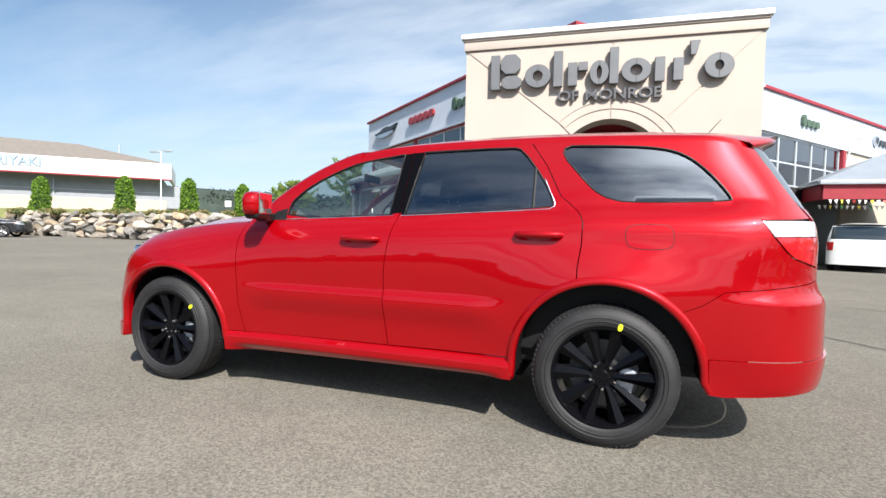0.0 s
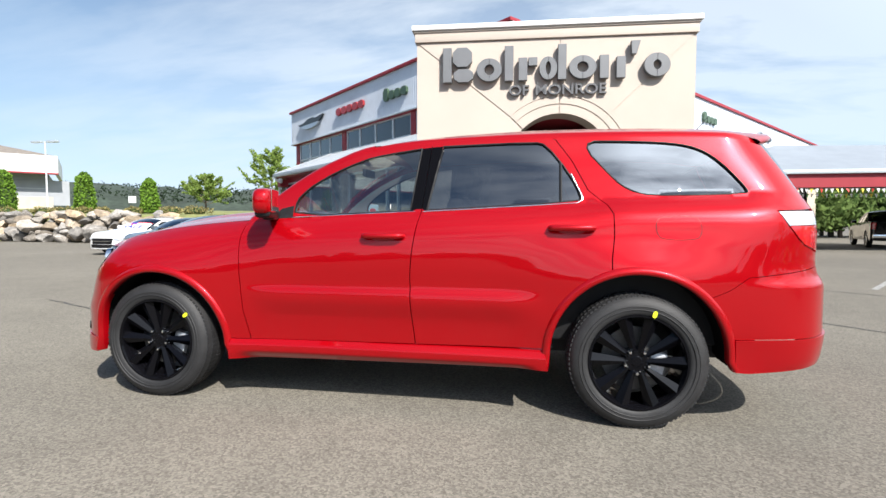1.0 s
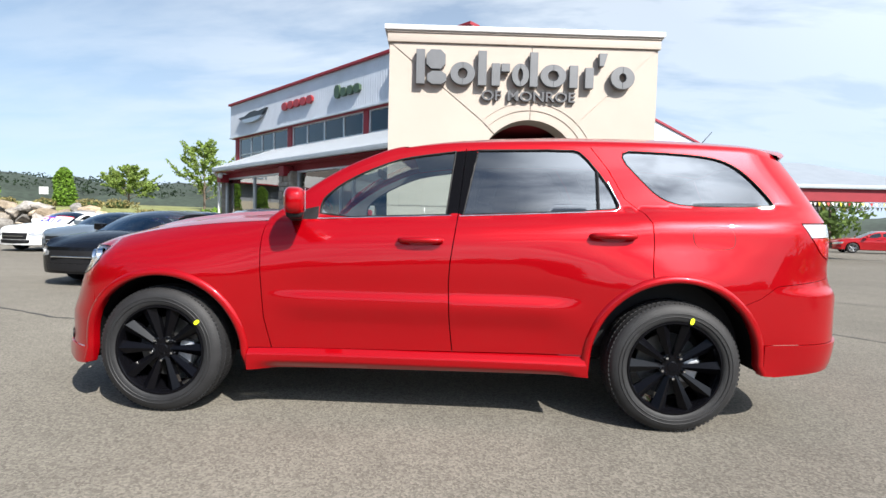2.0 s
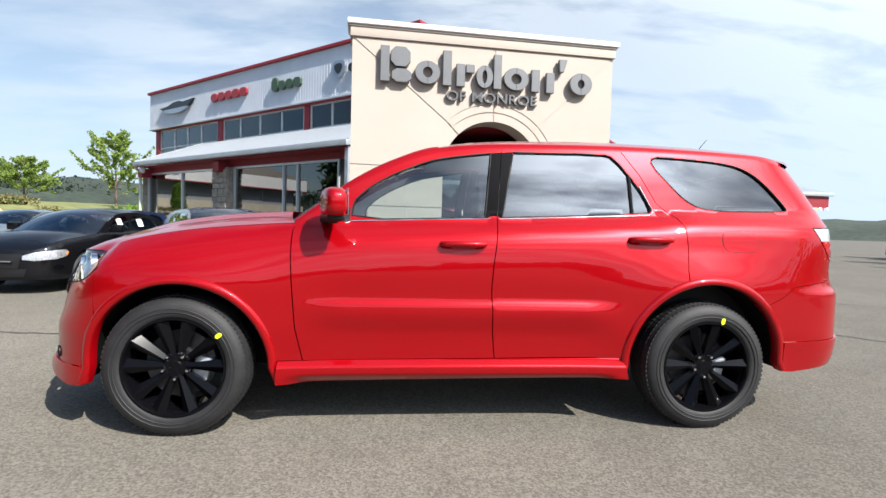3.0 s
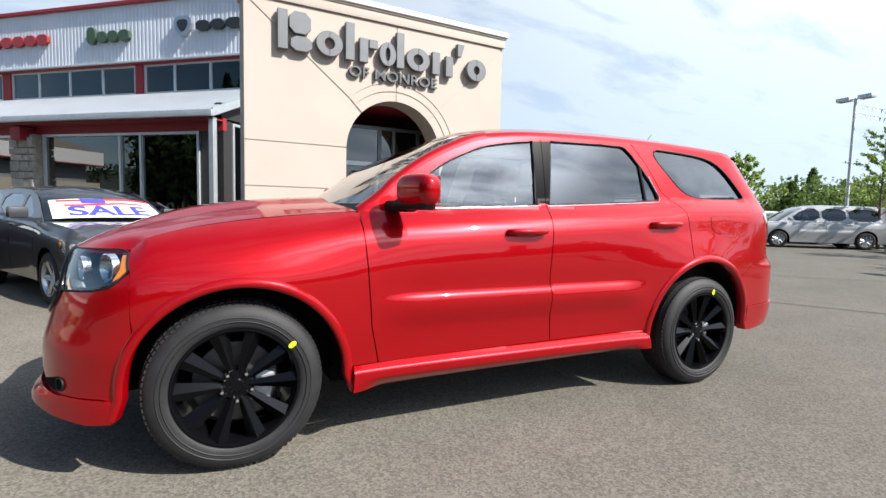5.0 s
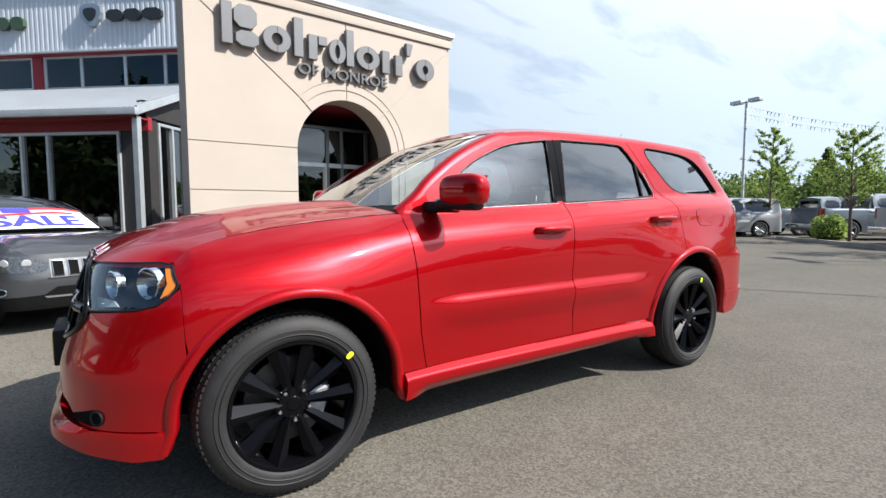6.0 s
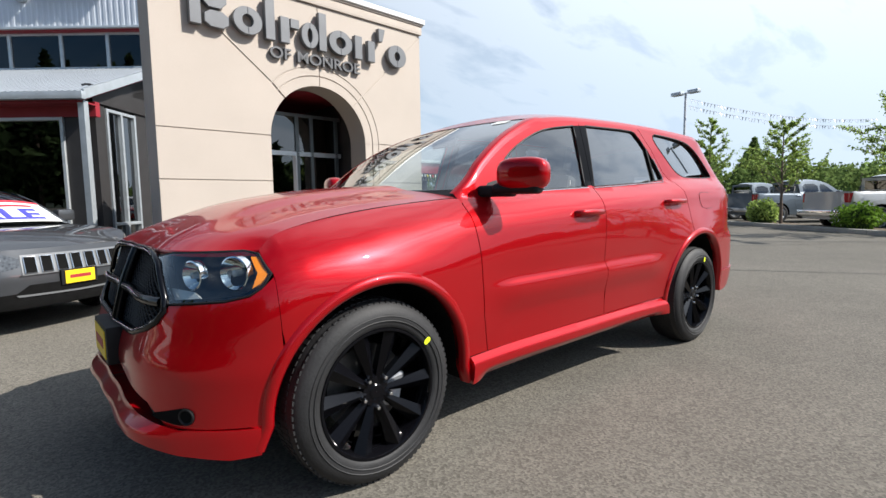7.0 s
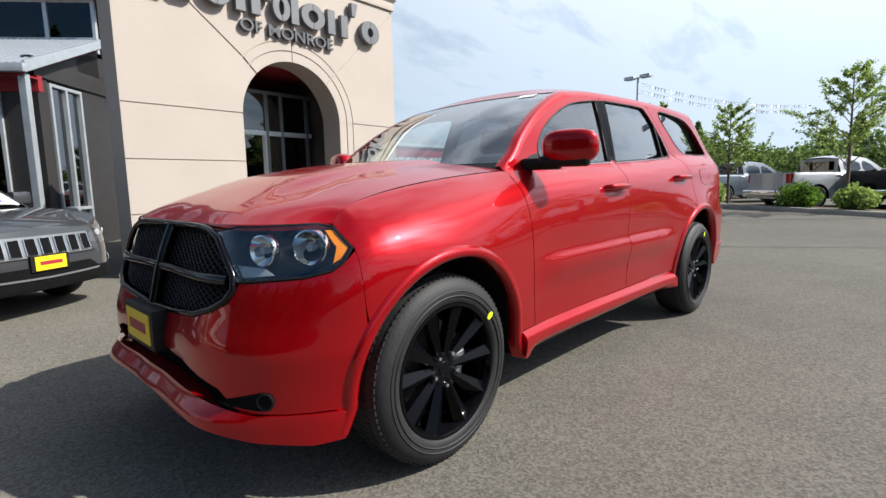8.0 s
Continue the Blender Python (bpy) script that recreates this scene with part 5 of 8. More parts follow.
def corrugated(x0, x1, z0, z1, y, period, depth, m, lean=0.0):
    """Ribbed sheet: ribs along z; lean carries the top back."""
    n = int((x1 - x0) / period)
    verts, faces = [], []
    for i in range(n):
        for k, d in ((0.0, 0.0), (0.30, 0.0), (0.42, -depth), (0.88, -depth)):
            x = x0 + (i + k) * (x1 - x0) / n
            verts += [m @ Vector((x, y + d, z0)), m @ Vector((x, y + d + lean, z1))]
    faces = [(2 * i, 2 * i + 2, 2 * i + 3, 2 * i + 1) for i in range(len(verts) // 2 - 1)]
    return verts, faces


def sign_plate(name, label, m, outline, depth, material, extra=()):
    root = thing(name, label, "sign")
    bm = add_prism(bmesh.new(), outline, depth, m)
    bmesh.ops.recalc_face_normals(bm, faces=bm.faces)
    part("sign_face", bm, material, root)
    for ol, d, mt in extra:
        bm = add_prism(bmesh.new(), ol, d, m)
        bmesh.ops.recalc_face_normals(bm, faces=bm.faces)
        part("sign_shape", bm, mt, root)
    return root


def upright(m, x, y, z):
    return m @ Matrix.Translation((x, y, z)) @ Matrix.Rotation(radians(90), 4, "X")


def bars(widths, h, gap=0.06):
    """Plain rounded bars side by side, from x = 0."""
    out, x = [], 0.0
    for w in widths:
        out.append(round_off([(x, 0), (x + w, 0), (x + w, h), (x, h)], 1))
        x += w + gap
    return out


def brand_signs(m, y, left):
    """The marks on the white fascia, as plain shapes. left: x of each one's start."""
    oval = [(0.95 * math.cos(a), 0.20 * math.sin(a) - 0.02) for a in np.linspace(math.pi, 2 * math.pi, 20)]
    wing_o = [(-1.38, 0.10), (-1.0, -0.06), (1.0, 0.02), (1.38, 0.26), (0.6, 0.20), (0.25, 0.27), (-0.25, 0.25), (-0.7, 0.13)]
    if "wing" in left:
        sign_plate("fascia_sign", "dark winged metal emblem with a silver oval", upright(m, left["wing"], y, 5.86), wing_o, 0.10, DARKSIGN, [(oval, 0.13, SILVERSIGN)])
    if "red" in left:
        b = bars((0.42, 0.42, 0.42, 0.42, 0.42), 0.30, 0.06)
        sign_plate("fascia_sign", "row of red block shapes on the white fascia", upright(m, left["red"], y, 5.78), b[0], 0.09, REDSIGN, [(q, 0.09, REDSIGN) for q in b[1:]])
    if "green" in left:
        b = [round_off([(0, -0.02), (0.32, -0.02), (0.32, 0.44), (0, 0.44)], 1)] + [[(u + 0.38, v) for u, v in q] for q in bars((0.34, 0.34, 0.36), 0.30, 0.05)]
        sign_plate("fascia_sign", "row of dark green block shapes on the white fascia", upright(m, left["green"], y, 5.70), b[0], 0.10, GREENSIGN, [(q, 0.10, GREENSIGN) for q in b[1:]])
    if "shield" in left:
        sh = round_off([(-0.27, 0.30), (0.27, 0.30), (0.29, 0.02), (0.0, -0.30), (-0.29, 0.02)], 1)
        inner = [(u * 0.6, v * 0.6 + 0.02) for u, v in sh]
        b = bars((0.42, 0.42, 0.50), 0.26, 0.05)
        sign_plate("fascia_sign", "silver and black shield with dark block shapes beside it", upright(m, left["shield"], y, 5.92), sh, 0.10, SILVERSIGN, [(inner, 0.115, DARKSIGN)] + [([(u + 0.42, v - 0.12) for u, v in q], 0.10, DARKSIGN) for q in b])


def left_wing():
    root = thing("showroom_wing", "white showroom wing with red trim and a sloping canopy", "building")
    M = WL
    # upper fascia
    v, f = corrugated(-15.19, 0.3, 5.17, 6.70, NF, 0.13, 0.007, M)
    mesh_ob("corrugated_fascia", v, f, CORRUGATED, root, "white ribbed metal fascia", smooth=False)
    part("fascia_backing", box(-15.18, 0.3, NF + 0.004, NF + 0.25, 5.17, 6.70, 0, M), WHITEMETAL, root)
    part("roof_edge", box(-15.26, 0.3, NF - 0.10, NF + 0.30, 6.70, 6.80, 0.012, M), REDPAINT, root, "dark red metal roof edge")
    part("fascia_foot", box(-15.24, 0.3, NF - 0.05, NF + 0.30, 5.12, 5.175, 0.008, M), ALU, root)
    part("end_wall", box(-15.18, -14.95, NF + 0.252, NF + 9, 0.0, 6.70, 0, M), WHITEMETAL, root)
    part("wing_roof", box(-15.1, 0.3, NF + 0.32, NF + 9, 6.5, 6.6, 0, M), WHITEMETAL, root)
    part("soffit", box(-15.1, 0.3, NF + 0.02, NF + 0.30, 5.09, 5.118, 0, M), REDPAINT, root)
    # clerestory
    yw = NF + 0.20
    for a0, a1, z0, muls in ((14.55, 9.97, 4.0, (13.35, 12.27, 11.2)), (9.55, 4.78, 4.0, (8.45, 7.23, 5.97)), (4.43, 0.2, 4.0, (3.41, 2.22, 1.15))):
        xs = [-a0] + [-a for a in muls] + [-a1]
        win = new("window")
        win.parent = root
        for x in xs:
            part("mullion", box(x - 0.035, x + 0.035, yw - 0.04, yw + 0.04, z0, 5.09, 0.005, M), ALU, win)
        for z in (5.04, 4.28, z0):
            for i in range(len(xs) - 1):
                part("window_rail", box(xs[i] + 0.035, xs[i + 1] - 0.035, yw - 0.035, yw + 0.035, z, z + 0.05, 0.005, M), ALU, win)
        for i in range(len(xs) - 1):
            part("pane", box(xs[i] + 0.03, xs[i + 1] - 0.03, yw - 0.003, yw + 0.003, z0 + 0.02, 5.06, 0, M), CLERE, win)
    for a0, a1 in ((14.93, 14.58), (9.93, 9.59), (4.74, 4.47)):
        part("red_post", box(-a0, -a1, yw - 0.08, yw + 0.10, 3.9, 5.085, 0.01, M), REDPAINT, root, "dark red post between windows")
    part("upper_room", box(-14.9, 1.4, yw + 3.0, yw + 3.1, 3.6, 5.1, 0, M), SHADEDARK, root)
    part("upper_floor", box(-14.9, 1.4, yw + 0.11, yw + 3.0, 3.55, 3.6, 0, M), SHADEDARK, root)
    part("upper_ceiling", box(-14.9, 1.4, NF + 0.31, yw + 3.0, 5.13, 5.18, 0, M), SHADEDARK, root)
    # canopy
    n = 96
    verts, faces = [], []
    L = 10.95
    for i in range(n):
        for k, d in ((0.0, 0.0), (0.30, 0.0), (0.45, 0.028), (0.85, 0.028)):
            x = -L + (i + k) * (L + 0.06) / n
            verts += [M @ Vector((x, -0.06, 3.20 + d)), M @ Vector((x, NF + 0.12, 4.25 + d))]
    faces = [(2 * i, 2 * i + 2, 2 * i + 3, 2 * i + 1) for i in range(len(verts) // 2 - 1)]
    mesh_ob("canopy_roof", verts, faces, CANOPYMETAL, root, "pale grey ribbed metal canopy roof", smooth=False)
    bm = add_prism(bmesh.new(), [(-0.04, 3.05), (NF + 0.1, 4.10), (NF + 0.1, 4.195), (-0.04, 3.185)], L - 0.06, M @ Matrix.Translation((0.03, 0, 0)) @ Matrix(((0, 0, -1, 0), (1, 0, 0, 0), (0, 1, 0, 0), (0, 0, 0, 1))))
    bmesh.ops.recalc_face_normals(bm, faces=bm.faces)
    part("canopy_core", bm, REDPAINT, root)
    for x in (0.045, -L - 0.03):
        bm = add_prism(bmesh.new(), [(-0.10, 3.06), (NF + 0.1, 4.14), (NF + 0.1, 4.30), (-0.10, 3.24)], 0.05, M @ Matrix.Translation((x + 0.05, 0, 0)) @ Matrix(((0, 0, -1, 0), (1, 0, 0, 0), (0, 1, 0, 0), (0, 0, 0, 1))))
        bmesh.ops.recalc_face_normals(bm, faces=bm.faces)
        part("canopy_rake", bm, GALV, root, "grey metal edge of the canopy")
    part("gutter", box(-L - 0.02, 0.10, -0.17, -0.062, 3.06, 3.20, 0.015, M), GALV, root, "grey metal gutter", smooth=40)
    # shop front
    part("red_band", box(-L + 0.1, -0.02, 0.34, 0.46, 2.83, 3.10, 0, M), REDPAINT, root, "dark red band over the shop windows")
    part("shop_soffit", box(-L + 0.05, 0.0, -0.04, 0.34, 3.02, 3.045, 0, M), REDPAINT, root)
    yg = 0.40
    panes = ((-10.85, -8.47), (-8.42, -6.25), (-5.30, -2.96), (-2.90, -2.34), (-2.30, -0.72))
    win = new("shop_window")
    win.parent = root
    for x0, x1 in panes:
        part("pane", box(x0, x1, yg - 0.004, yg + 0.004, 0.32, 2.77, 0, M), SHOPGLASS, win)
    for x in (-10.88, -8.445, -6.23, -5.33, -2.93, -2.32, -0.70):
        part("mullion", box(x - 0.03, x + 0.03, yg - 0.06, yg + 0.05, 0.30, 2.83, 0.005, M), ALU, win)
    for x0, x1 in ((-10.85, -6.25), (-5.30, -0.72)):
        part("window_head", box(x0, x1, yg - 0.07, yg + 0.05, 2.77, 2.828, 0.006, M), ALU, win)
        part("window_sill", box(x0, x1, yg - 0.07, yg + 0.05, 0.26, 0.31, 0.006, M), ALU, win)
    part("plinth", box(-L + 0.1, -0.12, yg - 0.03, yg + 0.12, 0.0, 0.258, 0.01, M), DARKWALL, root)
    part("tile_wall", box(-0.66, -0.30, yg - 0.02, yg + 0.1, 0.26, 2.828, 0, M), DARKWALL, root, "grey tiled wall, its colour darkened for shade")
    # stone piers built of single stones
    for x0, x1 in ((-6.17, -5.39), (-L + 0.02, -10.93)):
        pier = new("stone_pier")
        pier.parent = root
        tagged(pier, "pier of rough tan stones")
        part("pier_core", box(x0 + 0.02, x1 - 0.02, 0.20, yg + 0.1, 0, 2.82, 0, M), STONE, pier)
        rnd = random.Random(5)
        z = 0.0
        while z < 2.72:
            h = rnd.uniform(0.16, 0.28)
            x = x0
            while x < x1 - 0.05:
                w = min(rnd.uniform(0.2, 0.42), x1 - x)
                if x1 - x - w < 0.1:
                    w = x1 - x
                part("stone", box(x + 0.008, x + w - 0.008, 0.12 + rnd.uniform(-0.02, 0.02), 0.21, z + 0.008, min(z + h, 2.8) - 0.008, 0.014, M), STONE, pier)
                x += w
            z += h
    for x in (-5.75, -10.7):
        part("red_lamp_box", box(x - 0.16, x + 0.16, -0.02, 0.34, 2.66, 2.98, 0.02, M), REDPAINT, root, "dark red wall box under the canopy")
    bm = add_lathe(bmesh.new(), [(0.001, -0.10), (0.06, -0.09), (0.10, -0.03), (0.11, 0.03), (0.09, 0.05), (0.001, 0.05)], 16, at=(-10.5, -0.02, 2.90))
    bmesh.ops.transform(bm, matrix=M, verts=bm.verts)
    part("flood_lamp", bm, WHITEMETAL, root, "round white flood lamp", smooth=40)
    pts = [M @ Vector(p) for p in ((-L + 0.05, -0.1, 3.08), (-L - 0.02, 0.0, 2.95), (-L - 0.02, 0.12, 2.85), (-L - 0.02, 0.12, 0.0))]
    part("downpipe", add_tube(bmesh.new(), pts, 0.05, 10), WHITEMETAL, root, "white rain downpipe", smooth=50)
    # corner post and return wall
    part("corner_post", box(-0.10, 0.02, -0.02, 0.10, 0, 3.06, 0.01, M), GALV, root, "grey steel corner post")
    part("return_wall", box(-0.30, -0.16, yg + 0.122, 0.80, 0, 3.10, 0, M), DARKWALL, root)
    part("return_wall", box(-0.30, -0.16, 1.74, 5.2, 0, 3.9, 0, M), DARKWALL, root, "grey tiled wall, its colour darkened for shade")
    part("return_band", box(-0.31, -0.12, 0.42, 3.0, 3.12, 3.45, 0, M), DARKWALL, root)
    bm = add_prism(bmesh.new(), [(0.42, 3.46), (2.5, 3.46), (2.5, 4.02), (1.2, 3.5)], 0.12, M @ Matrix.Translation((-0.16, 0, 0)) @ Matrix(((0, 0, -1, 0), (1, 0, 0, 0), (0, 1, 0, 0), (0, 0, 0, 1))))
    bmesh.ops.recalc_face_normals(bm, faces=bm.faces)
    part("return_gable", bm, DARKWALL, root)
    sw = new("side_window")
    sw.parent = root
    for y0, y1, z0, z1 in ((0.80, 0.86, 0.3, 3.06), (1.24, 1.30, 0.3, 3.06), (1.68, 1.74, 0.3, 3.06), (0.86, 1.24, 3.0, 3.06), (1.30, 1.68, 3.0, 3.06), (0.86, 1.24, 0.74, 0.80), (1.30, 1.68, 0.74, 0.80)):
        part("frame", box(-0.27, -0.12, y0, y1, z0, z1, 0.006, M), GALV, sw)
    for y0, y1 in ((0.86, 1.24), (1.30, 1.68)):
        part("pane", box(-0.20, -0.194, y0, y1, 0.3, 3.0, 0, M), SHOPGLASS, sw)
    part("side_plinth", box(-0.29, -0.17, 0.80, 1.74, 0.0, 0.3, 0, M), DARKWALL, root)
    # room behind the glass, its walls and ceiling coloured dark for shade
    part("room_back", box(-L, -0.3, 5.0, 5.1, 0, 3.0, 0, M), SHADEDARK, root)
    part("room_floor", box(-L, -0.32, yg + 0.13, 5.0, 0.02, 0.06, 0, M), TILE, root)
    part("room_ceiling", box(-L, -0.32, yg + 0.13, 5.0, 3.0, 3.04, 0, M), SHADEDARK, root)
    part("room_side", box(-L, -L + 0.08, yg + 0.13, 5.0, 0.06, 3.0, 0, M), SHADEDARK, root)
    for x, w, h in ((-1.6, 1.1, 0.75), (-4.2, 1.3, 1.1), (-7.5, 1.4, 0.75), (-9.6, 1.0, 1.0)):
        part("room_desk", box(x - w / 2, x + w / 2, 2.2, 2.9, 0.06, h, 0.02, M), LEAFLETS, root)
    brand_signs(M, NF - 0.02, {"wing": -12.72, "red": -10.05, "green": -6.2, "shield": -2.86})
    return root


left_wing()

WR = Matrix.Translation((6.9, 19.5, 0)) @ Matrix.Rotation(radians(52), 4, "Z")


def right_wing():
    root = thing("showroom_wing", "white showroom wing with a red roof edge and cream wall", "building")
    M = WR
    v, f = corrugated(-6.0, 24, 5.17, 6.68, 0.0, 0.25, 0.010, M)
    mesh_ob("corrugated_fascia", v, f, CORRUGATED, root, "white ribbed metal fascia", smooth=False)
    part("fascia_backing", box(-6, 24, 0.004, 0.3, 5.17, 6.68, 0, M), WHITEMETAL, root)
    part("roof_edge", box(-6, 24.1, -0.10, 0.3, 6.68, 6.80, 0.012, M), REDPAINT, root)
    part("cream_wall", box(6.95, 24, 0.1, 0.4, 0, 5.165, 0, M), CREAMWALL, root, "cream block wall")
    part("wing_foot", box(-6, 6.6, 0.1, 0.4, 0, 3.2, 0, M), DARKWALL, root)
    win = new("window")
    win.parent = root
    for x in (-5.9, -4.2, -2.5, -0.8, 0.9, 2.4, 3.8, 5.2, 6.55):
        part("mullion", box(x - 0.04, x + 0.04, 0.12, 0.22, 3.2, 5.165, 0.005, M), ALU, win)
    for z in (3.22, 4.1, 5.10):
        part("window_rail", box(-5.9, 6.55, 0.13, 0.20, z, z + 0.06, 0.005, M), ALU, win)
    part("pane", box(-5.9, 6.55, 0.165, 0.172, 3.25, 5.1, 0, M), CLERE, win)
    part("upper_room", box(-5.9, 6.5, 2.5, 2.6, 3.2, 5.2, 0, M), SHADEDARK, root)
    part("red_post", box(6.65, 6.94, -0.02, 0.3, 3.0, 5.165, 0.01, M), REDPAINT, root)
    part("lamp_arm", add_tube(bmesh.new(), [M @ Vector(p) for p in ((7.1, 0.1, 4.4), (7.1, -0.2, 5.6), (7.1, -0.5, 5.72))], 0.04, 8), WHITEMETAL, root)
    brand_signs(M, -0.03, {"green": 2.3, "shield": 10.2})
    return root


right_wing()


def drive_canopy():
    root = thing("drive_through_canopy", "white hipped canopy with red fascia and strings of pennants", "canopy")
    x0, x1, y0, y1 = 8.6, 21.0, 19.6, 27.6
    bm = bmesh.new()
    a = [bm.verts.new(p) for p in ((x0, y0, 3.32), (x1, y0, 3.32), (x1, y1, 3.32), (x0, y1, 3.32))]
    b = [bm.verts.new(p) for p in ((x0 + 3.6, 23.4, 4.85), (x1 - 3.6, 23.4, 4.75), (x1 - 3.6, 23.9, 4.75), (x0 + 3.6, 23.9, 4.85))]
    bm.faces.new(b)
    for i in range(4):
        bm.faces.new((a[i], a[(i + 1) % 4], b[(i + 1) % 4], b[i]))
    part("canopy_roof", bm, CANOPYMETAL, root, "pale grey metal hipped roof")
    part("ceiling_board", box(x0 + 0.1, x1 - 0.1, y0 + 0.1, y1 - 0.1, 3.0, 3.1, 0), SHADEDARK, root)
    part("gutter", box(x0 - 0.05, x1 + 0.05, y0 - 0.08, y0 + 0.05, 3.16, 3.32, 0.02), GALV, root, smooth=40)
    part("gutter", box(x0 - 0.08, x0 + 0.05, y0 + 0.06, y1, 3.16, 3.32, 0.02), GALV, root, smooth=40)
    part("red_band", box(x0 + 0.1, x1 - 0.1, y0 + 0.06, y0 + 0.2, 2.62, 3.155, 0), REDPAINT, root, "dark red canopy band")
    part("red_band", box(x0 + 0.06, x0 + 0.2, y0 + 0.21, y1, 2.62, 3.155, 0), REDPAINT, root)
    for x, y in ((20.4, 20.2), (15.2, 26.9), (20.4, 26.9)):
        part("canopy_post", box(x - 0.14, x + 0.14, y - 0.14, y + 0.14, 0, 3.0, 0.02), DARKWALL, root)
    return root


drive_canopy()
PENNANTS = [mat("pennant_" + n, c, 0.6, 0, 0.05, 4) for n, c in (("white", (0.8, 0.8, 0.78)), ("red", (0.6, 0.05, 0.04)), ("yellow", (0.75, 0.6, 0.08)), ("green", (0.1, 0.35, 0.12)), ("blue", (0.08, 0.15, 0.5)))]


def pennant_string(p, q, n, sag, drop, width, label, mats):
    root = thing("pennant_string", label, "pennants")
    p, q = Vector(p), Vector(q)
    line = [p.lerp(q, t) - Vector((0, 0, sag * 4 * t * (1 - t))) for t in np.linspace(0, 1, 24)]
    part("cord", add_tube(bmesh.new(), line, 0.006, 5), BLACK, root)
    d = (q - p).normalized()
    shared = {}
    for i in range(n):
        t = (i + 0.5) / n
        c = p.lerp(q, t) - Vector((0, 0, sag * 4 * t * (1 - t)))
        mt = mats[i % len(mats)]
        if mt.name not in shared:
            me = bpy.data.meshes.new("pennant")
            w = width / 2
            me.from_pydata([(-w, 0.003, 0), (w, 0.003, 0), (0.02, 0.012, -drop), (-w, -0.003, 0), (w, -0.003, 0), (0.02, -0.003, -drop)], [], [(0, 1, 2), (5, 4, 3), (0, 3, 4, 1), (1, 4, 5, 2), (2, 5, 3, 0)])
            me.materials.append(mt)
            shared[mt.name] = me
        ob = new("pennant", shared[mt.name])
        ob.parent = root
        ob.matrix_basis = Matrix.Translation(c) @ Matrix.Rotation(math.atan2(d.y, d.x) + random.Random(i).uniform(-0.5, 0.5), 4, "Z") @ Matrix.Rotation(random.Random(i + 99).uniform(-0.5, 0.5), 4, "X")


for y, z, seed in ((19.55, 2.6, 0), (20.6, 2.45, 2)):
    pennant_string((8.8, y, z), (20.8, y, z), 66, 0.05, 0.17, 0.12, "string of coloured pennants under the canopy", [PENNANTS[0], PENNANTS[0], PENNANTS[2], PENNANTS[0], PENNANTS[1 + seed]])


# ---- other vehicles ----
def paint(name, col, rough=0.3, metal=0.0):
    return mat(name, col, rough, metal, 0.0, coat=1.0, spec=0.1, coat_rough=0.03)


BLACKPAINT = mat("black_car_paint", (0.004, 0.004, 0.005), 0.5, 0, 0.0, coat=0.6, spec=0.05, coat_rough=0.03)
GREYPAINT = paint("mineral_grey_paint", (0.065, 0.068, 0.073), 0.42, 0.5)
PALEGREY = paint("pale_grey_paint", (0.20, 0.205, 0.21), 0.4, 0.4)
SILVERPAINT = paint("silver_car_paint", (0.38, 0.39, 0.40), 0.4, 0.25)
WHITEPAINT = paint("white_car_paint", (0.74, 0.75, 0.74))
BLUEPAINT = paint("dark_blue_paint", (0.012, 0.02, 0.05))
STEELBLUE = paint("blue_grey_paint", (0.11, 0.135, 0.16), 0.4, 0.2)
CHARCOAL = paint("charcoal_paint", (0.03, 0.032, 0.035), 0.3, 0.4)
MAROON = paint("red_car_paint", (0.35, 0.01, 0.015))
SILVERRIM = mat("silver_alloy_wheel", (0.55, 0.56, 0.57), 0.3, 0.9, 0.05, 20)
DARKLAMP = mat("dark_lamp_housing", (0.10, 0.105, 0.11), 0.12, 0.5, 0.45, 45, coat=1.0)
LAMPGLASS = mat("lamp_glass", (0.42, 0.43, 0.45), 0.12, 0.5, 0.45, 45, coat=1.0)
CARGLASS = pane("dark_car_glass", (0.20, 0.23, 0.24))

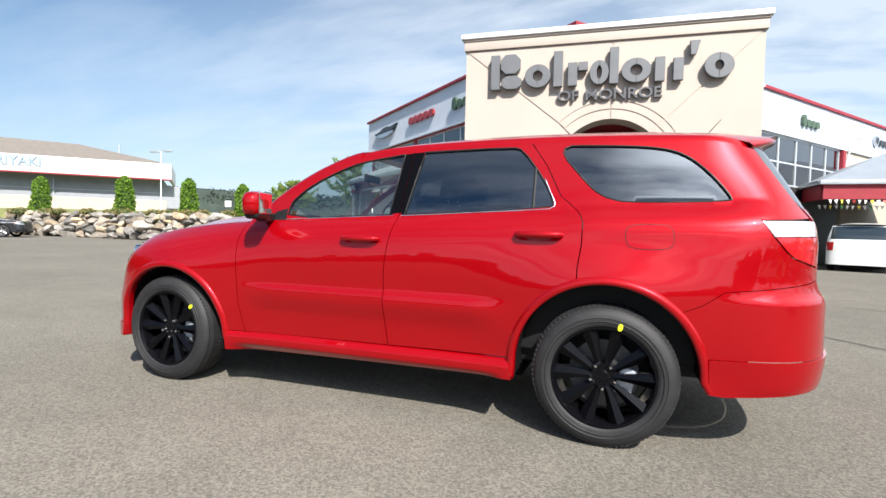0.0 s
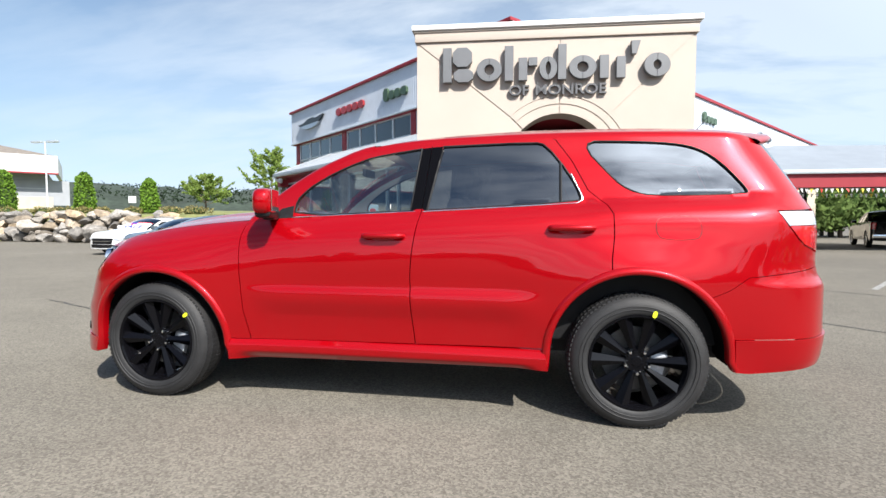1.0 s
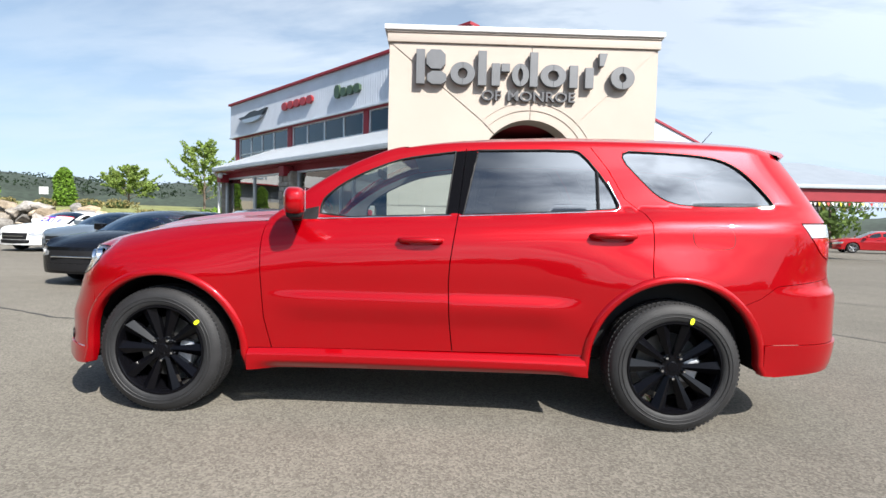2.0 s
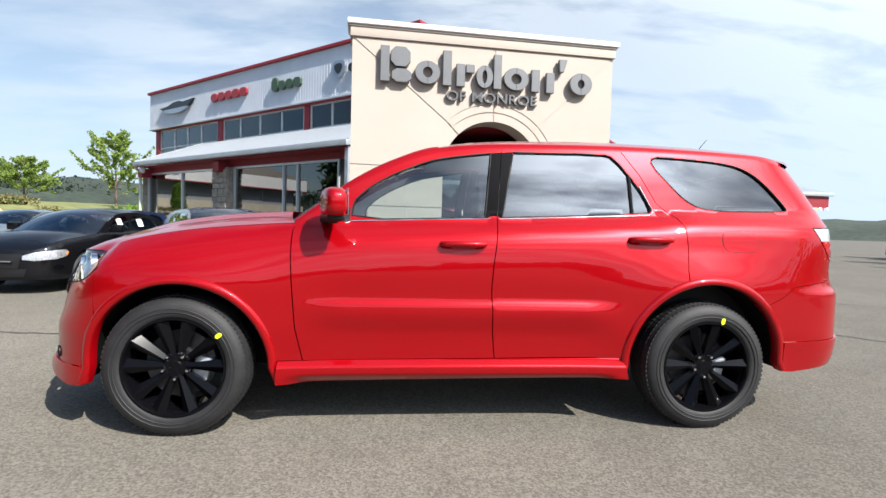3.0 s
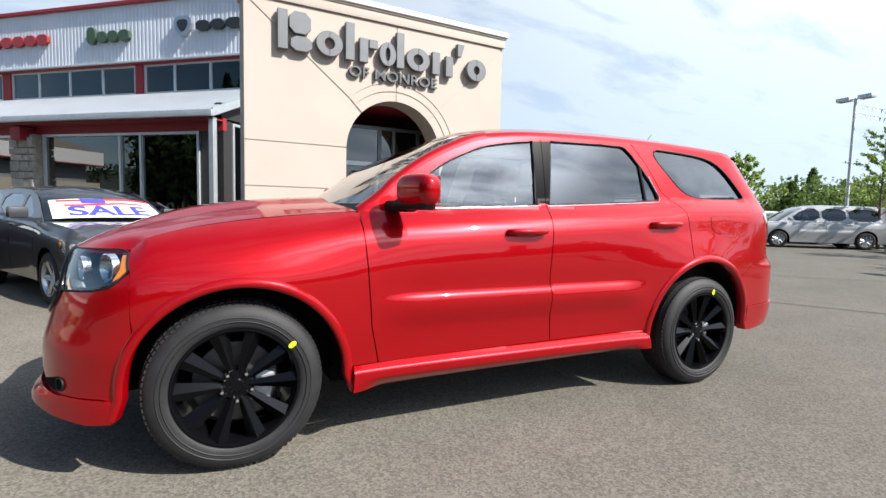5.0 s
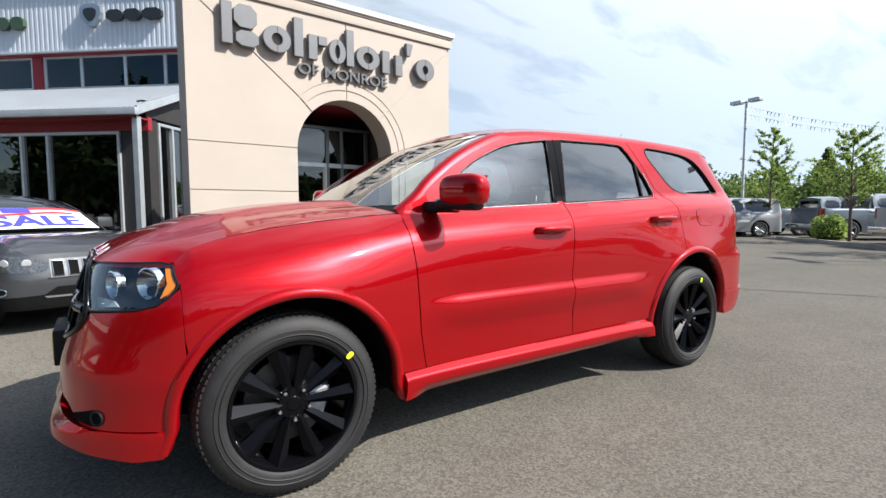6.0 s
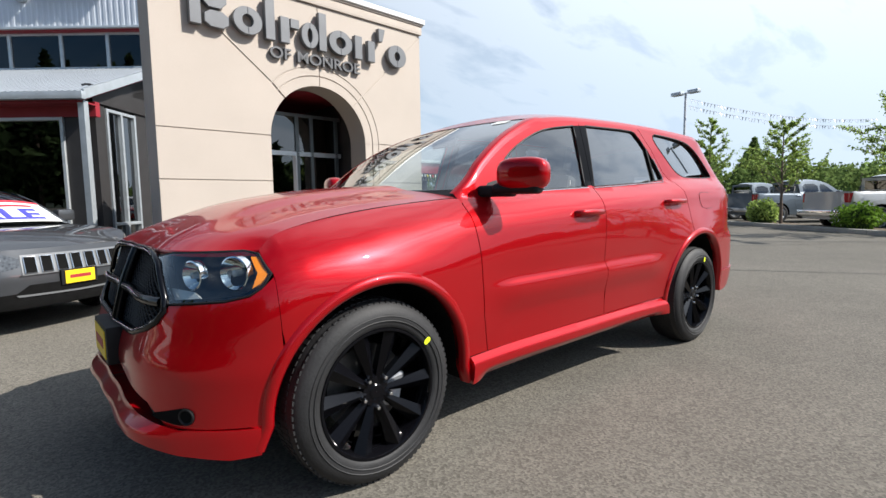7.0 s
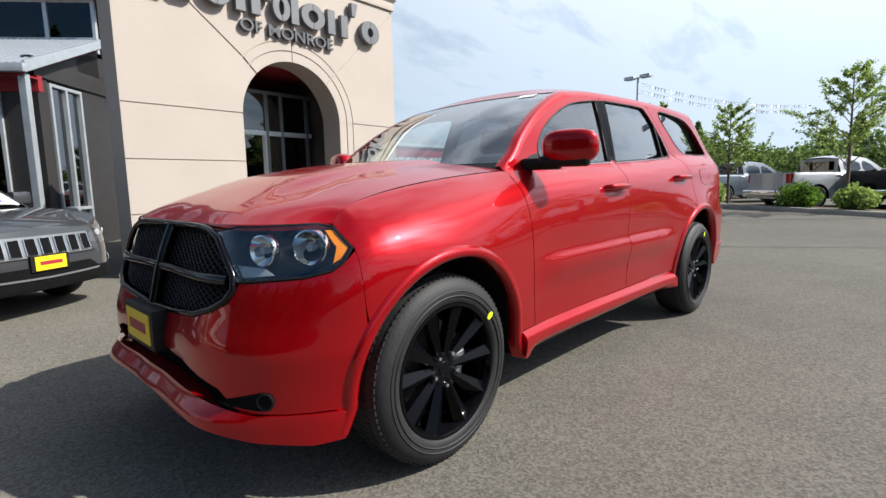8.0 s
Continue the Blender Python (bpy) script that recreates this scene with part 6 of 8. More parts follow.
KINDS = {
    # half length, half width, wheel base, wheel radius, belt line, roof rail, screen foot and head, rear screen head and foot
    "estate": dict(hl=2.22, hb=0.90, wb=2.635, r=0.345, belt=[(-2.2, 0.86), (-1.9, 0.98), (-1.4, 1.03), (-0.8, 1.06), (0.5, 1.10), (2.3, 1.14)], edge=[(-0.95, 1.06), (-0.35, 1.40), (-0.1, 1.465), (0.5, 1.49), (1.5, 1.465), (2.0, 1.43), (2.4, 1.39)], a=(-0.95, -0.2), c=(1.75, 2.06), crown=0.065, hood=1.04, fa=(0.42, 2.6), ra=(0.35, 3.2), tail=[(0.2, 0.0), (0.8, 0.0), (1.0, -0.02), (1.14, -0.04), (1.5, -0.24)], box=True),
    "sedan": dict(hl=2.44, hb=0.90, wb=2.77, r=0.335, belt=[(-2.4, 0.72), (-2.1, 0.84), (-1.6, 0.92), (-0.9, 0.97), (0.5, 1.0), (1.6, 1.03), (2.5, 1.0)], edge=[(-1.0, 0.97), (-0.3, 1.31), (0.0, 1.38), (0.5, 1.40), (1.0, 1.35), (1.35, 1.24), (1.85, 1.03)], a=(-1.0, -0.12), c=(1.02, 1.85), crown=0.07, hood=1.0, fa=(0.5, 2.4), ra=(0.45, 2.8), tail=[(0.2, 0.0), (0.8, 0.0), (1.05, -0.06)], box=False),
    "van": dict(hl=2.57, hb=0.97, wb=3.08, r=0.35, belt=[(-2.5, 0.80), (-2.2, 0.95), (-1.8, 1.02), (-1.2, 1.06), (2.6, 1.08)], edge=[(-1.55, 1.05), (-0.8, 1.52), (-0.5, 1.62), (0.2, 1.68), (1.8, 1.66), (2.6, 1.60)], a=(-1.55, -0.65), c=(2.1, 2.4), crown=0.07, hood=1.05, fa=(0.5, 2.4), ra=(0.3, 3.6), tail=[(0.2, 0.0), (0.9, 0.0), (1.1, -0.02), (1.6, -0.16)], box=True),
    "pickup": dict(hl=2.90, hb=0.99, wb=3.57, r=0.40, belt=[(-2.8, 1.0), (-2.5, 1.08), (-1.2, 1.15), (0.6, 1.20), (0.75, 1.24), (2.9, 1.26)], edge=[(-1.05, 1.14), (-0.45, 1.62), (-0.2, 1.72), (0.2, 1.75), (0.75, 1.72), (0.9, 1.70)], a=(-1.05, -0.3), c=(0.8, 0.8), crown=0.09, hood=1.2, fa=(0.4, 3.0), ra=(0.22, 4.0), tail=[(0.2, 0.0), (1.3, 0.0)], box=True),
}


def vehicle(kind, name, label, category, colour, rim_mat, m, step=0.09, grille="bars", group=""):
    k = KINDS[kind]
    hl, hb, wb, r = k["hl"], k["hb"], k["wb"], k["r"]
    half = wb / 2 + (0.06 if kind in ("sedan", "estate") else 0.0)
    w0, w1 = -wb / 2, wb / 2
    F = Form(yc=0.0, hb=hb, fx=-hl + k["fa"][0], front=k["fa"], rx=hl - k["ra"][0], rear=k["ra"], belt=k["belt"], edge=k["edge"],
             low=[(0.2, -0.03), (0.45, -0.01), (0.7, 0.012), (0.74, 0.0), (1.2, 0.0)], flat=[(0.2, -0.03), (0.45, -0.01), (0.7, 0.0), (1.2, 0.0)],
             shoulder=[(0.0, -0.09), (0.04, -0.06), (0.12, -0.035), (0.25, -0.02), (1.2, -0.02)],
             nose=[(0.2, -0.03), (0.35, 0.0), (0.55, 0.0), (0.75, -0.04), (1.0, -0.10), (1.2, -0.14)], tail=k["tail"],
             wheels=(w0, w1), flare=0.03, crease=(-1.0, -0.7, 0.9, 1.3), lean=(0.34, 0.10), nose_at=(-hl - 0.1, -hl + 0.55), tail_at=(hl - 0.55, hl - 0.1), roll=(0.02, -1.2, -0.9))
    root = thing(name, label, category, m, group)
    ra = r + 0.055
    zb = {"pickup": 0.36, "estate": 0.28}.get(kind, 0.24)

    def pair(nm, d, mt, lb=""):
        mesh_ob(nm, d[0], d[1], mt, root, lb, d[2])
        v, f, n = mirrored(d, 0.0)
        mesh_ob(nm, v, f, mt, root, lb, n)

    def arch_pts(x):
        a = arc((x, r), ra, 180, 0, 14)
        return [(x - ra - 0.01, zb)] + a + [(x + ra + 0.01, zb)]
    top = along(F.s_tail, F.s_nose, lambda s: min(F.belt(s), 9), 50)
    side = [(F.s_nose, zb)] + arch_pts(w0) + arch_pts(w1) + [(F.s_tail, zb)] + top
    pair("body_side", sheet(side, [], step, F.on()), colour)
    # greenhouse
    sa0, sa1 = k["a"]
    sc0, sc1 = k["c"]
    if kind == "pickup":
        send = 0.86
        up = along(sa0, send, F.belt, 10) + along(send, sa0, F.edge, 16)
        wins = [[(-0.72, 1.20), (-0.06, 1.225), (-0.06, 1.62), (-0.33, 1.58)], [(0.02, 1.23), (0.72, 1.25), (0.70, 1.63), (0.02, 1.635)]]
    elif k["box"]:
        send = F.s_tail
        up = along(sa0, send, F.belt, 20) + along(send, sa0, F.edge, 24)
        zt = F.edge(0.6) - 0.07
        wins = [[(sa0 + 0.33, F.belt(-0.6) + 0.03), (-0.06, F.belt(0) + 0.03), (-0.06, zt), (sa1 - 0.02, zt - 0.05)], [(0.02, F.belt(0) + 0.03), (0.88, F.belt(0.9) + 0.03), (0.86, zt), (0.02, zt)], [(0.97, F.belt(1) + 0.03), (hl - 0.45, F.belt(1.7) + 0.03), (hl - 0.62, zt - 0.03), (0.95, zt)]]
    else:
        send = sc1
        up = along(sa0, sc1, F.belt, 16) + along(sc1, sa0, F.edge, 22)
        wins = [[(-0.72, 1.0), (0.12, 1.03), (0.12, 1.33), (-0.12, 1.31), (-0.36, 1.22)], [(0.20, 1.03), (1.12, 1.05), (1.22, 1.14), (0.88, 1.29), (0.20, 1.335)]]
    wins = [round_off(q, 1) for q in wins]
    pair("upper_side", sheet(up, wins, step * 0.8, F.on()), colour)
    for q in wins:
        pair("window", sheet(q, [], step, F.on(-0.008), 0), CARGLASS)

    def mid(s):
        lead = -0.14 * (1 - ease(sa0, sa1 + 0.3, s)) + (0.14 * ease(sc0 - 0.2, sc1, s) if sc1 > sc0 else 0.0)
        return Vector((s + lead, 0.0, F.edge(s) + k["crown"] * (0.45 + 0.55 * ease(sa0, sa1, s) * (1 - 0.6 * ease(sc0, sc1 + 0.01, s)))))

    def strip(s0, s1, n, mt, nm, lb="", inset=0.0):
        rows = [bow_row(F.rail(s, inset), mid(s), 0.0, 2.4, 16) for s in np.linspace(s0, s1, n)]
        v, f = spread(rows)
        ob = mesh_ob(nm, v, [tuple(reversed(q)) for q in f], mt, root, lb)
        return ob
    strip(sa0, sa1, 10, CARGLASS, "windscreen", inset=0.02)
    if kind == "pickup":
        strip(sa1, 0.86, 8, colour, "roof")
        part("cab_back", box(0.83, 0.86, -hb + 0.22, hb - 0.22, 1.18, 1.72, 0.02), colour, root)
        part("rear_window", box(0.862, 0.868, -hb + 0.36, hb - 0.36, 1.32, 1.62, 0.0), CARGLASS, root)
        part("bed_floor", box(0.9, hl - 0.06, -hb + 0.10, hb - 0.10, 0.70, 0.75), BLACK, root)
        part("bed_wall", box(0.9, hl - 0.06, -hb + 0.20, -hb + 0.23, 0.75, 1.23), BLACK, root)
        part("bed_wall", box(0.9, hl - 0.06, hb - 0.23, hb - 0.20, 0.75, 1.23), BLACK, root)
        part("bed_rail", box(0.9, hl - 0.08, -hb + 0.10, -hb + 0.24, 1.235, 1.265, 0.01), BLACK, root)
        part("bed_rail", box(0.9, hl - 0.08, hb - 0.24, hb - 0.10, 1.235, 1.265, 0.01), BLACK, root)
        part("rear_bumper", box(hl - 0.02, hl + 0.14, -hb + 0.06, hb - 0.06, 0.48, 0.66, 0.03), CHROME, root, smooth=40)
        part("underbody", box(-2.2, 2.6, -hb + 0.3, hb - 0.3, 0.34, 0.66, 0.02), CAVITY, root)
    else:
        strip(sa1, sc0, 10, colour, "roof")
        if k["box"]:
            e = F.s_tail
            strip(sc0, sc1, 5, colour, "roof_end")
            pair("rear_window", sheet([(hl - 0.02, F.belt(2) + 0.06), (e, F.belt(2) + 0.06), (e, F.edge(2) - 0.06), (hl - 0.02, F.edge(2) - 0.08)], [], step, F.on(0.004), 0), CARGLASS)
        else:
            strip(sc0, sc1, 10, CARGLASS, "rear_window", inset=0.02)
            rows = []
            for u in np.linspace(0, 1, 7):
                s = sc1 + (hl - 0.25 - sc1) * u
                e = F.at(s, F.belt(s))
                rows.append(bow_row(e, Vector((s + 0.14 + 0.12 * u, 0, F.belt(s) + 0.05 * (1 - u) + 0.01)), 0.0, 2.6, 14))
            v, f = spread(rows)
            mesh_ob("boot_lid", v, [tuple(reversed(q)) for q in f], colour, root)
        part("underbody", box(-hl + 0.35, hl - 0.35, -hb + 0.28, hb - 0.28, 0.2, 0.5, 0.02), CAVITY, root)
    # hood
    s_c = F.fx + 0.02
    rows = []
    zf = F.belt(s_c)
    xn = F.at(F.s_nose, F.belt(-hl)).x
    for u in np.linspace(0, 1, 14):
        s = s_c + (sa0 - s_c) * u
        e = F.at(s, F.belt(s))
        row = bow_row(e, Vector((xn + (sa0 - 0.14 - xn) * u, 0, F.belt(-hl) + 0.02 + (k["hood"] + 0.02 - F.belt(-hl) - 0.02) * math.sin(u * math.pi / 2) ** 0.8)), 0.0, 2.8, 16)
        if u == 0:
            row0 = row
            fr = []
            for i in range(17):
                w = 1 - abs(i / 8 - 1)
                s2 = s_c + (F.s_nose - s_c) * w
                q = F.at(s2, F.belt(s2) if s2 > -hl else F.belt(-hl))
                fr.append(q if i <= 8 else F.far(q))
        rows.append([p + (fr[i] - row0[i]) * (1 - u) ** 5 for i, p in enumerate(row)])
    v, f = spread(rows)
    mesh_ob("hood", v, [tuple(reversed(q)) for q in f], colour, root)
    # face
    zt = F.belt(-hl) - 0.03
    sn = F.s_nose
    hw = sn + 0.52
    drop = 0.035 if grille == "slots" else 0.0
    head = [(hw, zt - 0.02), (s_c - 0.05, zt + 0.05), (s_c + 0.06, zt + 0.01), (s_c - 0.04, zt - 0.10 - drop), (hw, zt - 0.15 - drop)]
    pair("headlight", sheet(round_off(head, 1), [], 0.06, F.on(0.004), 0.02), DARKLAMP if grille == "slots" else LAMPGLASS, "dark clear headlight")
    for dx in (0.12, 0.25):
        c0 = F.at(hw - dx * 0.0 + (s_c - hw) * dx * 2.6, zt - 0.065 + 0.02 * dx, 0.006)
        n0 = (F.at(hw + (s_c - hw) * dx * 2.6, zt - 0.065, 0.05) - c0).normalized()
        for sg in (1, -1):
            q = Vector((n0.x, n0.y * sg, n0.z)).to_track_quat("Z", "Y").to_matrix().to_4x4()
            bm = add_lathe(bmesh.new(), [(0.001, 0.002), (0.03, 0.004), (0.042, 0.001), (0.045, -0.01)], 14, "z")
            bmesh.ops.transform(bm, matrix=Matrix.Translation((c0.x, c0.y * sg, c0.z)) @ q, verts=bm.verts)
            part("lamp", bm, WHITELENS, root, smooth=40)
    pair("turn_signal", sheet([(s_c - 0.0, zt - 0.0), (s_c + 0.055, zt + 0.0), (s_c + 0.0, zt - 0.07)], [], 0.06, F.on(0.006), 0.01), AMBER)
    gz0, gz1 = (zt - 0.205, zt - 0.045) if grille == "slots" else (zt - 0.26, zt - 0.03)
    if grille == "slots":
        pair("grille_panel", sheet([(hw - 0.01, gz1 + 0.02), (hw - 0.01, gz0 - 0.02), (sn, gz0 - 0.02), (sn, gz1 + 0.02)], [], 0.08, F.on(0.006), 0.01), PALEGREY)
        for i in range(4):
            s0, s1 = (sn + 0.146 * i - 0.05 if i else sn), sn + 0.146 * i + 0.05
            pair("grille_slot", sheet([(s0, gz0), (s1, gz0), (s1, gz1), (s0, gz1)], [], 0.05, F.on(0.016), 0.004), CAVITY)
            edge = [F.at(a, b, 0.017) for a, b in ((s0, gz1), (s1, gz1), (s1, gz0), (s0, gz0))]
            for side in (edge, [F.far(p) for p in edge]):
                part("slot_rim", add_tube(bmesh.new(), side, 0.005, 6, i > 0), CHROME, root, "chrome rim of a grille slot")
        pair("bumper_gap", sheet([(hw + 0.02, 0.607), (hw + 0.02, 0.590), (sn, 0.590), (sn, 0.607)], [], 0.08, F.on(0.004), 0.004), BLACK)
        pair("bumper_skirt", sheet([(s_c + 0.05, 0.40), (s_c + 0.05, 0.275), (sn, 0.275), (sn, 0.505), (hw - 0.06, 0.505), (hw + 0.05, 0.43)], [], 0.08, F.on(0.012), 0.01), CAVITY)
        pair("skirt_strip", sheet([(hw + 0.06, 0.415), (hw + 0.04, 0.395), (sn, 0.384), (sn, 0.402)], [], 0.08, F.on(0.022), 0.008), PALEGREY, "pale grey strip across the lower bumper")
        ring = [F.at(a, b, 0.014) for a, b in round_off([(s_c - 0.05, 0.515), (s_c - 0.25, 0.515), (s_c - 0.25, 0.435), (s_c - 0.05, 0.435)], 2)]
        for q in (ring, [F.far(p) for p in ring]):
            part("fog_lamp_rim", add_tube(bmesh.new(), q, 0.008, 6, True), CHROME, root, "chrome rim of the fog lamp")
    else:
        pair("grille", sheet([(hw - 0.01, gz1), (hw - 0.06, gz0), (sn, gz0), (sn, gz1)], [], 0.08, F.on(0.004), 0.01), BLACK)
        x = F.at(sn, (gz0 + gz1) / 2).x
        part("grille_bar", box(x - 0.02, x + 0.02, -0.40, 0.40, (gz0 + gz1) / 2 - 0.012, (gz0 + gz1) / 2 + 0.012, 0.006), CHROME, root)
    pair("lower_grille", sheet([(hw + 0.05, 0.42), (hw + 0.02, 0.30), (sn, 0.28), (sn, 0.42)], [], 0.08, F.on(0.004), 0.01), BLACK)
    fz = 0.03 if grille == "slots" else 0.0
    pair("fog_lamp", sheet(round_off([(s_c - 0.06, 0.48 + fz), (s_c - 0.24, 0.48 + fz), (s_c - 0.24, 0.41 + fz), (s_c - 0.06, 0.41 + fz)], 2), [], 0.05, F.on(0.006), 0.01), GLOSSBLACK)
    x = F.at(sn, 0.55).x
    if grille == "slots":
        part("plate_holder", box(x - 0.026, x + 0.01, -0.19, 0.19, 0.462, 0.618, 0.004), BLACK, root)
        part("plate", box(x - 0.034, x - 0.0265, -0.155, 0.155, 0.472, 0.608, 0.003), YELLOW, root, "yellow plate")
        part("plate_marking", box(x - 0.0365, x - 0.0335, -0.11, 0.11, 0.525, 0.56), DARK_RED, root)
    # tail lights, mirrors, handles
    zt = F.belt(hl)
    th = 0.30 if k["box"] else 0.16
    pair("tail_light", sheet([(hl - 0.30 if not k["box"] else hl - 0.16, zt - 0.05), (hl + 0.10, zt - 0.05), (hl + 0.08, zt - 0.05 - th), (hl - 0.10, zt - 0.05 - th)], [], 0.06, F.on(0.005), 0.01), REDLENS)
    for sg in (-1, 1):
        yy = sg * (hb + 0.07)
        bm = box(sa0 + 0.28, sa0 + 0.42, yy - 0.11, yy + 0.11, F.belt(-0.6) + 0.02, F.belt(-0.6) + 0.17, 0.04)
        part("door_mirror", bm, colour, root, smooth=50)
        for s in (0.0, 0.95):
            p = F.at(s, F.belt(s) - 0.10, 0.015)
            bm = add_tube(bmesh.new(), [(p.x - 0.1, p.y if sg < 0 else -p.y, p.z), (p.x + 0.1, (p.y if sg < 0 else -p.y), p.z)], 0.016, 8)
            part("door_handle", bm, CHROME if kind == "pickup" else colour, root, smooth=50)
    seams = [[(-0.82, 0.34), (-0.86, 0.6), (-0.84, F.belt(-0.84) - 0.01)], [(0.14, 0.34), (0.14, F.belt(0.14) - 0.01)], [(1.0, 0.52), (1.12, 0.75), (1.14, F.belt(1.1) - 0.01)]]
    for q in seams:
        line = []
        for i in range(len(q) - 1):
            for t in np.linspace(0, 1, 5):
                line.append(F.at(q[i][0] + (q[i + 1][0] - q[i][0]) * t, q[i][1] + (q[i + 1][1] - q[i][1]) * t, -0.002))
        line = [p for i, p in enumerate(line) if i == 0 or (p - line[i - 1]).length > 1e-4]
        part("door_gap", add_tube(bmesh.new(), line, 0.004, 5), BLACK, root)
        part("door_gap", add_tube(bmesh.new(), [F.far(p) for p in line], 0.004, 5), BLACK, root)
    # cabin
    zc = F.belt(0)
    part("cabin", box(sa0 + 0.1, (0.8 if kind == "pickup" else min(sc1, hl - 0.25)), -hb + 0.16, hb - 0.16, 0.5, zc - 0.03, 0.02), BLACK, root)
    for yy in (-0.62, 0.2):
        for xx in (0.15, 1.0)[:1 if kind == "pickup" else 2]:
            part("seat", box(xx, xx + 0.16, yy, yy + 0.42, 0.5, zc + 0.22, 0.05, None, 0.9), FABRIC, root, smooth=40)
    for x in (w0, w1):
        wheel(root, x, -hb + 0.045, r, 0.22, r * 0.66, -1, 5 if kind != "van" else 9, rim_mat, False)
        wheel(root, x, hb - 0.045, r, 0.22, r * 0.66, 1, 5 if kind != "van" else 9, rim_mat, False)
        for sg in (-1, 1):
            rows = [[Vector((x + ra * math.cos(a), sg * (hb - 0.035 - d), r + ra * math.sin(a))) for d in (0.0, 0.26)] for a in np.linspace(0, math.pi, 13)]
            v, f = spread(rows)
            mesh_ob("wheel_arch_liner", v, f, CAVITY, root)
    return root, F


def parked(x, y, hx, hy):
    """Pose of a vehicle that stands with its middle at (x, y) and its front towards (hx, hy)."""
    return Matrix.Translation((x, y, 0)) @ Matrix.Rotation(math.atan2(-hy, -hx), 4, "Z")


FLAGRED = mat("banner_red", (0.55, 0.03, 0.05), 0.6, 0, 0.05, 10)
FLAGBLUE = mat("banner_blue", (0.05, 0.05, 0.32), 0.6, 0, 0.05, 10)


def sale_banner(F, k, m):
    """A printed banner over the lower windscreen."""
    root = thing("sale_banner", "white paper sale banner with red and blue print", "banner", m)
    sa0, sa1 = k["a"]

    def surf(u, v):
        # u across from -1 to 1, v up the glass from 0 to 1
        u = -u
        s = sa0 + (sa1 - sa0) * (0.02 + 0.50 * v)
        e = F.rail(s, 0.02)
        lead = -0.14 * (1 - ease(sa0, sa1 + 0.3, s))
        cz = F.edge(s) + k["crown"] * (0.45 + 0.55 * ease(sa0, sa1, s))
        w = u * 0.93
        y = w * abs(e.y)
        x = e.x + (s + lead - e.x) * (1 - w * w)
        z = e.z + (cz - e.z) * (1 - abs(w) ** 2.4)
        return Vector((x - 0.016, y, z + 0.012))
    nrm = Vector((-0.55, 0, 0.83))

    def quad(nm, u0, u1, v0, v1, out, mt, n=16, wave=0.0):
        rows = [[surf(u0 + (u1 - u0) * i / n, v + wave * math.sin(3.2 * (u0 + (u1 - u0) * i / n))) + nrm * out for i in range(n + 1)] for v in (v0, (v0 + v1) / 2, v1)]
        v, f = spread(rows)
        mesh_ob(nm, v, [tuple(reversed(q)) for q in f], mt, root)
    quad("banner_sheet", -0.97, 0.97, 0.0, 1.0, 0.0, PAPER)
    quad("red_stripe", -0.86, 0.97, 0.88, 0.99, 0.003, FLAGRED, wave=0.03)
    quad("red_stripe", -0.75, 0.75, 0.66, 0.76, 0.003, FLAGRED, wave=0.05)
    quad("blue_field", -0.45, 0.0, 0.74, 0.98, 0.005, FLAGBLUE)
    cu = bpy.data.curves.new("lettering", "FONT")
    cu.body, cu.size, cu.offset = "SALE", 1.0, 0.035
    tmp = new("lettering", cu)
    me = bpy.data.meshes.new_from_object(tmp.evaluated_get(bpy.context.evaluated_depsgraph_get()))
    bpy.data.objects.remove(tmp)
    bm = bmesh.new()
    bm.from_mesh(me)
    bmesh.ops.subdivide_edges(bm, edges=[e for e in bm.edges if e.calc_length() > 0.25], cuts=2)
    x0, x1 = min(v.co.x for v in bm.verts), max(v.co.x for v in bm.verts)
    y0, y1 = min(v.co.y for v in bm.verts), max(v.co.y for v in bm.verts)
    for v in bm.verts:
        v.co = surf(-0.72 + 1.44 * (v.co.x - x0) / (x1 - x0), 0.10 + 0.52 * (v.co.y - y0) / (y1 - y0)) + nrm * 0.005
    part("lettering", bm, FLAGBLUE, root)


mj = parked(-3.14, 6.05, 0.495, -0.869) @ Matrix.Diagonal((0.905, 0.905, 0.905, 1.0))
ob, F1 = vehicle("estate", "small_suv", "mineral grey compact sport utility vehicle with a slotted grille", "car", GREYPAINT, SILVERRIM, mj, 0.05, "slots")
sale_banner(F1, KINDS["estate"], mj)
row = [(-6.01, 7.25), (-7.95, 11.45), (-10.9, 12.8), (-13.8, 14.5)]
lots = [("sedan", "sedan", "glossy black sedan with stickers in its windows", BLACKPAINT, RIM, 0.05, "bars"), ("estate", "small_suv", "dark blue compact sport utility vehicle with a sale banner", BLUEPAINT, SILVERRIM, 0.08, "slots"), ("sedan", "sedan", "dark blue-grey sedan parked in the display row", STEELBLUE, SILVERRIM, 0.09, "bars"), ("sedan", "sedan", "white sedan parked at the end of the row", WHITEPAINT, SILVERRIM, 0.09, "bars")]
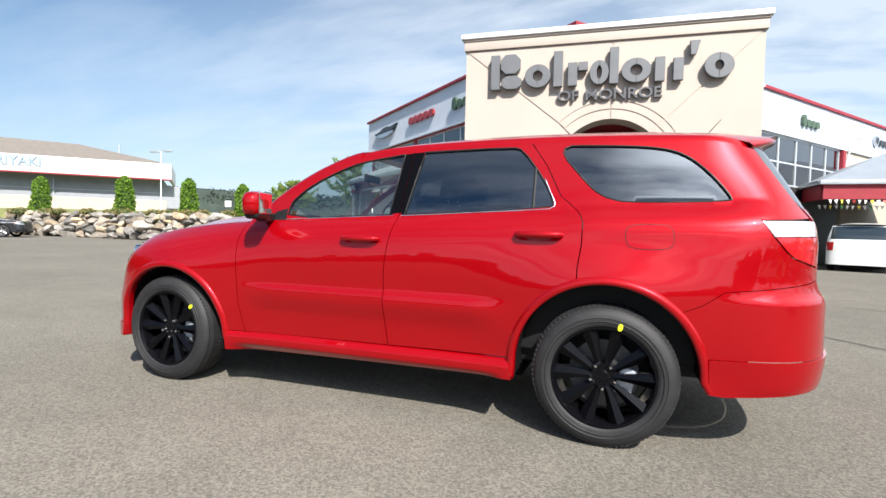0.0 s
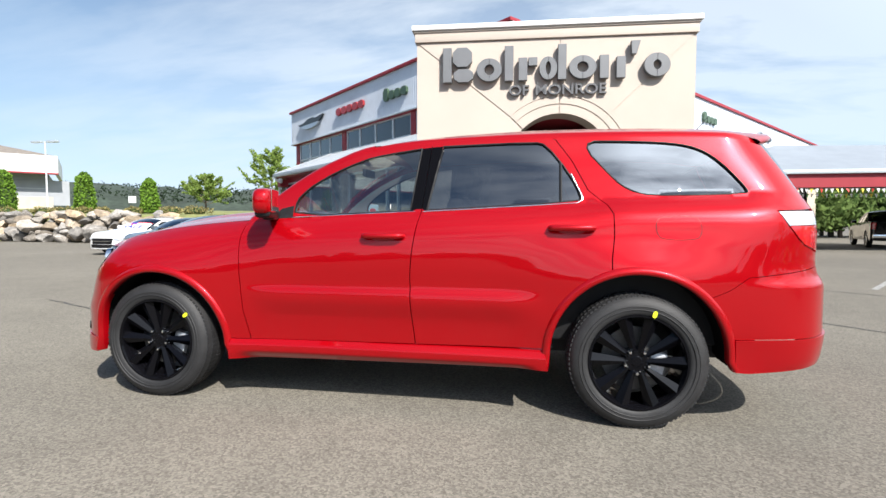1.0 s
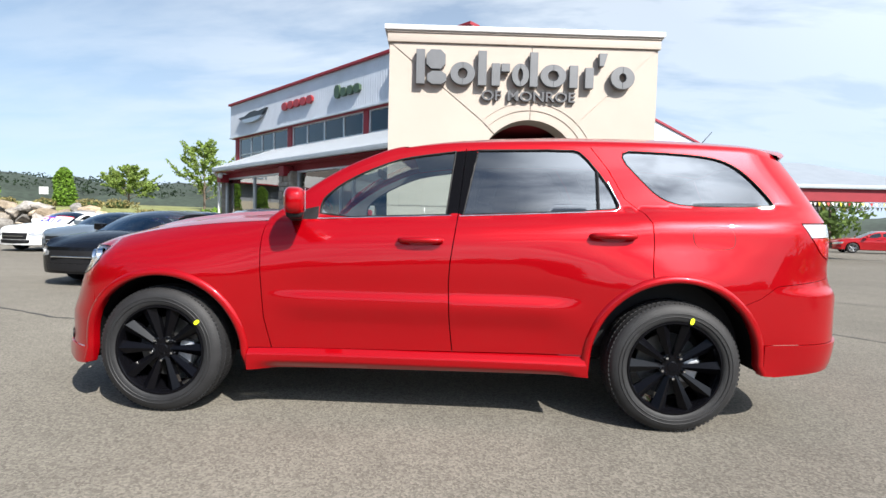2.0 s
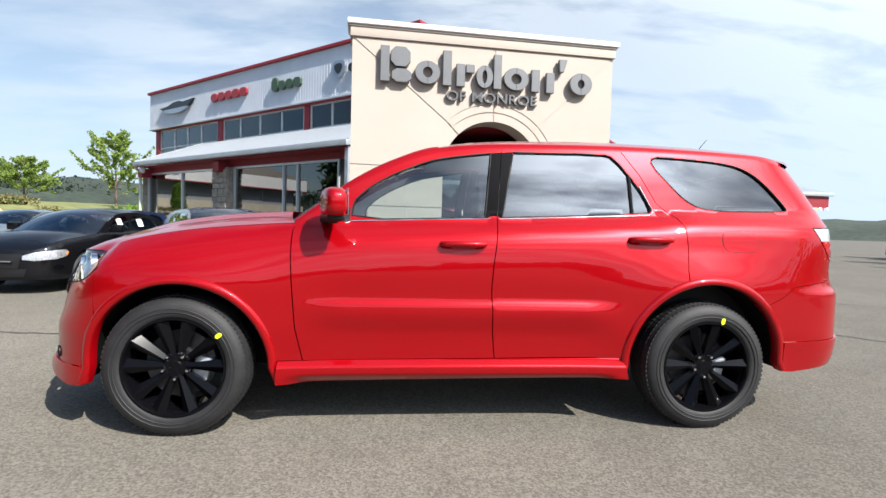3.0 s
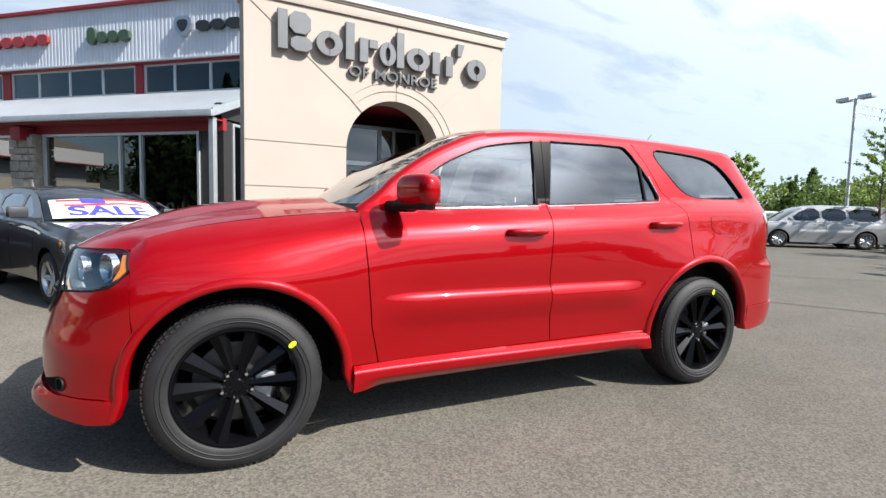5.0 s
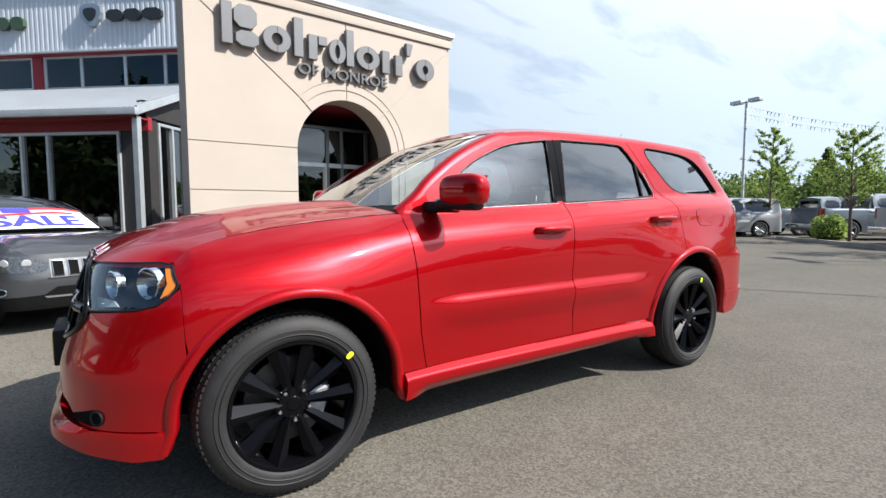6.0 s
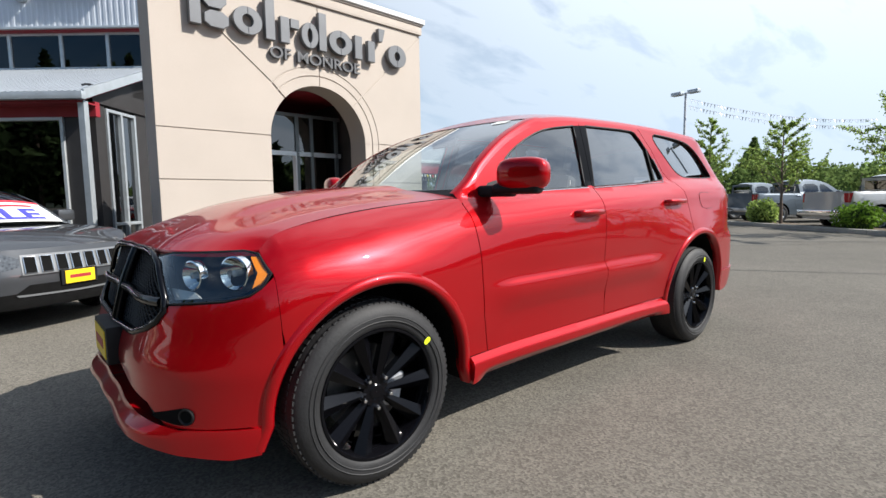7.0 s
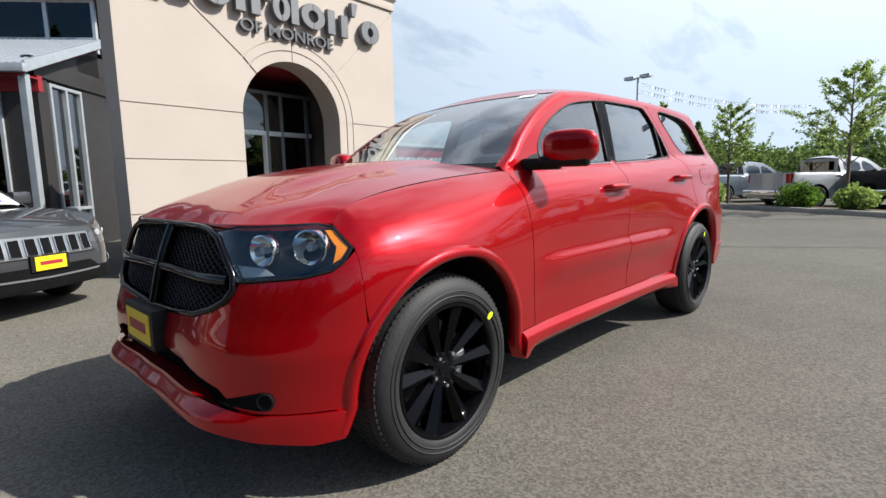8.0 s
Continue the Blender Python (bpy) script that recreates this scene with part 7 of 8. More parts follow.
for (cx, cy), (kd, nm, lb, c, rm, st, gr) in zip(row, lots):
    mm = parked(cx, cy, -0.07, -0.998) @ Matrix.Diagonal((0.913, 0.913, 0.913, 1.0))
    ob, F2 = vehicle(kd, nm, lb, "car", c, rm, mm, st, gr, "cars in the display row")
    if kd == "estate" or c is WHITEPAINT:
        sale_banner(F2, KINDS[kd], mm)
    if c is BLACKPAINT:
        for u, w in ((-0.28, 0.17), (0.42, 0.2)):
            d = mirrored(sheet([(u, 1.10), (u + w, 1.11), (u + w, 1.27), (u, 1.26)], [], 0.1, F2.on(-0.004), 0.001), 0.0)
            mesh_ob("window_sheet", d[0], d[1], PAPER, ob, "white paper price sheet", d[2])
            d = sheet([(u, 1.10), (u + w, 1.11), (u + w, 1.27), (u, 1.26)], [], 0.1, F2.on(-0.004), 0.001)
            mesh_ob("window_sheet", d[0], d[1], PAPER, ob, "white paper price sheet", d[2])
KX, KY = 0.59, 0.81
vehicle("van", "minivan", "silver minivan parked beyond the kerb", "van", SILVERPAINT, SILVERRIM, parked(21.15, 9.85, -0.79, 0.61), 0.08)
for i, (kd, c, lb) in enumerate((("sedan", SILVERPAINT, "silver sedan in the lot"), ("estate", WHITEPAINT, "white compact vehicle in the lot"), ("sedan", MAROON, "dark red sedan in the lot"), ("van", SILVERPAINT, "silver minivan in the lot"))):
    vehicle(kd, "sedan" if kd == "sedan" else ("minivan" if kd == "van" else "small_suv"), lb, "car", c, SILVERRIM, parked(21.15 + KX * 3.3 * (i + 1), 9.85 + KY * 3.3 * (i + 1), -0.79, 0.61), 0.12, "bars", "cars in the far lot")
for x, y, c, lb in ((26.6, 7.3, STEELBLUE, "blue-grey crew cab pickup truck in the lot"), (23.6, 4.6, STEELBLUE, "blue-grey pickup truck beside its twin"), (20.1, 0.9, SILVERPAINT, "silver-grey pickup truck parked beyond the kerb"), (20.6, -1.9, BLACKPAINT, "black pickup truck parked beyond the kerb")):
    vehicle("pickup", "pickup_truck", lb, "truck", c, SILVERRIM, parked(x, y, 0.79, -0.61), 0.1, "bars", "pickup trucks in the lot")
vehicle("van", "minivan", "white minivan by the service canopy", "van", WHITEPAINT, SILVERRIM, parked(10.35, 20.6, 0.37, 0.93), 0.07)
vehicle("pickup", "pickup_truck", "black pickup truck seen from behind", "truck", BLACKPAINT, SILVERRIM, parked(18.6, 26.2, 0.35, 0.94), 0.1)
vehicle("sedan", "sedan", "red car far off in the lot", "car", MAROON, SILVERRIM, parked(27.0, 31.0, -0.9, 0.3), 0.14)
vehicle("pickup", "pickup_truck", "dark pickup truck below the boulder wall", "truck", CHARCOAL, SILVERRIM, parked(-38.5, 18.2, 0.8, 0.6), 0.14)


# ---- planting, land and distance ----
def foliage(name, col, vary=0.35, through=0.35):
    m = bpy.data.materials.new(name)
    m.use_nodes = True
    n, l = m.node_tree.nodes, m.node_tree.links
    n.clear()
    df, tl, mx, ou, ge, mr, sc = (n.new("ShaderNode" + k) for k in ("BsdfDiffuse", "BsdfTranslucent", "MixShader", "OutputMaterial", "NewGeometry", "MapRange", "VectorMath"))
    mr.inputs["To Min"].default_value, mr.inputs["To Max"].default_value = 1 - vary, 1 + vary
    l.new(ge.outputs["Random Per Island"], mr.inputs["Value"])
    sc.operation = "SCALE"
    sc.inputs[0].default_value = col
    l.new(mr.outputs[0], sc.inputs["Scale"])
    for b in (df, tl):
        l.new(sc.outputs[0], b.inputs["Color"])
    mx.inputs[0].default_value = through
    l.new(df.outputs[0], mx.inputs[1])
    l.new(tl.outputs[0], mx.inputs[2])
    l.new(mx.outputs[0], ou.inputs["Surface"])
    return m


LEAF_LIGHT = foliage("light_green_leaves", (0.27, 0.36, 0.10), 0.4, 0.55)
LEAF_MID = foliage("green_leaves", (0.13, 0.19, 0.06), 0.45, 0.45)
LEAF_DARK = foliage("dark_green_needles", (0.055, 0.085, 0.035), 0.45, 0.3)
LEAF_FAR = foliage("hazy_far_leaves", (0.032, 0.048, 0.028), 0.2, 0.5)
HEDGE = foliage("hedge_leaves", (0.15, 0.26, 0.04), 0.4)
DRYLEAF = foliage("dry_groundcover_leaves", (0.24, 0.21, 0.09), 0.4)
BARK = mat("grey_bark", (0.12, 0.09, 0.07), 0.9, 0, 0.25, 18, bump=0.5, bump_scale=30)
GRASS = mat("dry_grass", (0.16, 0.17, 0.06), 0.95, 0, 0.3, 1.2, 0.25, 25)
MULCH = mat("bark_mulch", (0.10, 0.075, 0.05), 0.95, 0, 0.3, 6, 0.3, 60)
CONCRETE = mat("kerb_concrete", (0.34, 0.33, 0.30), 0.9, 0, 0.1, 3, 0.1, 60)
ROCK = mat("tan_boulder", (0.205, 0.193, 0.178), 0.9, 0, 0.35, 3, 0.25, 20, rand=0.45, bump=0.6, bump_scale=6, col2=(0.34, 0.26, 0.17))
FOREST = mat("far_forest", (0.026, 0.038, 0.026), 0.95, 0, 0.35, 0.05, 0.3, 0.4)


def leaves(pts, sizes, rng, flat=0.0):
    """Small crossed leaf blades at the given points."""
    n = len(pts)
    a = rng.normal(size=(n, 3))
    a[:, 2] *= 1 - flat
    a /= np.linalg.norm(a, axis=1)[:, None]
    b = np.cross(a, rng.normal(size=(n, 3)))
    b /= np.linalg.norm(b, axis=1)[:, None]
    s = np.asarray(sizes).reshape(-1, 1)
    v = np.stack([pts - a * s, pts + b * s * 0.55, pts + a * s, pts - b * s * 0.55], 1).reshape(-1, 3)
    f = np.arange(4 * n).reshape(-1, 4)
    return v.tolist(), f.tolist()


def tree(x, y, z0, h, spread, seed, label, leaf, per=70, size=0.10, trunk=0.07, low=0.30, rise=0.95, group=""):
    rng = np.random.default_rng(seed)
    root = thing("tree", label, "tree", Matrix.Translation((x, y, z0)), group)
    bm = bmesh.new()
    tr = [Vector((0.05 * h * 0.1 * math.sin(3 * t + seed), 0.05 * h * 0.1 * math.cos(4 * t + seed), h * 0.93 * t)) for t in np.linspace(0, 1, 10)]
    add_tube(bm, tr, [trunk * (1.15 - 0.95 * t) for t in np.linspace(0, 1, 10)], 8)
    pts = []
    nl = 30
    for i in range(nl):
        t = low + (0.93 - low) * (i + rng.uniform(0, 0.6)) / nl
        base = Vector((0, 0, h * t))
        az = i * 2.4 + rng.uniform(-0.4, 0.4)
        ln = float(spread) * (1.12 - 0.95 * ((t - low) / (1 - low)) ** 0.85) * float(rng.uniform(0.65, 1.15))
        el = math.atan(rise) * rng.uniform(0.7, 1.15)
        d = Vector((math.cos(az) * math.cos(el), math.sin(az) * math.cos(el), math.sin(el)))
        tip = base + d * ln * 1.2 + Vector((0, 0, -0.08 * ln))
        mid = base + d * ln * 0.6
        add_tube(bm, [base, mid, tip], [trunk * 0.35 * (1.1 - t * 0.7), trunk * 0.22 * (1.1 - t * 0.7), 0.006], 5)
        for _ in range(4):
            u = rng.uniform(0.3, 0.95)
            p = base.lerp(tip, float(u))
            q = p + Vector([float(c) for c in rng.normal(size=3)]) * float(ln) * 0.15 + d * ln * 0.26
            add_tube(bm, [p, q], [0.010, 0.004], 4, caps=False)
            for w in rng.uniform(0, 1.1, size=per // 5):
                pts.append(np.array(p.lerp(q, float(w))) + rng.normal(size=3) * 0.02 * spread)
        for w in rng.uniform(0.25, 1.08, size=per // 5):
            pts.append(np.array(base.lerp(tip, float(w))) + rng.normal(size=3) * 0.03 * spread)
    part("trunk", bm, BARK, root, smooth=50)
    pts = np.array(pts)
    v, f = leaves(pts, rng.uniform(0.6, 1.3, size=len(pts)) * size, rng)
    mesh_ob("crown", v, f, leaf, root, smooth=False)
    return root


def shrub(x, y, z0, w, h, seed, label, leaf, n=900, size=0.07, name="shrub", column=False, group=""):
    rng = np.random.default_rng(seed)
    root = thing(name, label, "bush", Matrix.Translation((x, y, z0)), group)
    d = rng.normal(size=(n, 3))
    d /= np.linalg.norm(d, axis=1)[:, None]
    if column:
        t = rng.uniform(0, 1, n)
        a = rng.uniform(0, 2 * math.pi, n)
        r = w / 2 * (1.0 - 0.42 * t**1.3) * np.minimum(1, 6 * (1 - t) + 0.25) * rng.uniform(0.72, 1.05, n)
        r *= 1 + 0.10 * np.sin(a * 3 + t * 9 + seed)
        pts = np.stack([r * np.cos(a), r * np.sin(a), h * t], 1)
        core = [(w * 0.36, 0.0), (w * 0.38, h * 0.3), (w * 0.28, h * 0.75), (w * 0.16, h * 0.95), (0.01, h * 0.98)]
    else:
        lump = 1 + 0.22 * np.sin(d[:, 0] * 4 + seed) * np.cos(d[:, 1] * 5 + seed * 2)
        rr = rng.uniform(0.7, 1.0, n) * lump
        pts = np.stack([d[:, 0] * w / 2 * rr, d[:, 1] * w / 2 * rr, h * 0.45 + d[:, 2] * h * 0.52 * rr], 1)
        pts[:, 2] = np.maximum(pts[:, 2], 0.02)
        core = [(0.02, 0.0), (w * 0.30, 0.05), (w * 0.33, h * 0.4), (w * 0.22, h * 0.7), (0.02, h * 0.78)]
    v, f = leaves(pts, rng.uniform(0.6, 1.3, size=n) * size, rng)
    tagged(mesh_ob("leaf_mass", v, f, leaf, root, smooth=False), kind="stuff")
    part("stem", add_lathe(bmesh.new(), core, 10, "z"), LEAF_DARK, root)
    return root


def woods(name, label, spots, leaf, seed, n=170, size=0.55, conifer=0.3):
    """A stand of trees too far off to count."""
    rng = np.random.default_rng(seed)
    allp, alls = [], []
    bm = bmesh.new()
    for x, y, z0, h, w in spots:
        if rng.uniform() < conifer:
            t = rng.uniform(0.08, 1, n) ** 0.8
            a = rng.uniform(0, 2 * math.pi, n)
            r = w * 0.42 * (1 - t) * rng.uniform(0.5, 1.1, n) + 0.05
            p = np.stack([x + r * np.cos(a), y + r * np.sin(a), z0 + h * 1.15 * t], 1)
        else:
            d = rng.normal(size=(n, 3))
            d /= np.linalg.norm(d, axis=1)[:, None]
            rr = rng.uniform(0.55, 1.0, n) * (1 + 0.25 * np.sin(d[:, 0] * 5 + x) * np.cos(d[:, 2] * 4 + y))
            p = np.stack([x + d[:, 0] * w / 2 * rr, y + d[:, 1] * w / 2 * rr, z0 + h * 0.56 + d[:, 2] * h * 0.44 * rr], 1)
        allp.append(p)
        alls.append(rng.uniform(0.6, 1.4, n) * size)
        add_tube(bm, [(x, y, z0), (x, y, z0 + h * 0.8)], [0.18, 0.05], 5)
    v, f = leaves(np.concatenate(allp), np.concatenate(alls), rng)
    root = tagged(mesh_ob(name, v, f, leaf, None, label, smooth=False), category="trees", kind="stuff")
    tagged(part("trunk", bm, BARK, root), kind="stuff")
    return root


# boulder wall and the raised ground behind it
def terrace():
    nx, ny = 60, 16
    rows = []
    for j in range(ny + 1):
        row = []
        for i in range(nx + 1):
            x = -95 + 84 * i / nx
            v = j / ny
            y = 22.6 + 50 * v * v + 1.2 * math.sin(x * 0.12)
            side = ease(-12, -19, x) if x > -19 else 1.0
            z = (1.45 + 0.015 * max(0, -18 - x) + 1.0 * v + 0.18 * noise.noise(Vector((x * 0.4, y * 0.4, 0)))) * max(0.0, min(1.0, (-11 - x) / 7.0))
            row.append(Vector((x, y, max(z, -0.05) if x < -11.5 else -0.05)))
        rows.append(row)
    rows.insert(0, [Vector((p.x, p.y - 0.5, -0.1)) for p in rows[0]])
    v, f = spread(rows)
    tagged(mesh_ob("ground_terrace", v, f, GRASS, None, "dry grass on raised ground behind the boulder wall"), category="ground", kind="structure")


terrace()


def boulder_wall():
    root = thing("boulder_wall", "retaining wall of stacked tan and grey boulders", "wall")
    meshes = []
    for s in range(9):
        rng = np.random.default_rng(40 + s)
        bm = bmesh.new()
        bmesh.ops.create_icosphere(bm, subdivisions=2, radius=0.5)
        cuts = rng.normal(size=(11, 3))
        cuts /= np.linalg.norm(cuts, axis=1)[:, None]
        lim = rng.uniform(0.24, 0.37, 11)
        for v in bm.verts:
            p = np.array(v.co)
            for c, k in zip(cuts, lim):
                d = p @ c
                if d > k:
                    p = p - c * (d - k)
            v.co = Vector((p * np.array([1.25, 1.0, 0.82]) + rng.normal(size=3) * 0.012).tolist())
        me = bpy.data.meshes.new("stone")
        bm.to_mesh(me)
        bm.free()
        me.materials.append(ROCK)
        meshes.append(me)
    rng = np.random.default_rng(3)
    count = 0
    x = -46.0
    for layer in range(5):
        x = -45.0 + layer * 0.3
        while x < -15.0:
            top = 1.45 + 0.015 * max(0, -18 - x)
            sz = rng.uniform(0.75, 1.4) * (1.06 - 0.05 * layer)
            z = 0.22 + layer * 0.34 + rng.uniform(-0.06, 0.06)
            if z < top * (1 if x < -18 else max(0.2, (-14.5 - x) / 3.5)) + 0.12 and count < 295:
                ob = new("stone", meshes[int(rng.integers(9))])
                ob.parent = root
                y = 21.75 + 0.11 * layer + 1.2 * math.sin(x * 0.12) + rng.uniform(-0.12, 0.12)
                ob.matrix_basis = Matrix.LocRotScale((x, y, z), Euler((rng.uniform(-0.3, 0.3), rng.uniform(-0.3, 0.3), rng.uniform(0, 6.28))), (sz, sz * 0.9, sz * rng.uniform(0.65, 0.95)))
                count += 1
            x += sz * rng.uniform(0.9, 1.1)


boulder_wall()
for i, (x, h, w) in enumerate(((-41.9, 2.9, 1.5), (-32.8, 2.8, 1.45), (-26.7, 2.55, 1.25), (-22.1, 2.1, 1.1))):
    shrub(x, 24.2, 1.75, w, h, i, "clipped columnar evergreen on the terrace", HEDGE, 2600, 0.085, "hedge_tree", True, "columnar evergreens on the terrace")
for i, x in enumerate(np.linspace(-44, -17, 16)):
    shrub(x + 0.5 * math.sin(i * 5), 23.5 + 0.4 * math.cos(i * 3), 1.6 if x < -18 else 1.1, 1.3 + 0.4 * math.sin(i), 0.55, 60 + i, "low dry shrub on top of the boulder wall", DRYLEAF, 420, 0.07, group="low shrubs on the terrace")
tree(-22.4, 30.0, 1.7, 3.0, 1.7, 11, "round leafy tree behind the boulder wall", LEAF_LIGHT, 330, 0.085, 0.07, 0.22, 0.7)
tree(-17.2, 30.0, 1.0, 5.5, 2.3, 12, "leafy young tree near the showroom", LEAF_LIGHT, 330, 0.085, 0.08, 0.25, 0.9)
shrub(-14.2, 27.0, 0.3, 3.6, 1.7, 13, "wide green shrub behind the parked cars", HEDGE, 1600, 0.10)
part("white_notice", box(-23.35, -22.85, 23.95, 24.0, 2.35, 2.75, 0.01), PAPER, None)
tagged(bpy.data.objects["white_notice"], "small white notice board on the terrace", "sign")

# restaurant on the terrace
SIDING = mat("pale_grey_siding", (0.26, 0.275, 0.30), 0.7, 0, 0.06, 1.5)
SHINGLE = mat("brown_roof_shingle", (0.16, 0.14, 0.12), 0.9, 0, 0.15, 3, 0.2, 30)
BLUEPRINT = mat("faded_blue_sign_paint", (0.20, 0.28, 0.36), 0.6, 0, 0.05, 5)


def restaurant():
    M = Matrix.Translation((-44.0, 38.1, 2.6)) @ Matrix.Rotation(math.atan2(10.0, 9.8), 4, "Z")
    root = thing("restaurant", "low white restaurant with a broad sign fascia and brown roof", "building")
    part("wall", box(-34, -0.6, 1.6, 12, -0.6, 3.2, 0, M), SIDING, root, "pale grey siding wall")
    part("fascia", box(-35, 0.2, -0.2, 0.1, 3.25, 4.85, 0.02, M), WHITEMETAL, root, "white sign fascia")
    part("fascia_end", box(-0.1, 0.2, 0.1, 12, 3.25, 4.85, 0, M), WHITEMETAL, root)
    part("red_line", box(-35.02, 0.22, -0.24, 0.12, 3.12, 3.245, 0.01, M), REDPAINT, root, "red line under the fascia")
    part("soffit", box(-34.9, 0.1, 0.1, 1.6, 3.2, 3.24, 0, M), SIDING, root)
    part("fence", box(-33, -0.2, -1.6, -1.5, -0.6, 0.9, 0, M), CREAMWALL, root)
    for x in (-28, -22, -16, -10, -4):
        part("shutter", box(x, x + 5.0, 1.52, 1.59, 0.2, 2.6, 0.01, M), SIDING, root)
        part("shutter_gap", box(x - 0.35, x - 0.25, 1.5, 1.6, 0.0, 2.9, 0, M), GALV, root)
    for z in (1.0, 1.8):
        part("siding_line", box(-33, -0.7, 1.49, 1.51, z, z + 0.05, 0, M), GALV, root)
    bm = bmesh.new()
    lo = [bm.verts.new(M @ Vector(p)) for p in ((-35, -0.1, 4.86), (0.1, -0.1, 4.86), (0.1, 12, 4.86), (-35, 12, 4.86))]
    hi = [bm.verts.new(M @ Vector(p)) for p in ((-30, 6, 7.4), (-9, 6, 7.0))]
    for q in ((lo[0], lo[1], hi[1], hi[0]), (lo[1], lo[2], hi[1]), (lo[2], lo[3], hi[0], hi[1]), (lo[3], lo[0], hi[0])):
        bm.faces.new(q)
    part("roof", bm, SHINGLE, root, "brown hipped roof")
    part("roof_vent", add_tube(bmesh.new(), [M @ Vector((-5, 4, 5.2)), M @ Vector((-5, 4, 7.0))], 0.12, 8), GALV, root)
    cu = bpy.data.curves.new("lettering", "FONT")
    cu.body, cu.extrude, cu.size, cu.offset = "TERIYAKI", 0.03, 1.25, 0.02
    tmp = new("lettering", cu)
    me = bpy.data.meshes.new_from_object(tmp.evaluated_get(bpy.context.evaluated_depsgraph_get()))
    bpy.data.objects.remove(tmp)
    me.materials.clear()
    me.materials.append(BLUEPRINT)
    ob = new("lettering", me)
    ob.parent = root
    x0, x1 = min(v.co.x for v in me.vertices), max(v.co.x for v in me.vertices)
    for v in me.vertices:
        v.co.x = (v.co.x - x0) * 4.75 / (x1 - x0)
    ob.matrix_basis = M @ Matrix.Translation((-15.65, -0.26, 3.82)) @ Matrix.Rotation(radians(90), 4, "X")


restaurant()


POLEGREY = mat("weathered_pole_paint", (0.55, 0.57, 0.60), 0.6, 0.2, 0.1, 4)


def street_lamp(x, y, z0, h, arm, yaw, label, heads=2):
    root = thing("street_lamp", label, "lamp", Matrix.Translation((x, y, z0)) @ Matrix.Rotation(yaw, 4, "Z"))
    part("base", add_lathe(bmesh.new(), [(0.02, 0.0), (0.22, 0.0), (0.22, 0.45), (0.02, 0.5)], 14, "z"), CONCRETE, root, smooth=40)
    part("pole", add_tube(bmesh.new(), [(0, 0, 0.4), (0, 0, h)], [0.075, 0.055], 10), POLEGREY, root, smooth=50)
    for sg in (-1, 1)[:heads]:
        part("arm", add_tube(bmesh.new(), [(0, 0, h - 0.05), (sg * arm * 0.5, 0, h - 0.03)], 0.03, 6), GALV, root)
        part("lamp_head", box(sg * arm - arm * 0.62, sg * arm + arm * 0.62, -0.17, 0.17, h - 0.09, h + 0.08, 0.03), GALV, root, "grey shoebox lamp head", smooth=40)
    return root


street_lamp(-39.9, 33.5, 2.0, 6.0, 0.8, 0.0, "tall grey lot lamp beside the restaurant")
street_lamp(23.5, 9.75, 0.0, 6.35, 0.44, radians(-98), "grey twin-headed lot lamp with pennant strings")
street_lamp(14.98, -1.47, 0.1, 5.2, 0.44, radians(60), "grey twin-headed lot lamp in the planting strip")
street_lamp(38.5, 1.35, 0.0, 6.0, 0.5, radians(-60), "grey twin-headed lot lamp far across the lot")
WIRE = [mat("silver_pennant", (0.55, 0.58, 0.64), 0.4, 0.3, 0.1, 6)]
for dz, dx in ((0.0, 0.0), (-0.35, 0.3)):
    pennant_string((23.4 - dx * 0.3, 9.5, 6.0 + dz), (35.9, 4.16, 5.5 + dz), 64, 0.38, 0.19, 0.08, "string of small grey pennants across the lot", WIRE)

# kerb and planting strip on the far side of the lot
KM = Matrix.Translation((14.62, -0.70, 0)) @ Matrix.Rotation(math.atan2(0.8, 0.6), 4, "Z")
for x in np.arange(-12.0, 9.4, 2.4):
    tagged(part("kerb", box(x, x + 2.385, -0.16, 0.0, -0.05, 0.14, 0.02, KM), CONCRETE, None, "grey concrete kerb stone"), category="kerb", kind="structure")
tagged(part("planting_strip", box(-12.0, 9.6, -1.35, -0.162, -0.05, 0.11, 0, KM), MULCH, None, "bark mulch in the planting strip"), category="ground", kind="structure")


def on_strip(u, v=-0.75):
    return KM @ Vector((u, v, 0.10))


for u, h, sp, sd in ((1.85, 4.35, 1.75, 21), (6.75, 3.95, 1.4, 22), (-6.5, 5.0, 1.7, 24)):
    p = on_strip(u)
    tree(p.x, p.y, p.z, h, sp, sd, "young feathery tree with light green leaves in the planting strip", LEAF_LIGHT, 230, 0.042, 0.055, 0.26, 0.85, "young trees in the planting strip")
tree(22.3, 8.0, 0.05, 4.9, 1.4, 23, "young feathery tree with light green leaves in the planting strip", LEAF_LIGHT, 230, 0.045, 0.06, 0.22, 0.9, "young trees in the planting strip")
tree(25.2, 15.6, 0.0, 4.6, 1.8, 25, "young tree among the parked cars", LEAF_LIGHT, 90, 0.10, 0.06, 0.3, 1.0, "young trees in the planting strip")
tree(30.5, 21.8, 0.0, 4.3, 1.7, 26, "dense dark green tree beyond the parked cars", LEAF_MID, 150, 0.12, 0.08, 0.2, 1.0)
for i, (u, w, h) in enumerate(((1.5, 1.1, 0.75), (3.4, 1.25, 0.85), (7.6, 1.2, 0.95), (-2.2, 1.1, 0.7), (-4.3, 1.3, 0.8))):
    p = on_strip(u, -0.7)
    shrub(p.x, p.y, p.z, w, h, 80 + i, "rounded light green shrub by the kerb", HEDGE if i % 2 else LEAF_LIGHT, 1300, 0.06, group="shrubs along the kerb")

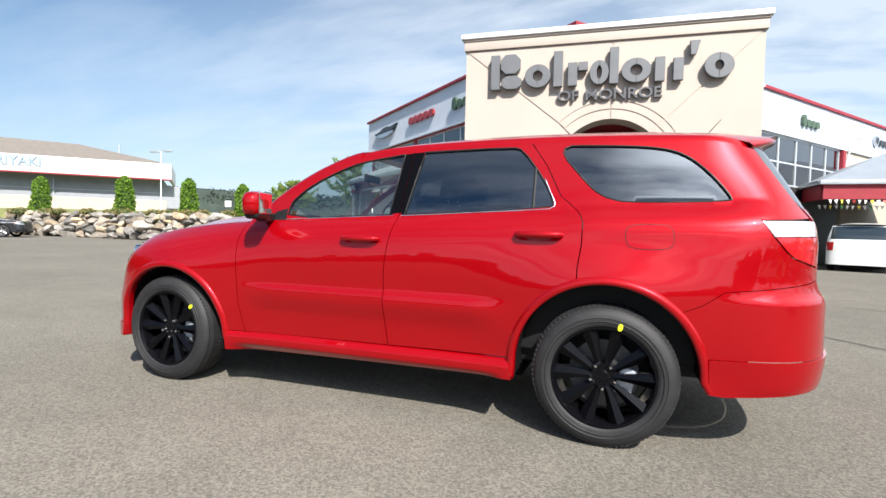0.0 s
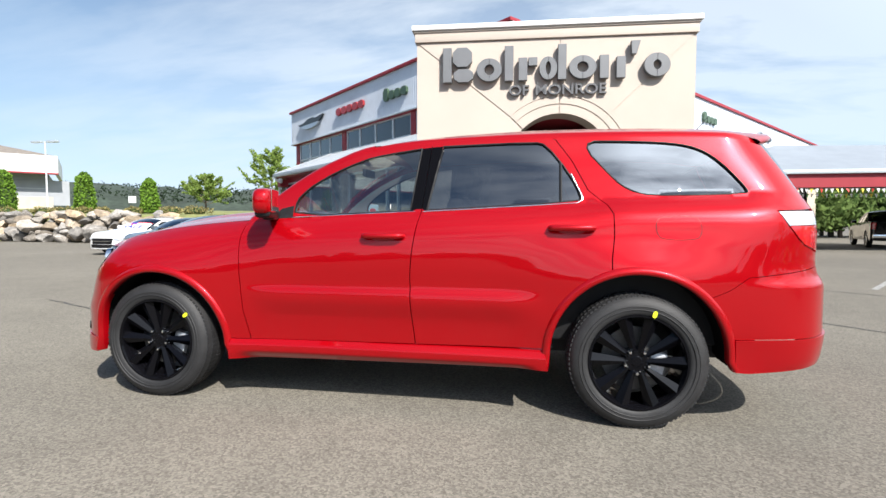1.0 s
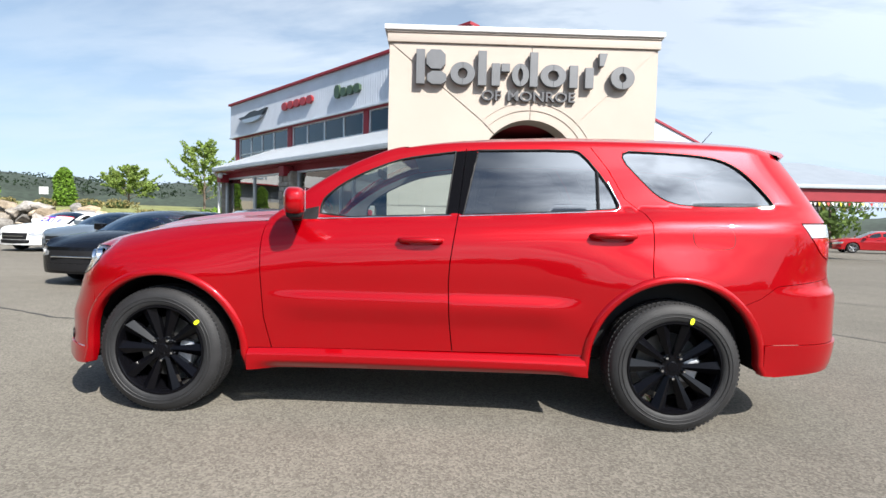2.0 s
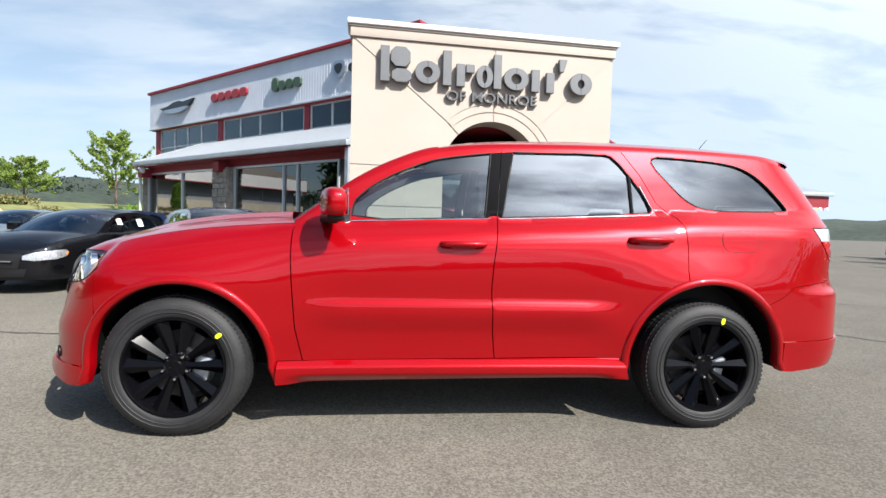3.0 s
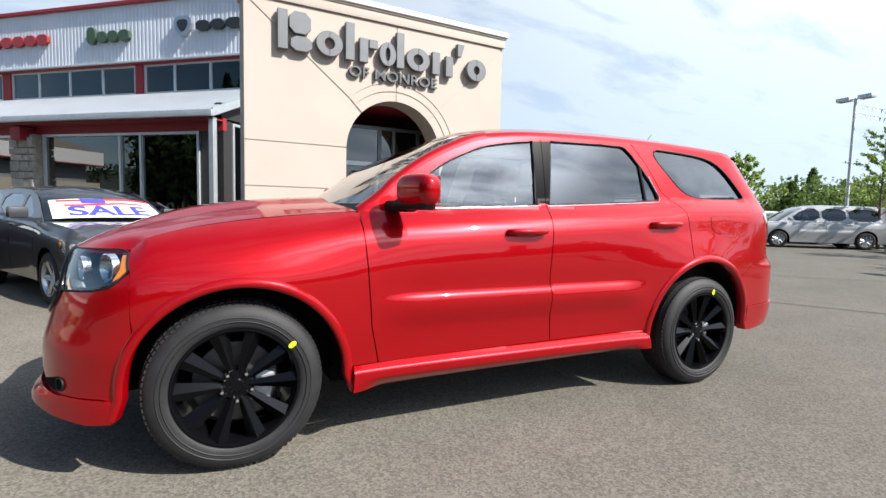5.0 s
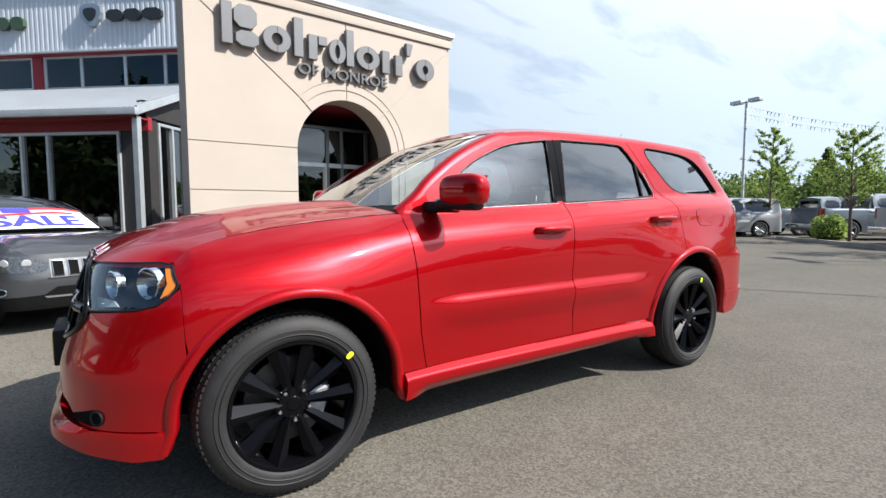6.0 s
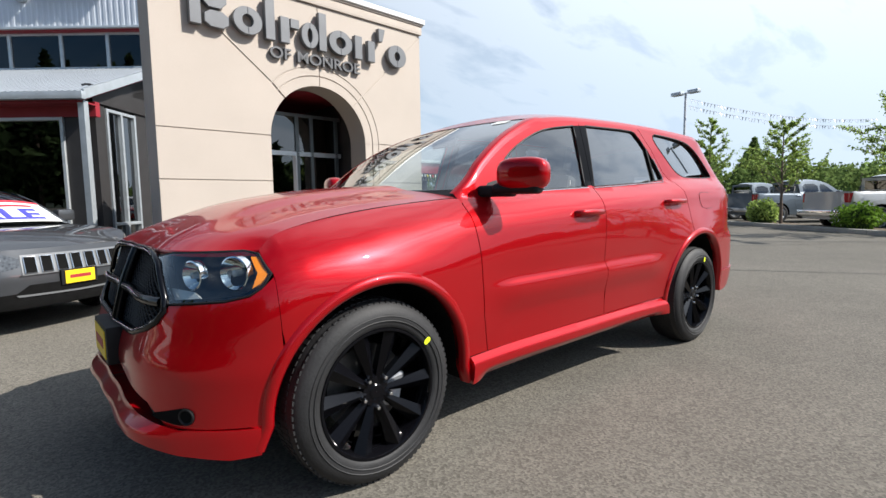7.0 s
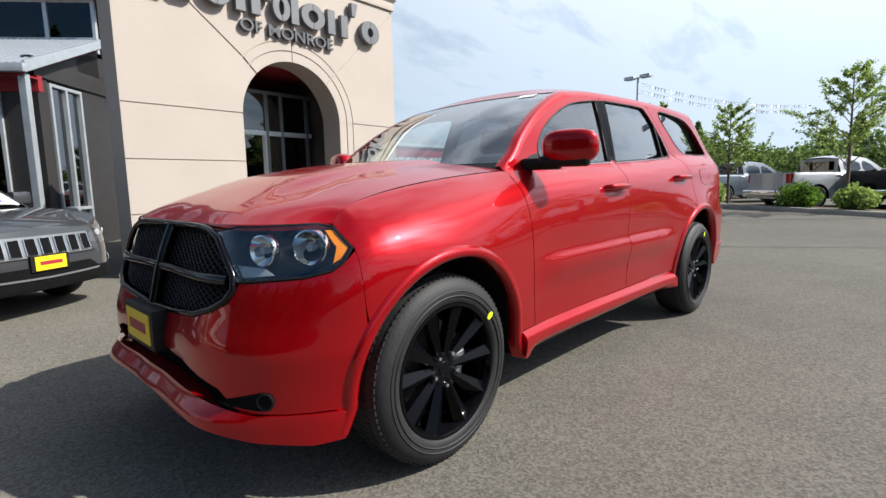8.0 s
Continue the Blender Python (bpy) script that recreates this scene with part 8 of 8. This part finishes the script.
# far woods and hills
rng = np.random.default_rng(8)
spots = []
for i in range(64):
    t = rng.uniform(0, 1)
    spots.append((rng.uniform(33, 52), -22 + 46 * t + rng.uniform(-3, 3), 0.0, rng.uniform(2.6, 4.8), rng.uniform(3.5, 5.5)))
woods("far_trees", "stand of mixed green trees beyond the lot", spots, LEAF_MID, 31, 900, 0.17, 0.25)
spots = [(rng.uniform(32, 40), rng.uniform(-22, 26), 0.0, rng.uniform(2.0, 3.2), rng.uniform(3, 5)) for _ in range(26)]
woods("far_trees", "green low trees beyond the lot", spots, LEAF_MID, 32, 900, 0.13, 0.0)
spots = [(rng.uniform(38, 60), rng.uniform(-25, 10), 0.0, rng.uniform(4.5, 6.5), rng.uniform(3, 5)) for _ in range(14)]
woods("far_trees", "dark conifers beyond the lot", spots, LEAF_DARK, 33, 1300, 0.18, 0.9)
spots = []
for i in range(80):
    a = math.radians(rng.uniform(168, 222))
    r = rng.uniform(32, 48)
    spots.append((r * math.cos(a), r * math.sin(a), 0.0, rng.uniform(7.5, 13.0), rng.uniform(5, 8)))
woods("far_trees", "belt of tall dark trees across the road", spots, LEAF_DARK, 34, 800, 0.38, 0.5)
spots = []
for i in range(110):
    a = math.radians(rng.uniform(222, 342))
    r = rng.uniform(58, 90)
    spots.append((r * math.cos(a), r * math.sin(a), 0.0, rng.uniform(3.5, 8.5), rng.uniform(6, 10)))
woods("far_trees", "low belt of dark trees far across the road", spots, LEAF_DARK, 36, 160, 1.1, 0.4)
spots = [(rng.uniform(20, 33), rng.uniform(40, 52), 0.0, rng.uniform(3.5, 6), rng.uniform(5, 7)) for _ in range(18)]
woods("far_trees", "green trees behind the service canopy", spots, LEAF_MID, 35, 700, 0.26, 0.2)


def hills():
    rows = []
    n = 260
    for j, (r, k) in enumerate(((250, 0.0), (285, 0.55), (330, 0.85), (370, 1.0), (430, 0.8))):
        row = []
        for i in range(n + 1):
            a = 2 * math.pi * i / n
            d = math.degrees(a) % 360
            h = 11 + 12 * (ease(80, 125, d) * (1 - ease(215, 260, d)))
            h *= 1 + 0.25 * noise.noise(Vector((math.cos(a) * 5, math.sin(a) * 5, 1)))
            h += 3.0 * noise.noise(Vector((math.cos(a) * 60, math.sin(a) * 60, j))) * (k > 0)
            row.append(Vector((r * math.cos(a), r * math.sin(a), h * k - 0.3)))
        rows.append(row)
    v, f = spread(rows)
    tagged(mesh_ob("backdrop_hills", v, f, FOREST, None, "low wooded hills round the town"), category="hills", kind="structure")
    rng = np.random.default_rng(50)
    m = 5200
    a = np.radians(rng.uniform(85, 215, m))
    k = rng.uniform(0.2, 1.0, m)
    r = 258 + 112 * k
    d = np.degrees(a)
    h = 11 + 12 * np.array([ease(80, 125, q) * (1 - ease(215, 260, q)) for q in d])
    pts = np.stack([r * np.cos(a), r * np.sin(a), h * (0.35 + 0.62 * k) + rng.uniform(-1, 2.5, m)], 1)
    vv, ff = leaves(np.repeat(pts, 5, 0) + rng.normal(size=(m * 5, 3)) * 0.9, rng.uniform(0.5, 1.1, m * 5), rng)
    tagged(mesh_ob("hill_trees", vv, ff, LEAF_FAR, None, "dense woods on the far hills", smooth=False), category="trees", kind="stuff")


hills()

# cracks and marks in the asphalt
TAR = mat("dark_tar_seal", (0.035, 0.034, 0.033), 0.8, 0, 0.2, 6)


def crack(pts, w, seed):
    rng = np.random.default_rng(seed)
    line = []
    for i in range(len(pts) - 1):
        a, b = np.array(pts[i], float), np.array(pts[i + 1], float)
        n = max(2, int(np.linalg.norm(b - a) / 0.12))
        for t in np.linspace(0, 1, n, endpoint=False):
            line.append(a + (b - a) * t + rng.normal(size=2) * 0.012)
    line = np.array(line)
    d = np.gradient(line, axis=0)
    d /= np.linalg.norm(d, axis=1)[:, None]
    s = np.stack([-d[:, 1], d[:, 0]], 1) * (w / 2 * rng.uniform(0.5, 1.4, len(line)))[:, None]
    v = [(*p, 0.0035) for p in line + s] + [(*p, 0.0035) for p in line - s]
    k = len(line)
    f = [(k + i, k + i + 1, i + 1, i) for i in range(k - 1)]
    tagged(mesh_ob("asphalt_crack", v, f, TAR, None, "sealed crack in the asphalt", smooth=False), category="ground", kind="structure")


crack([(2.9, 5.6), (3.95, 4.0), (5.7, 1.75), (6.6, 0.2), (8.2, -2.4)], 0.035, 1)
crack([(5.2, 7.4), (9.5, 3.4), (12.0, 1.2)], 0.03, 2)
crack([(-6.2, 3.4), (-4.4, 2.6), (-3.4, 2.5)], 0.03, 3)

LINEPAINT = mat("worn_line_paint", (0.22, 0.22, 0.21), 0.8, 0, 0.3, 9, 0.3, 40)
d = Vector((2.8, 3.65, 0)).normalized()
w = Vector((-d.y, d.x, 0)) * 0.05
a, b = Vector((6.9, 7.05, 0.0038)), Vector((9.7, 10.7, 0.0038))
tagged(mesh_ob("parking_line", [a - w, b - w, b + w, a + w], [(0, 1, 2, 3)], LINEPAINT, None, "worn white parking line on the asphalt", smooth=False), category="ground", kind="structure")
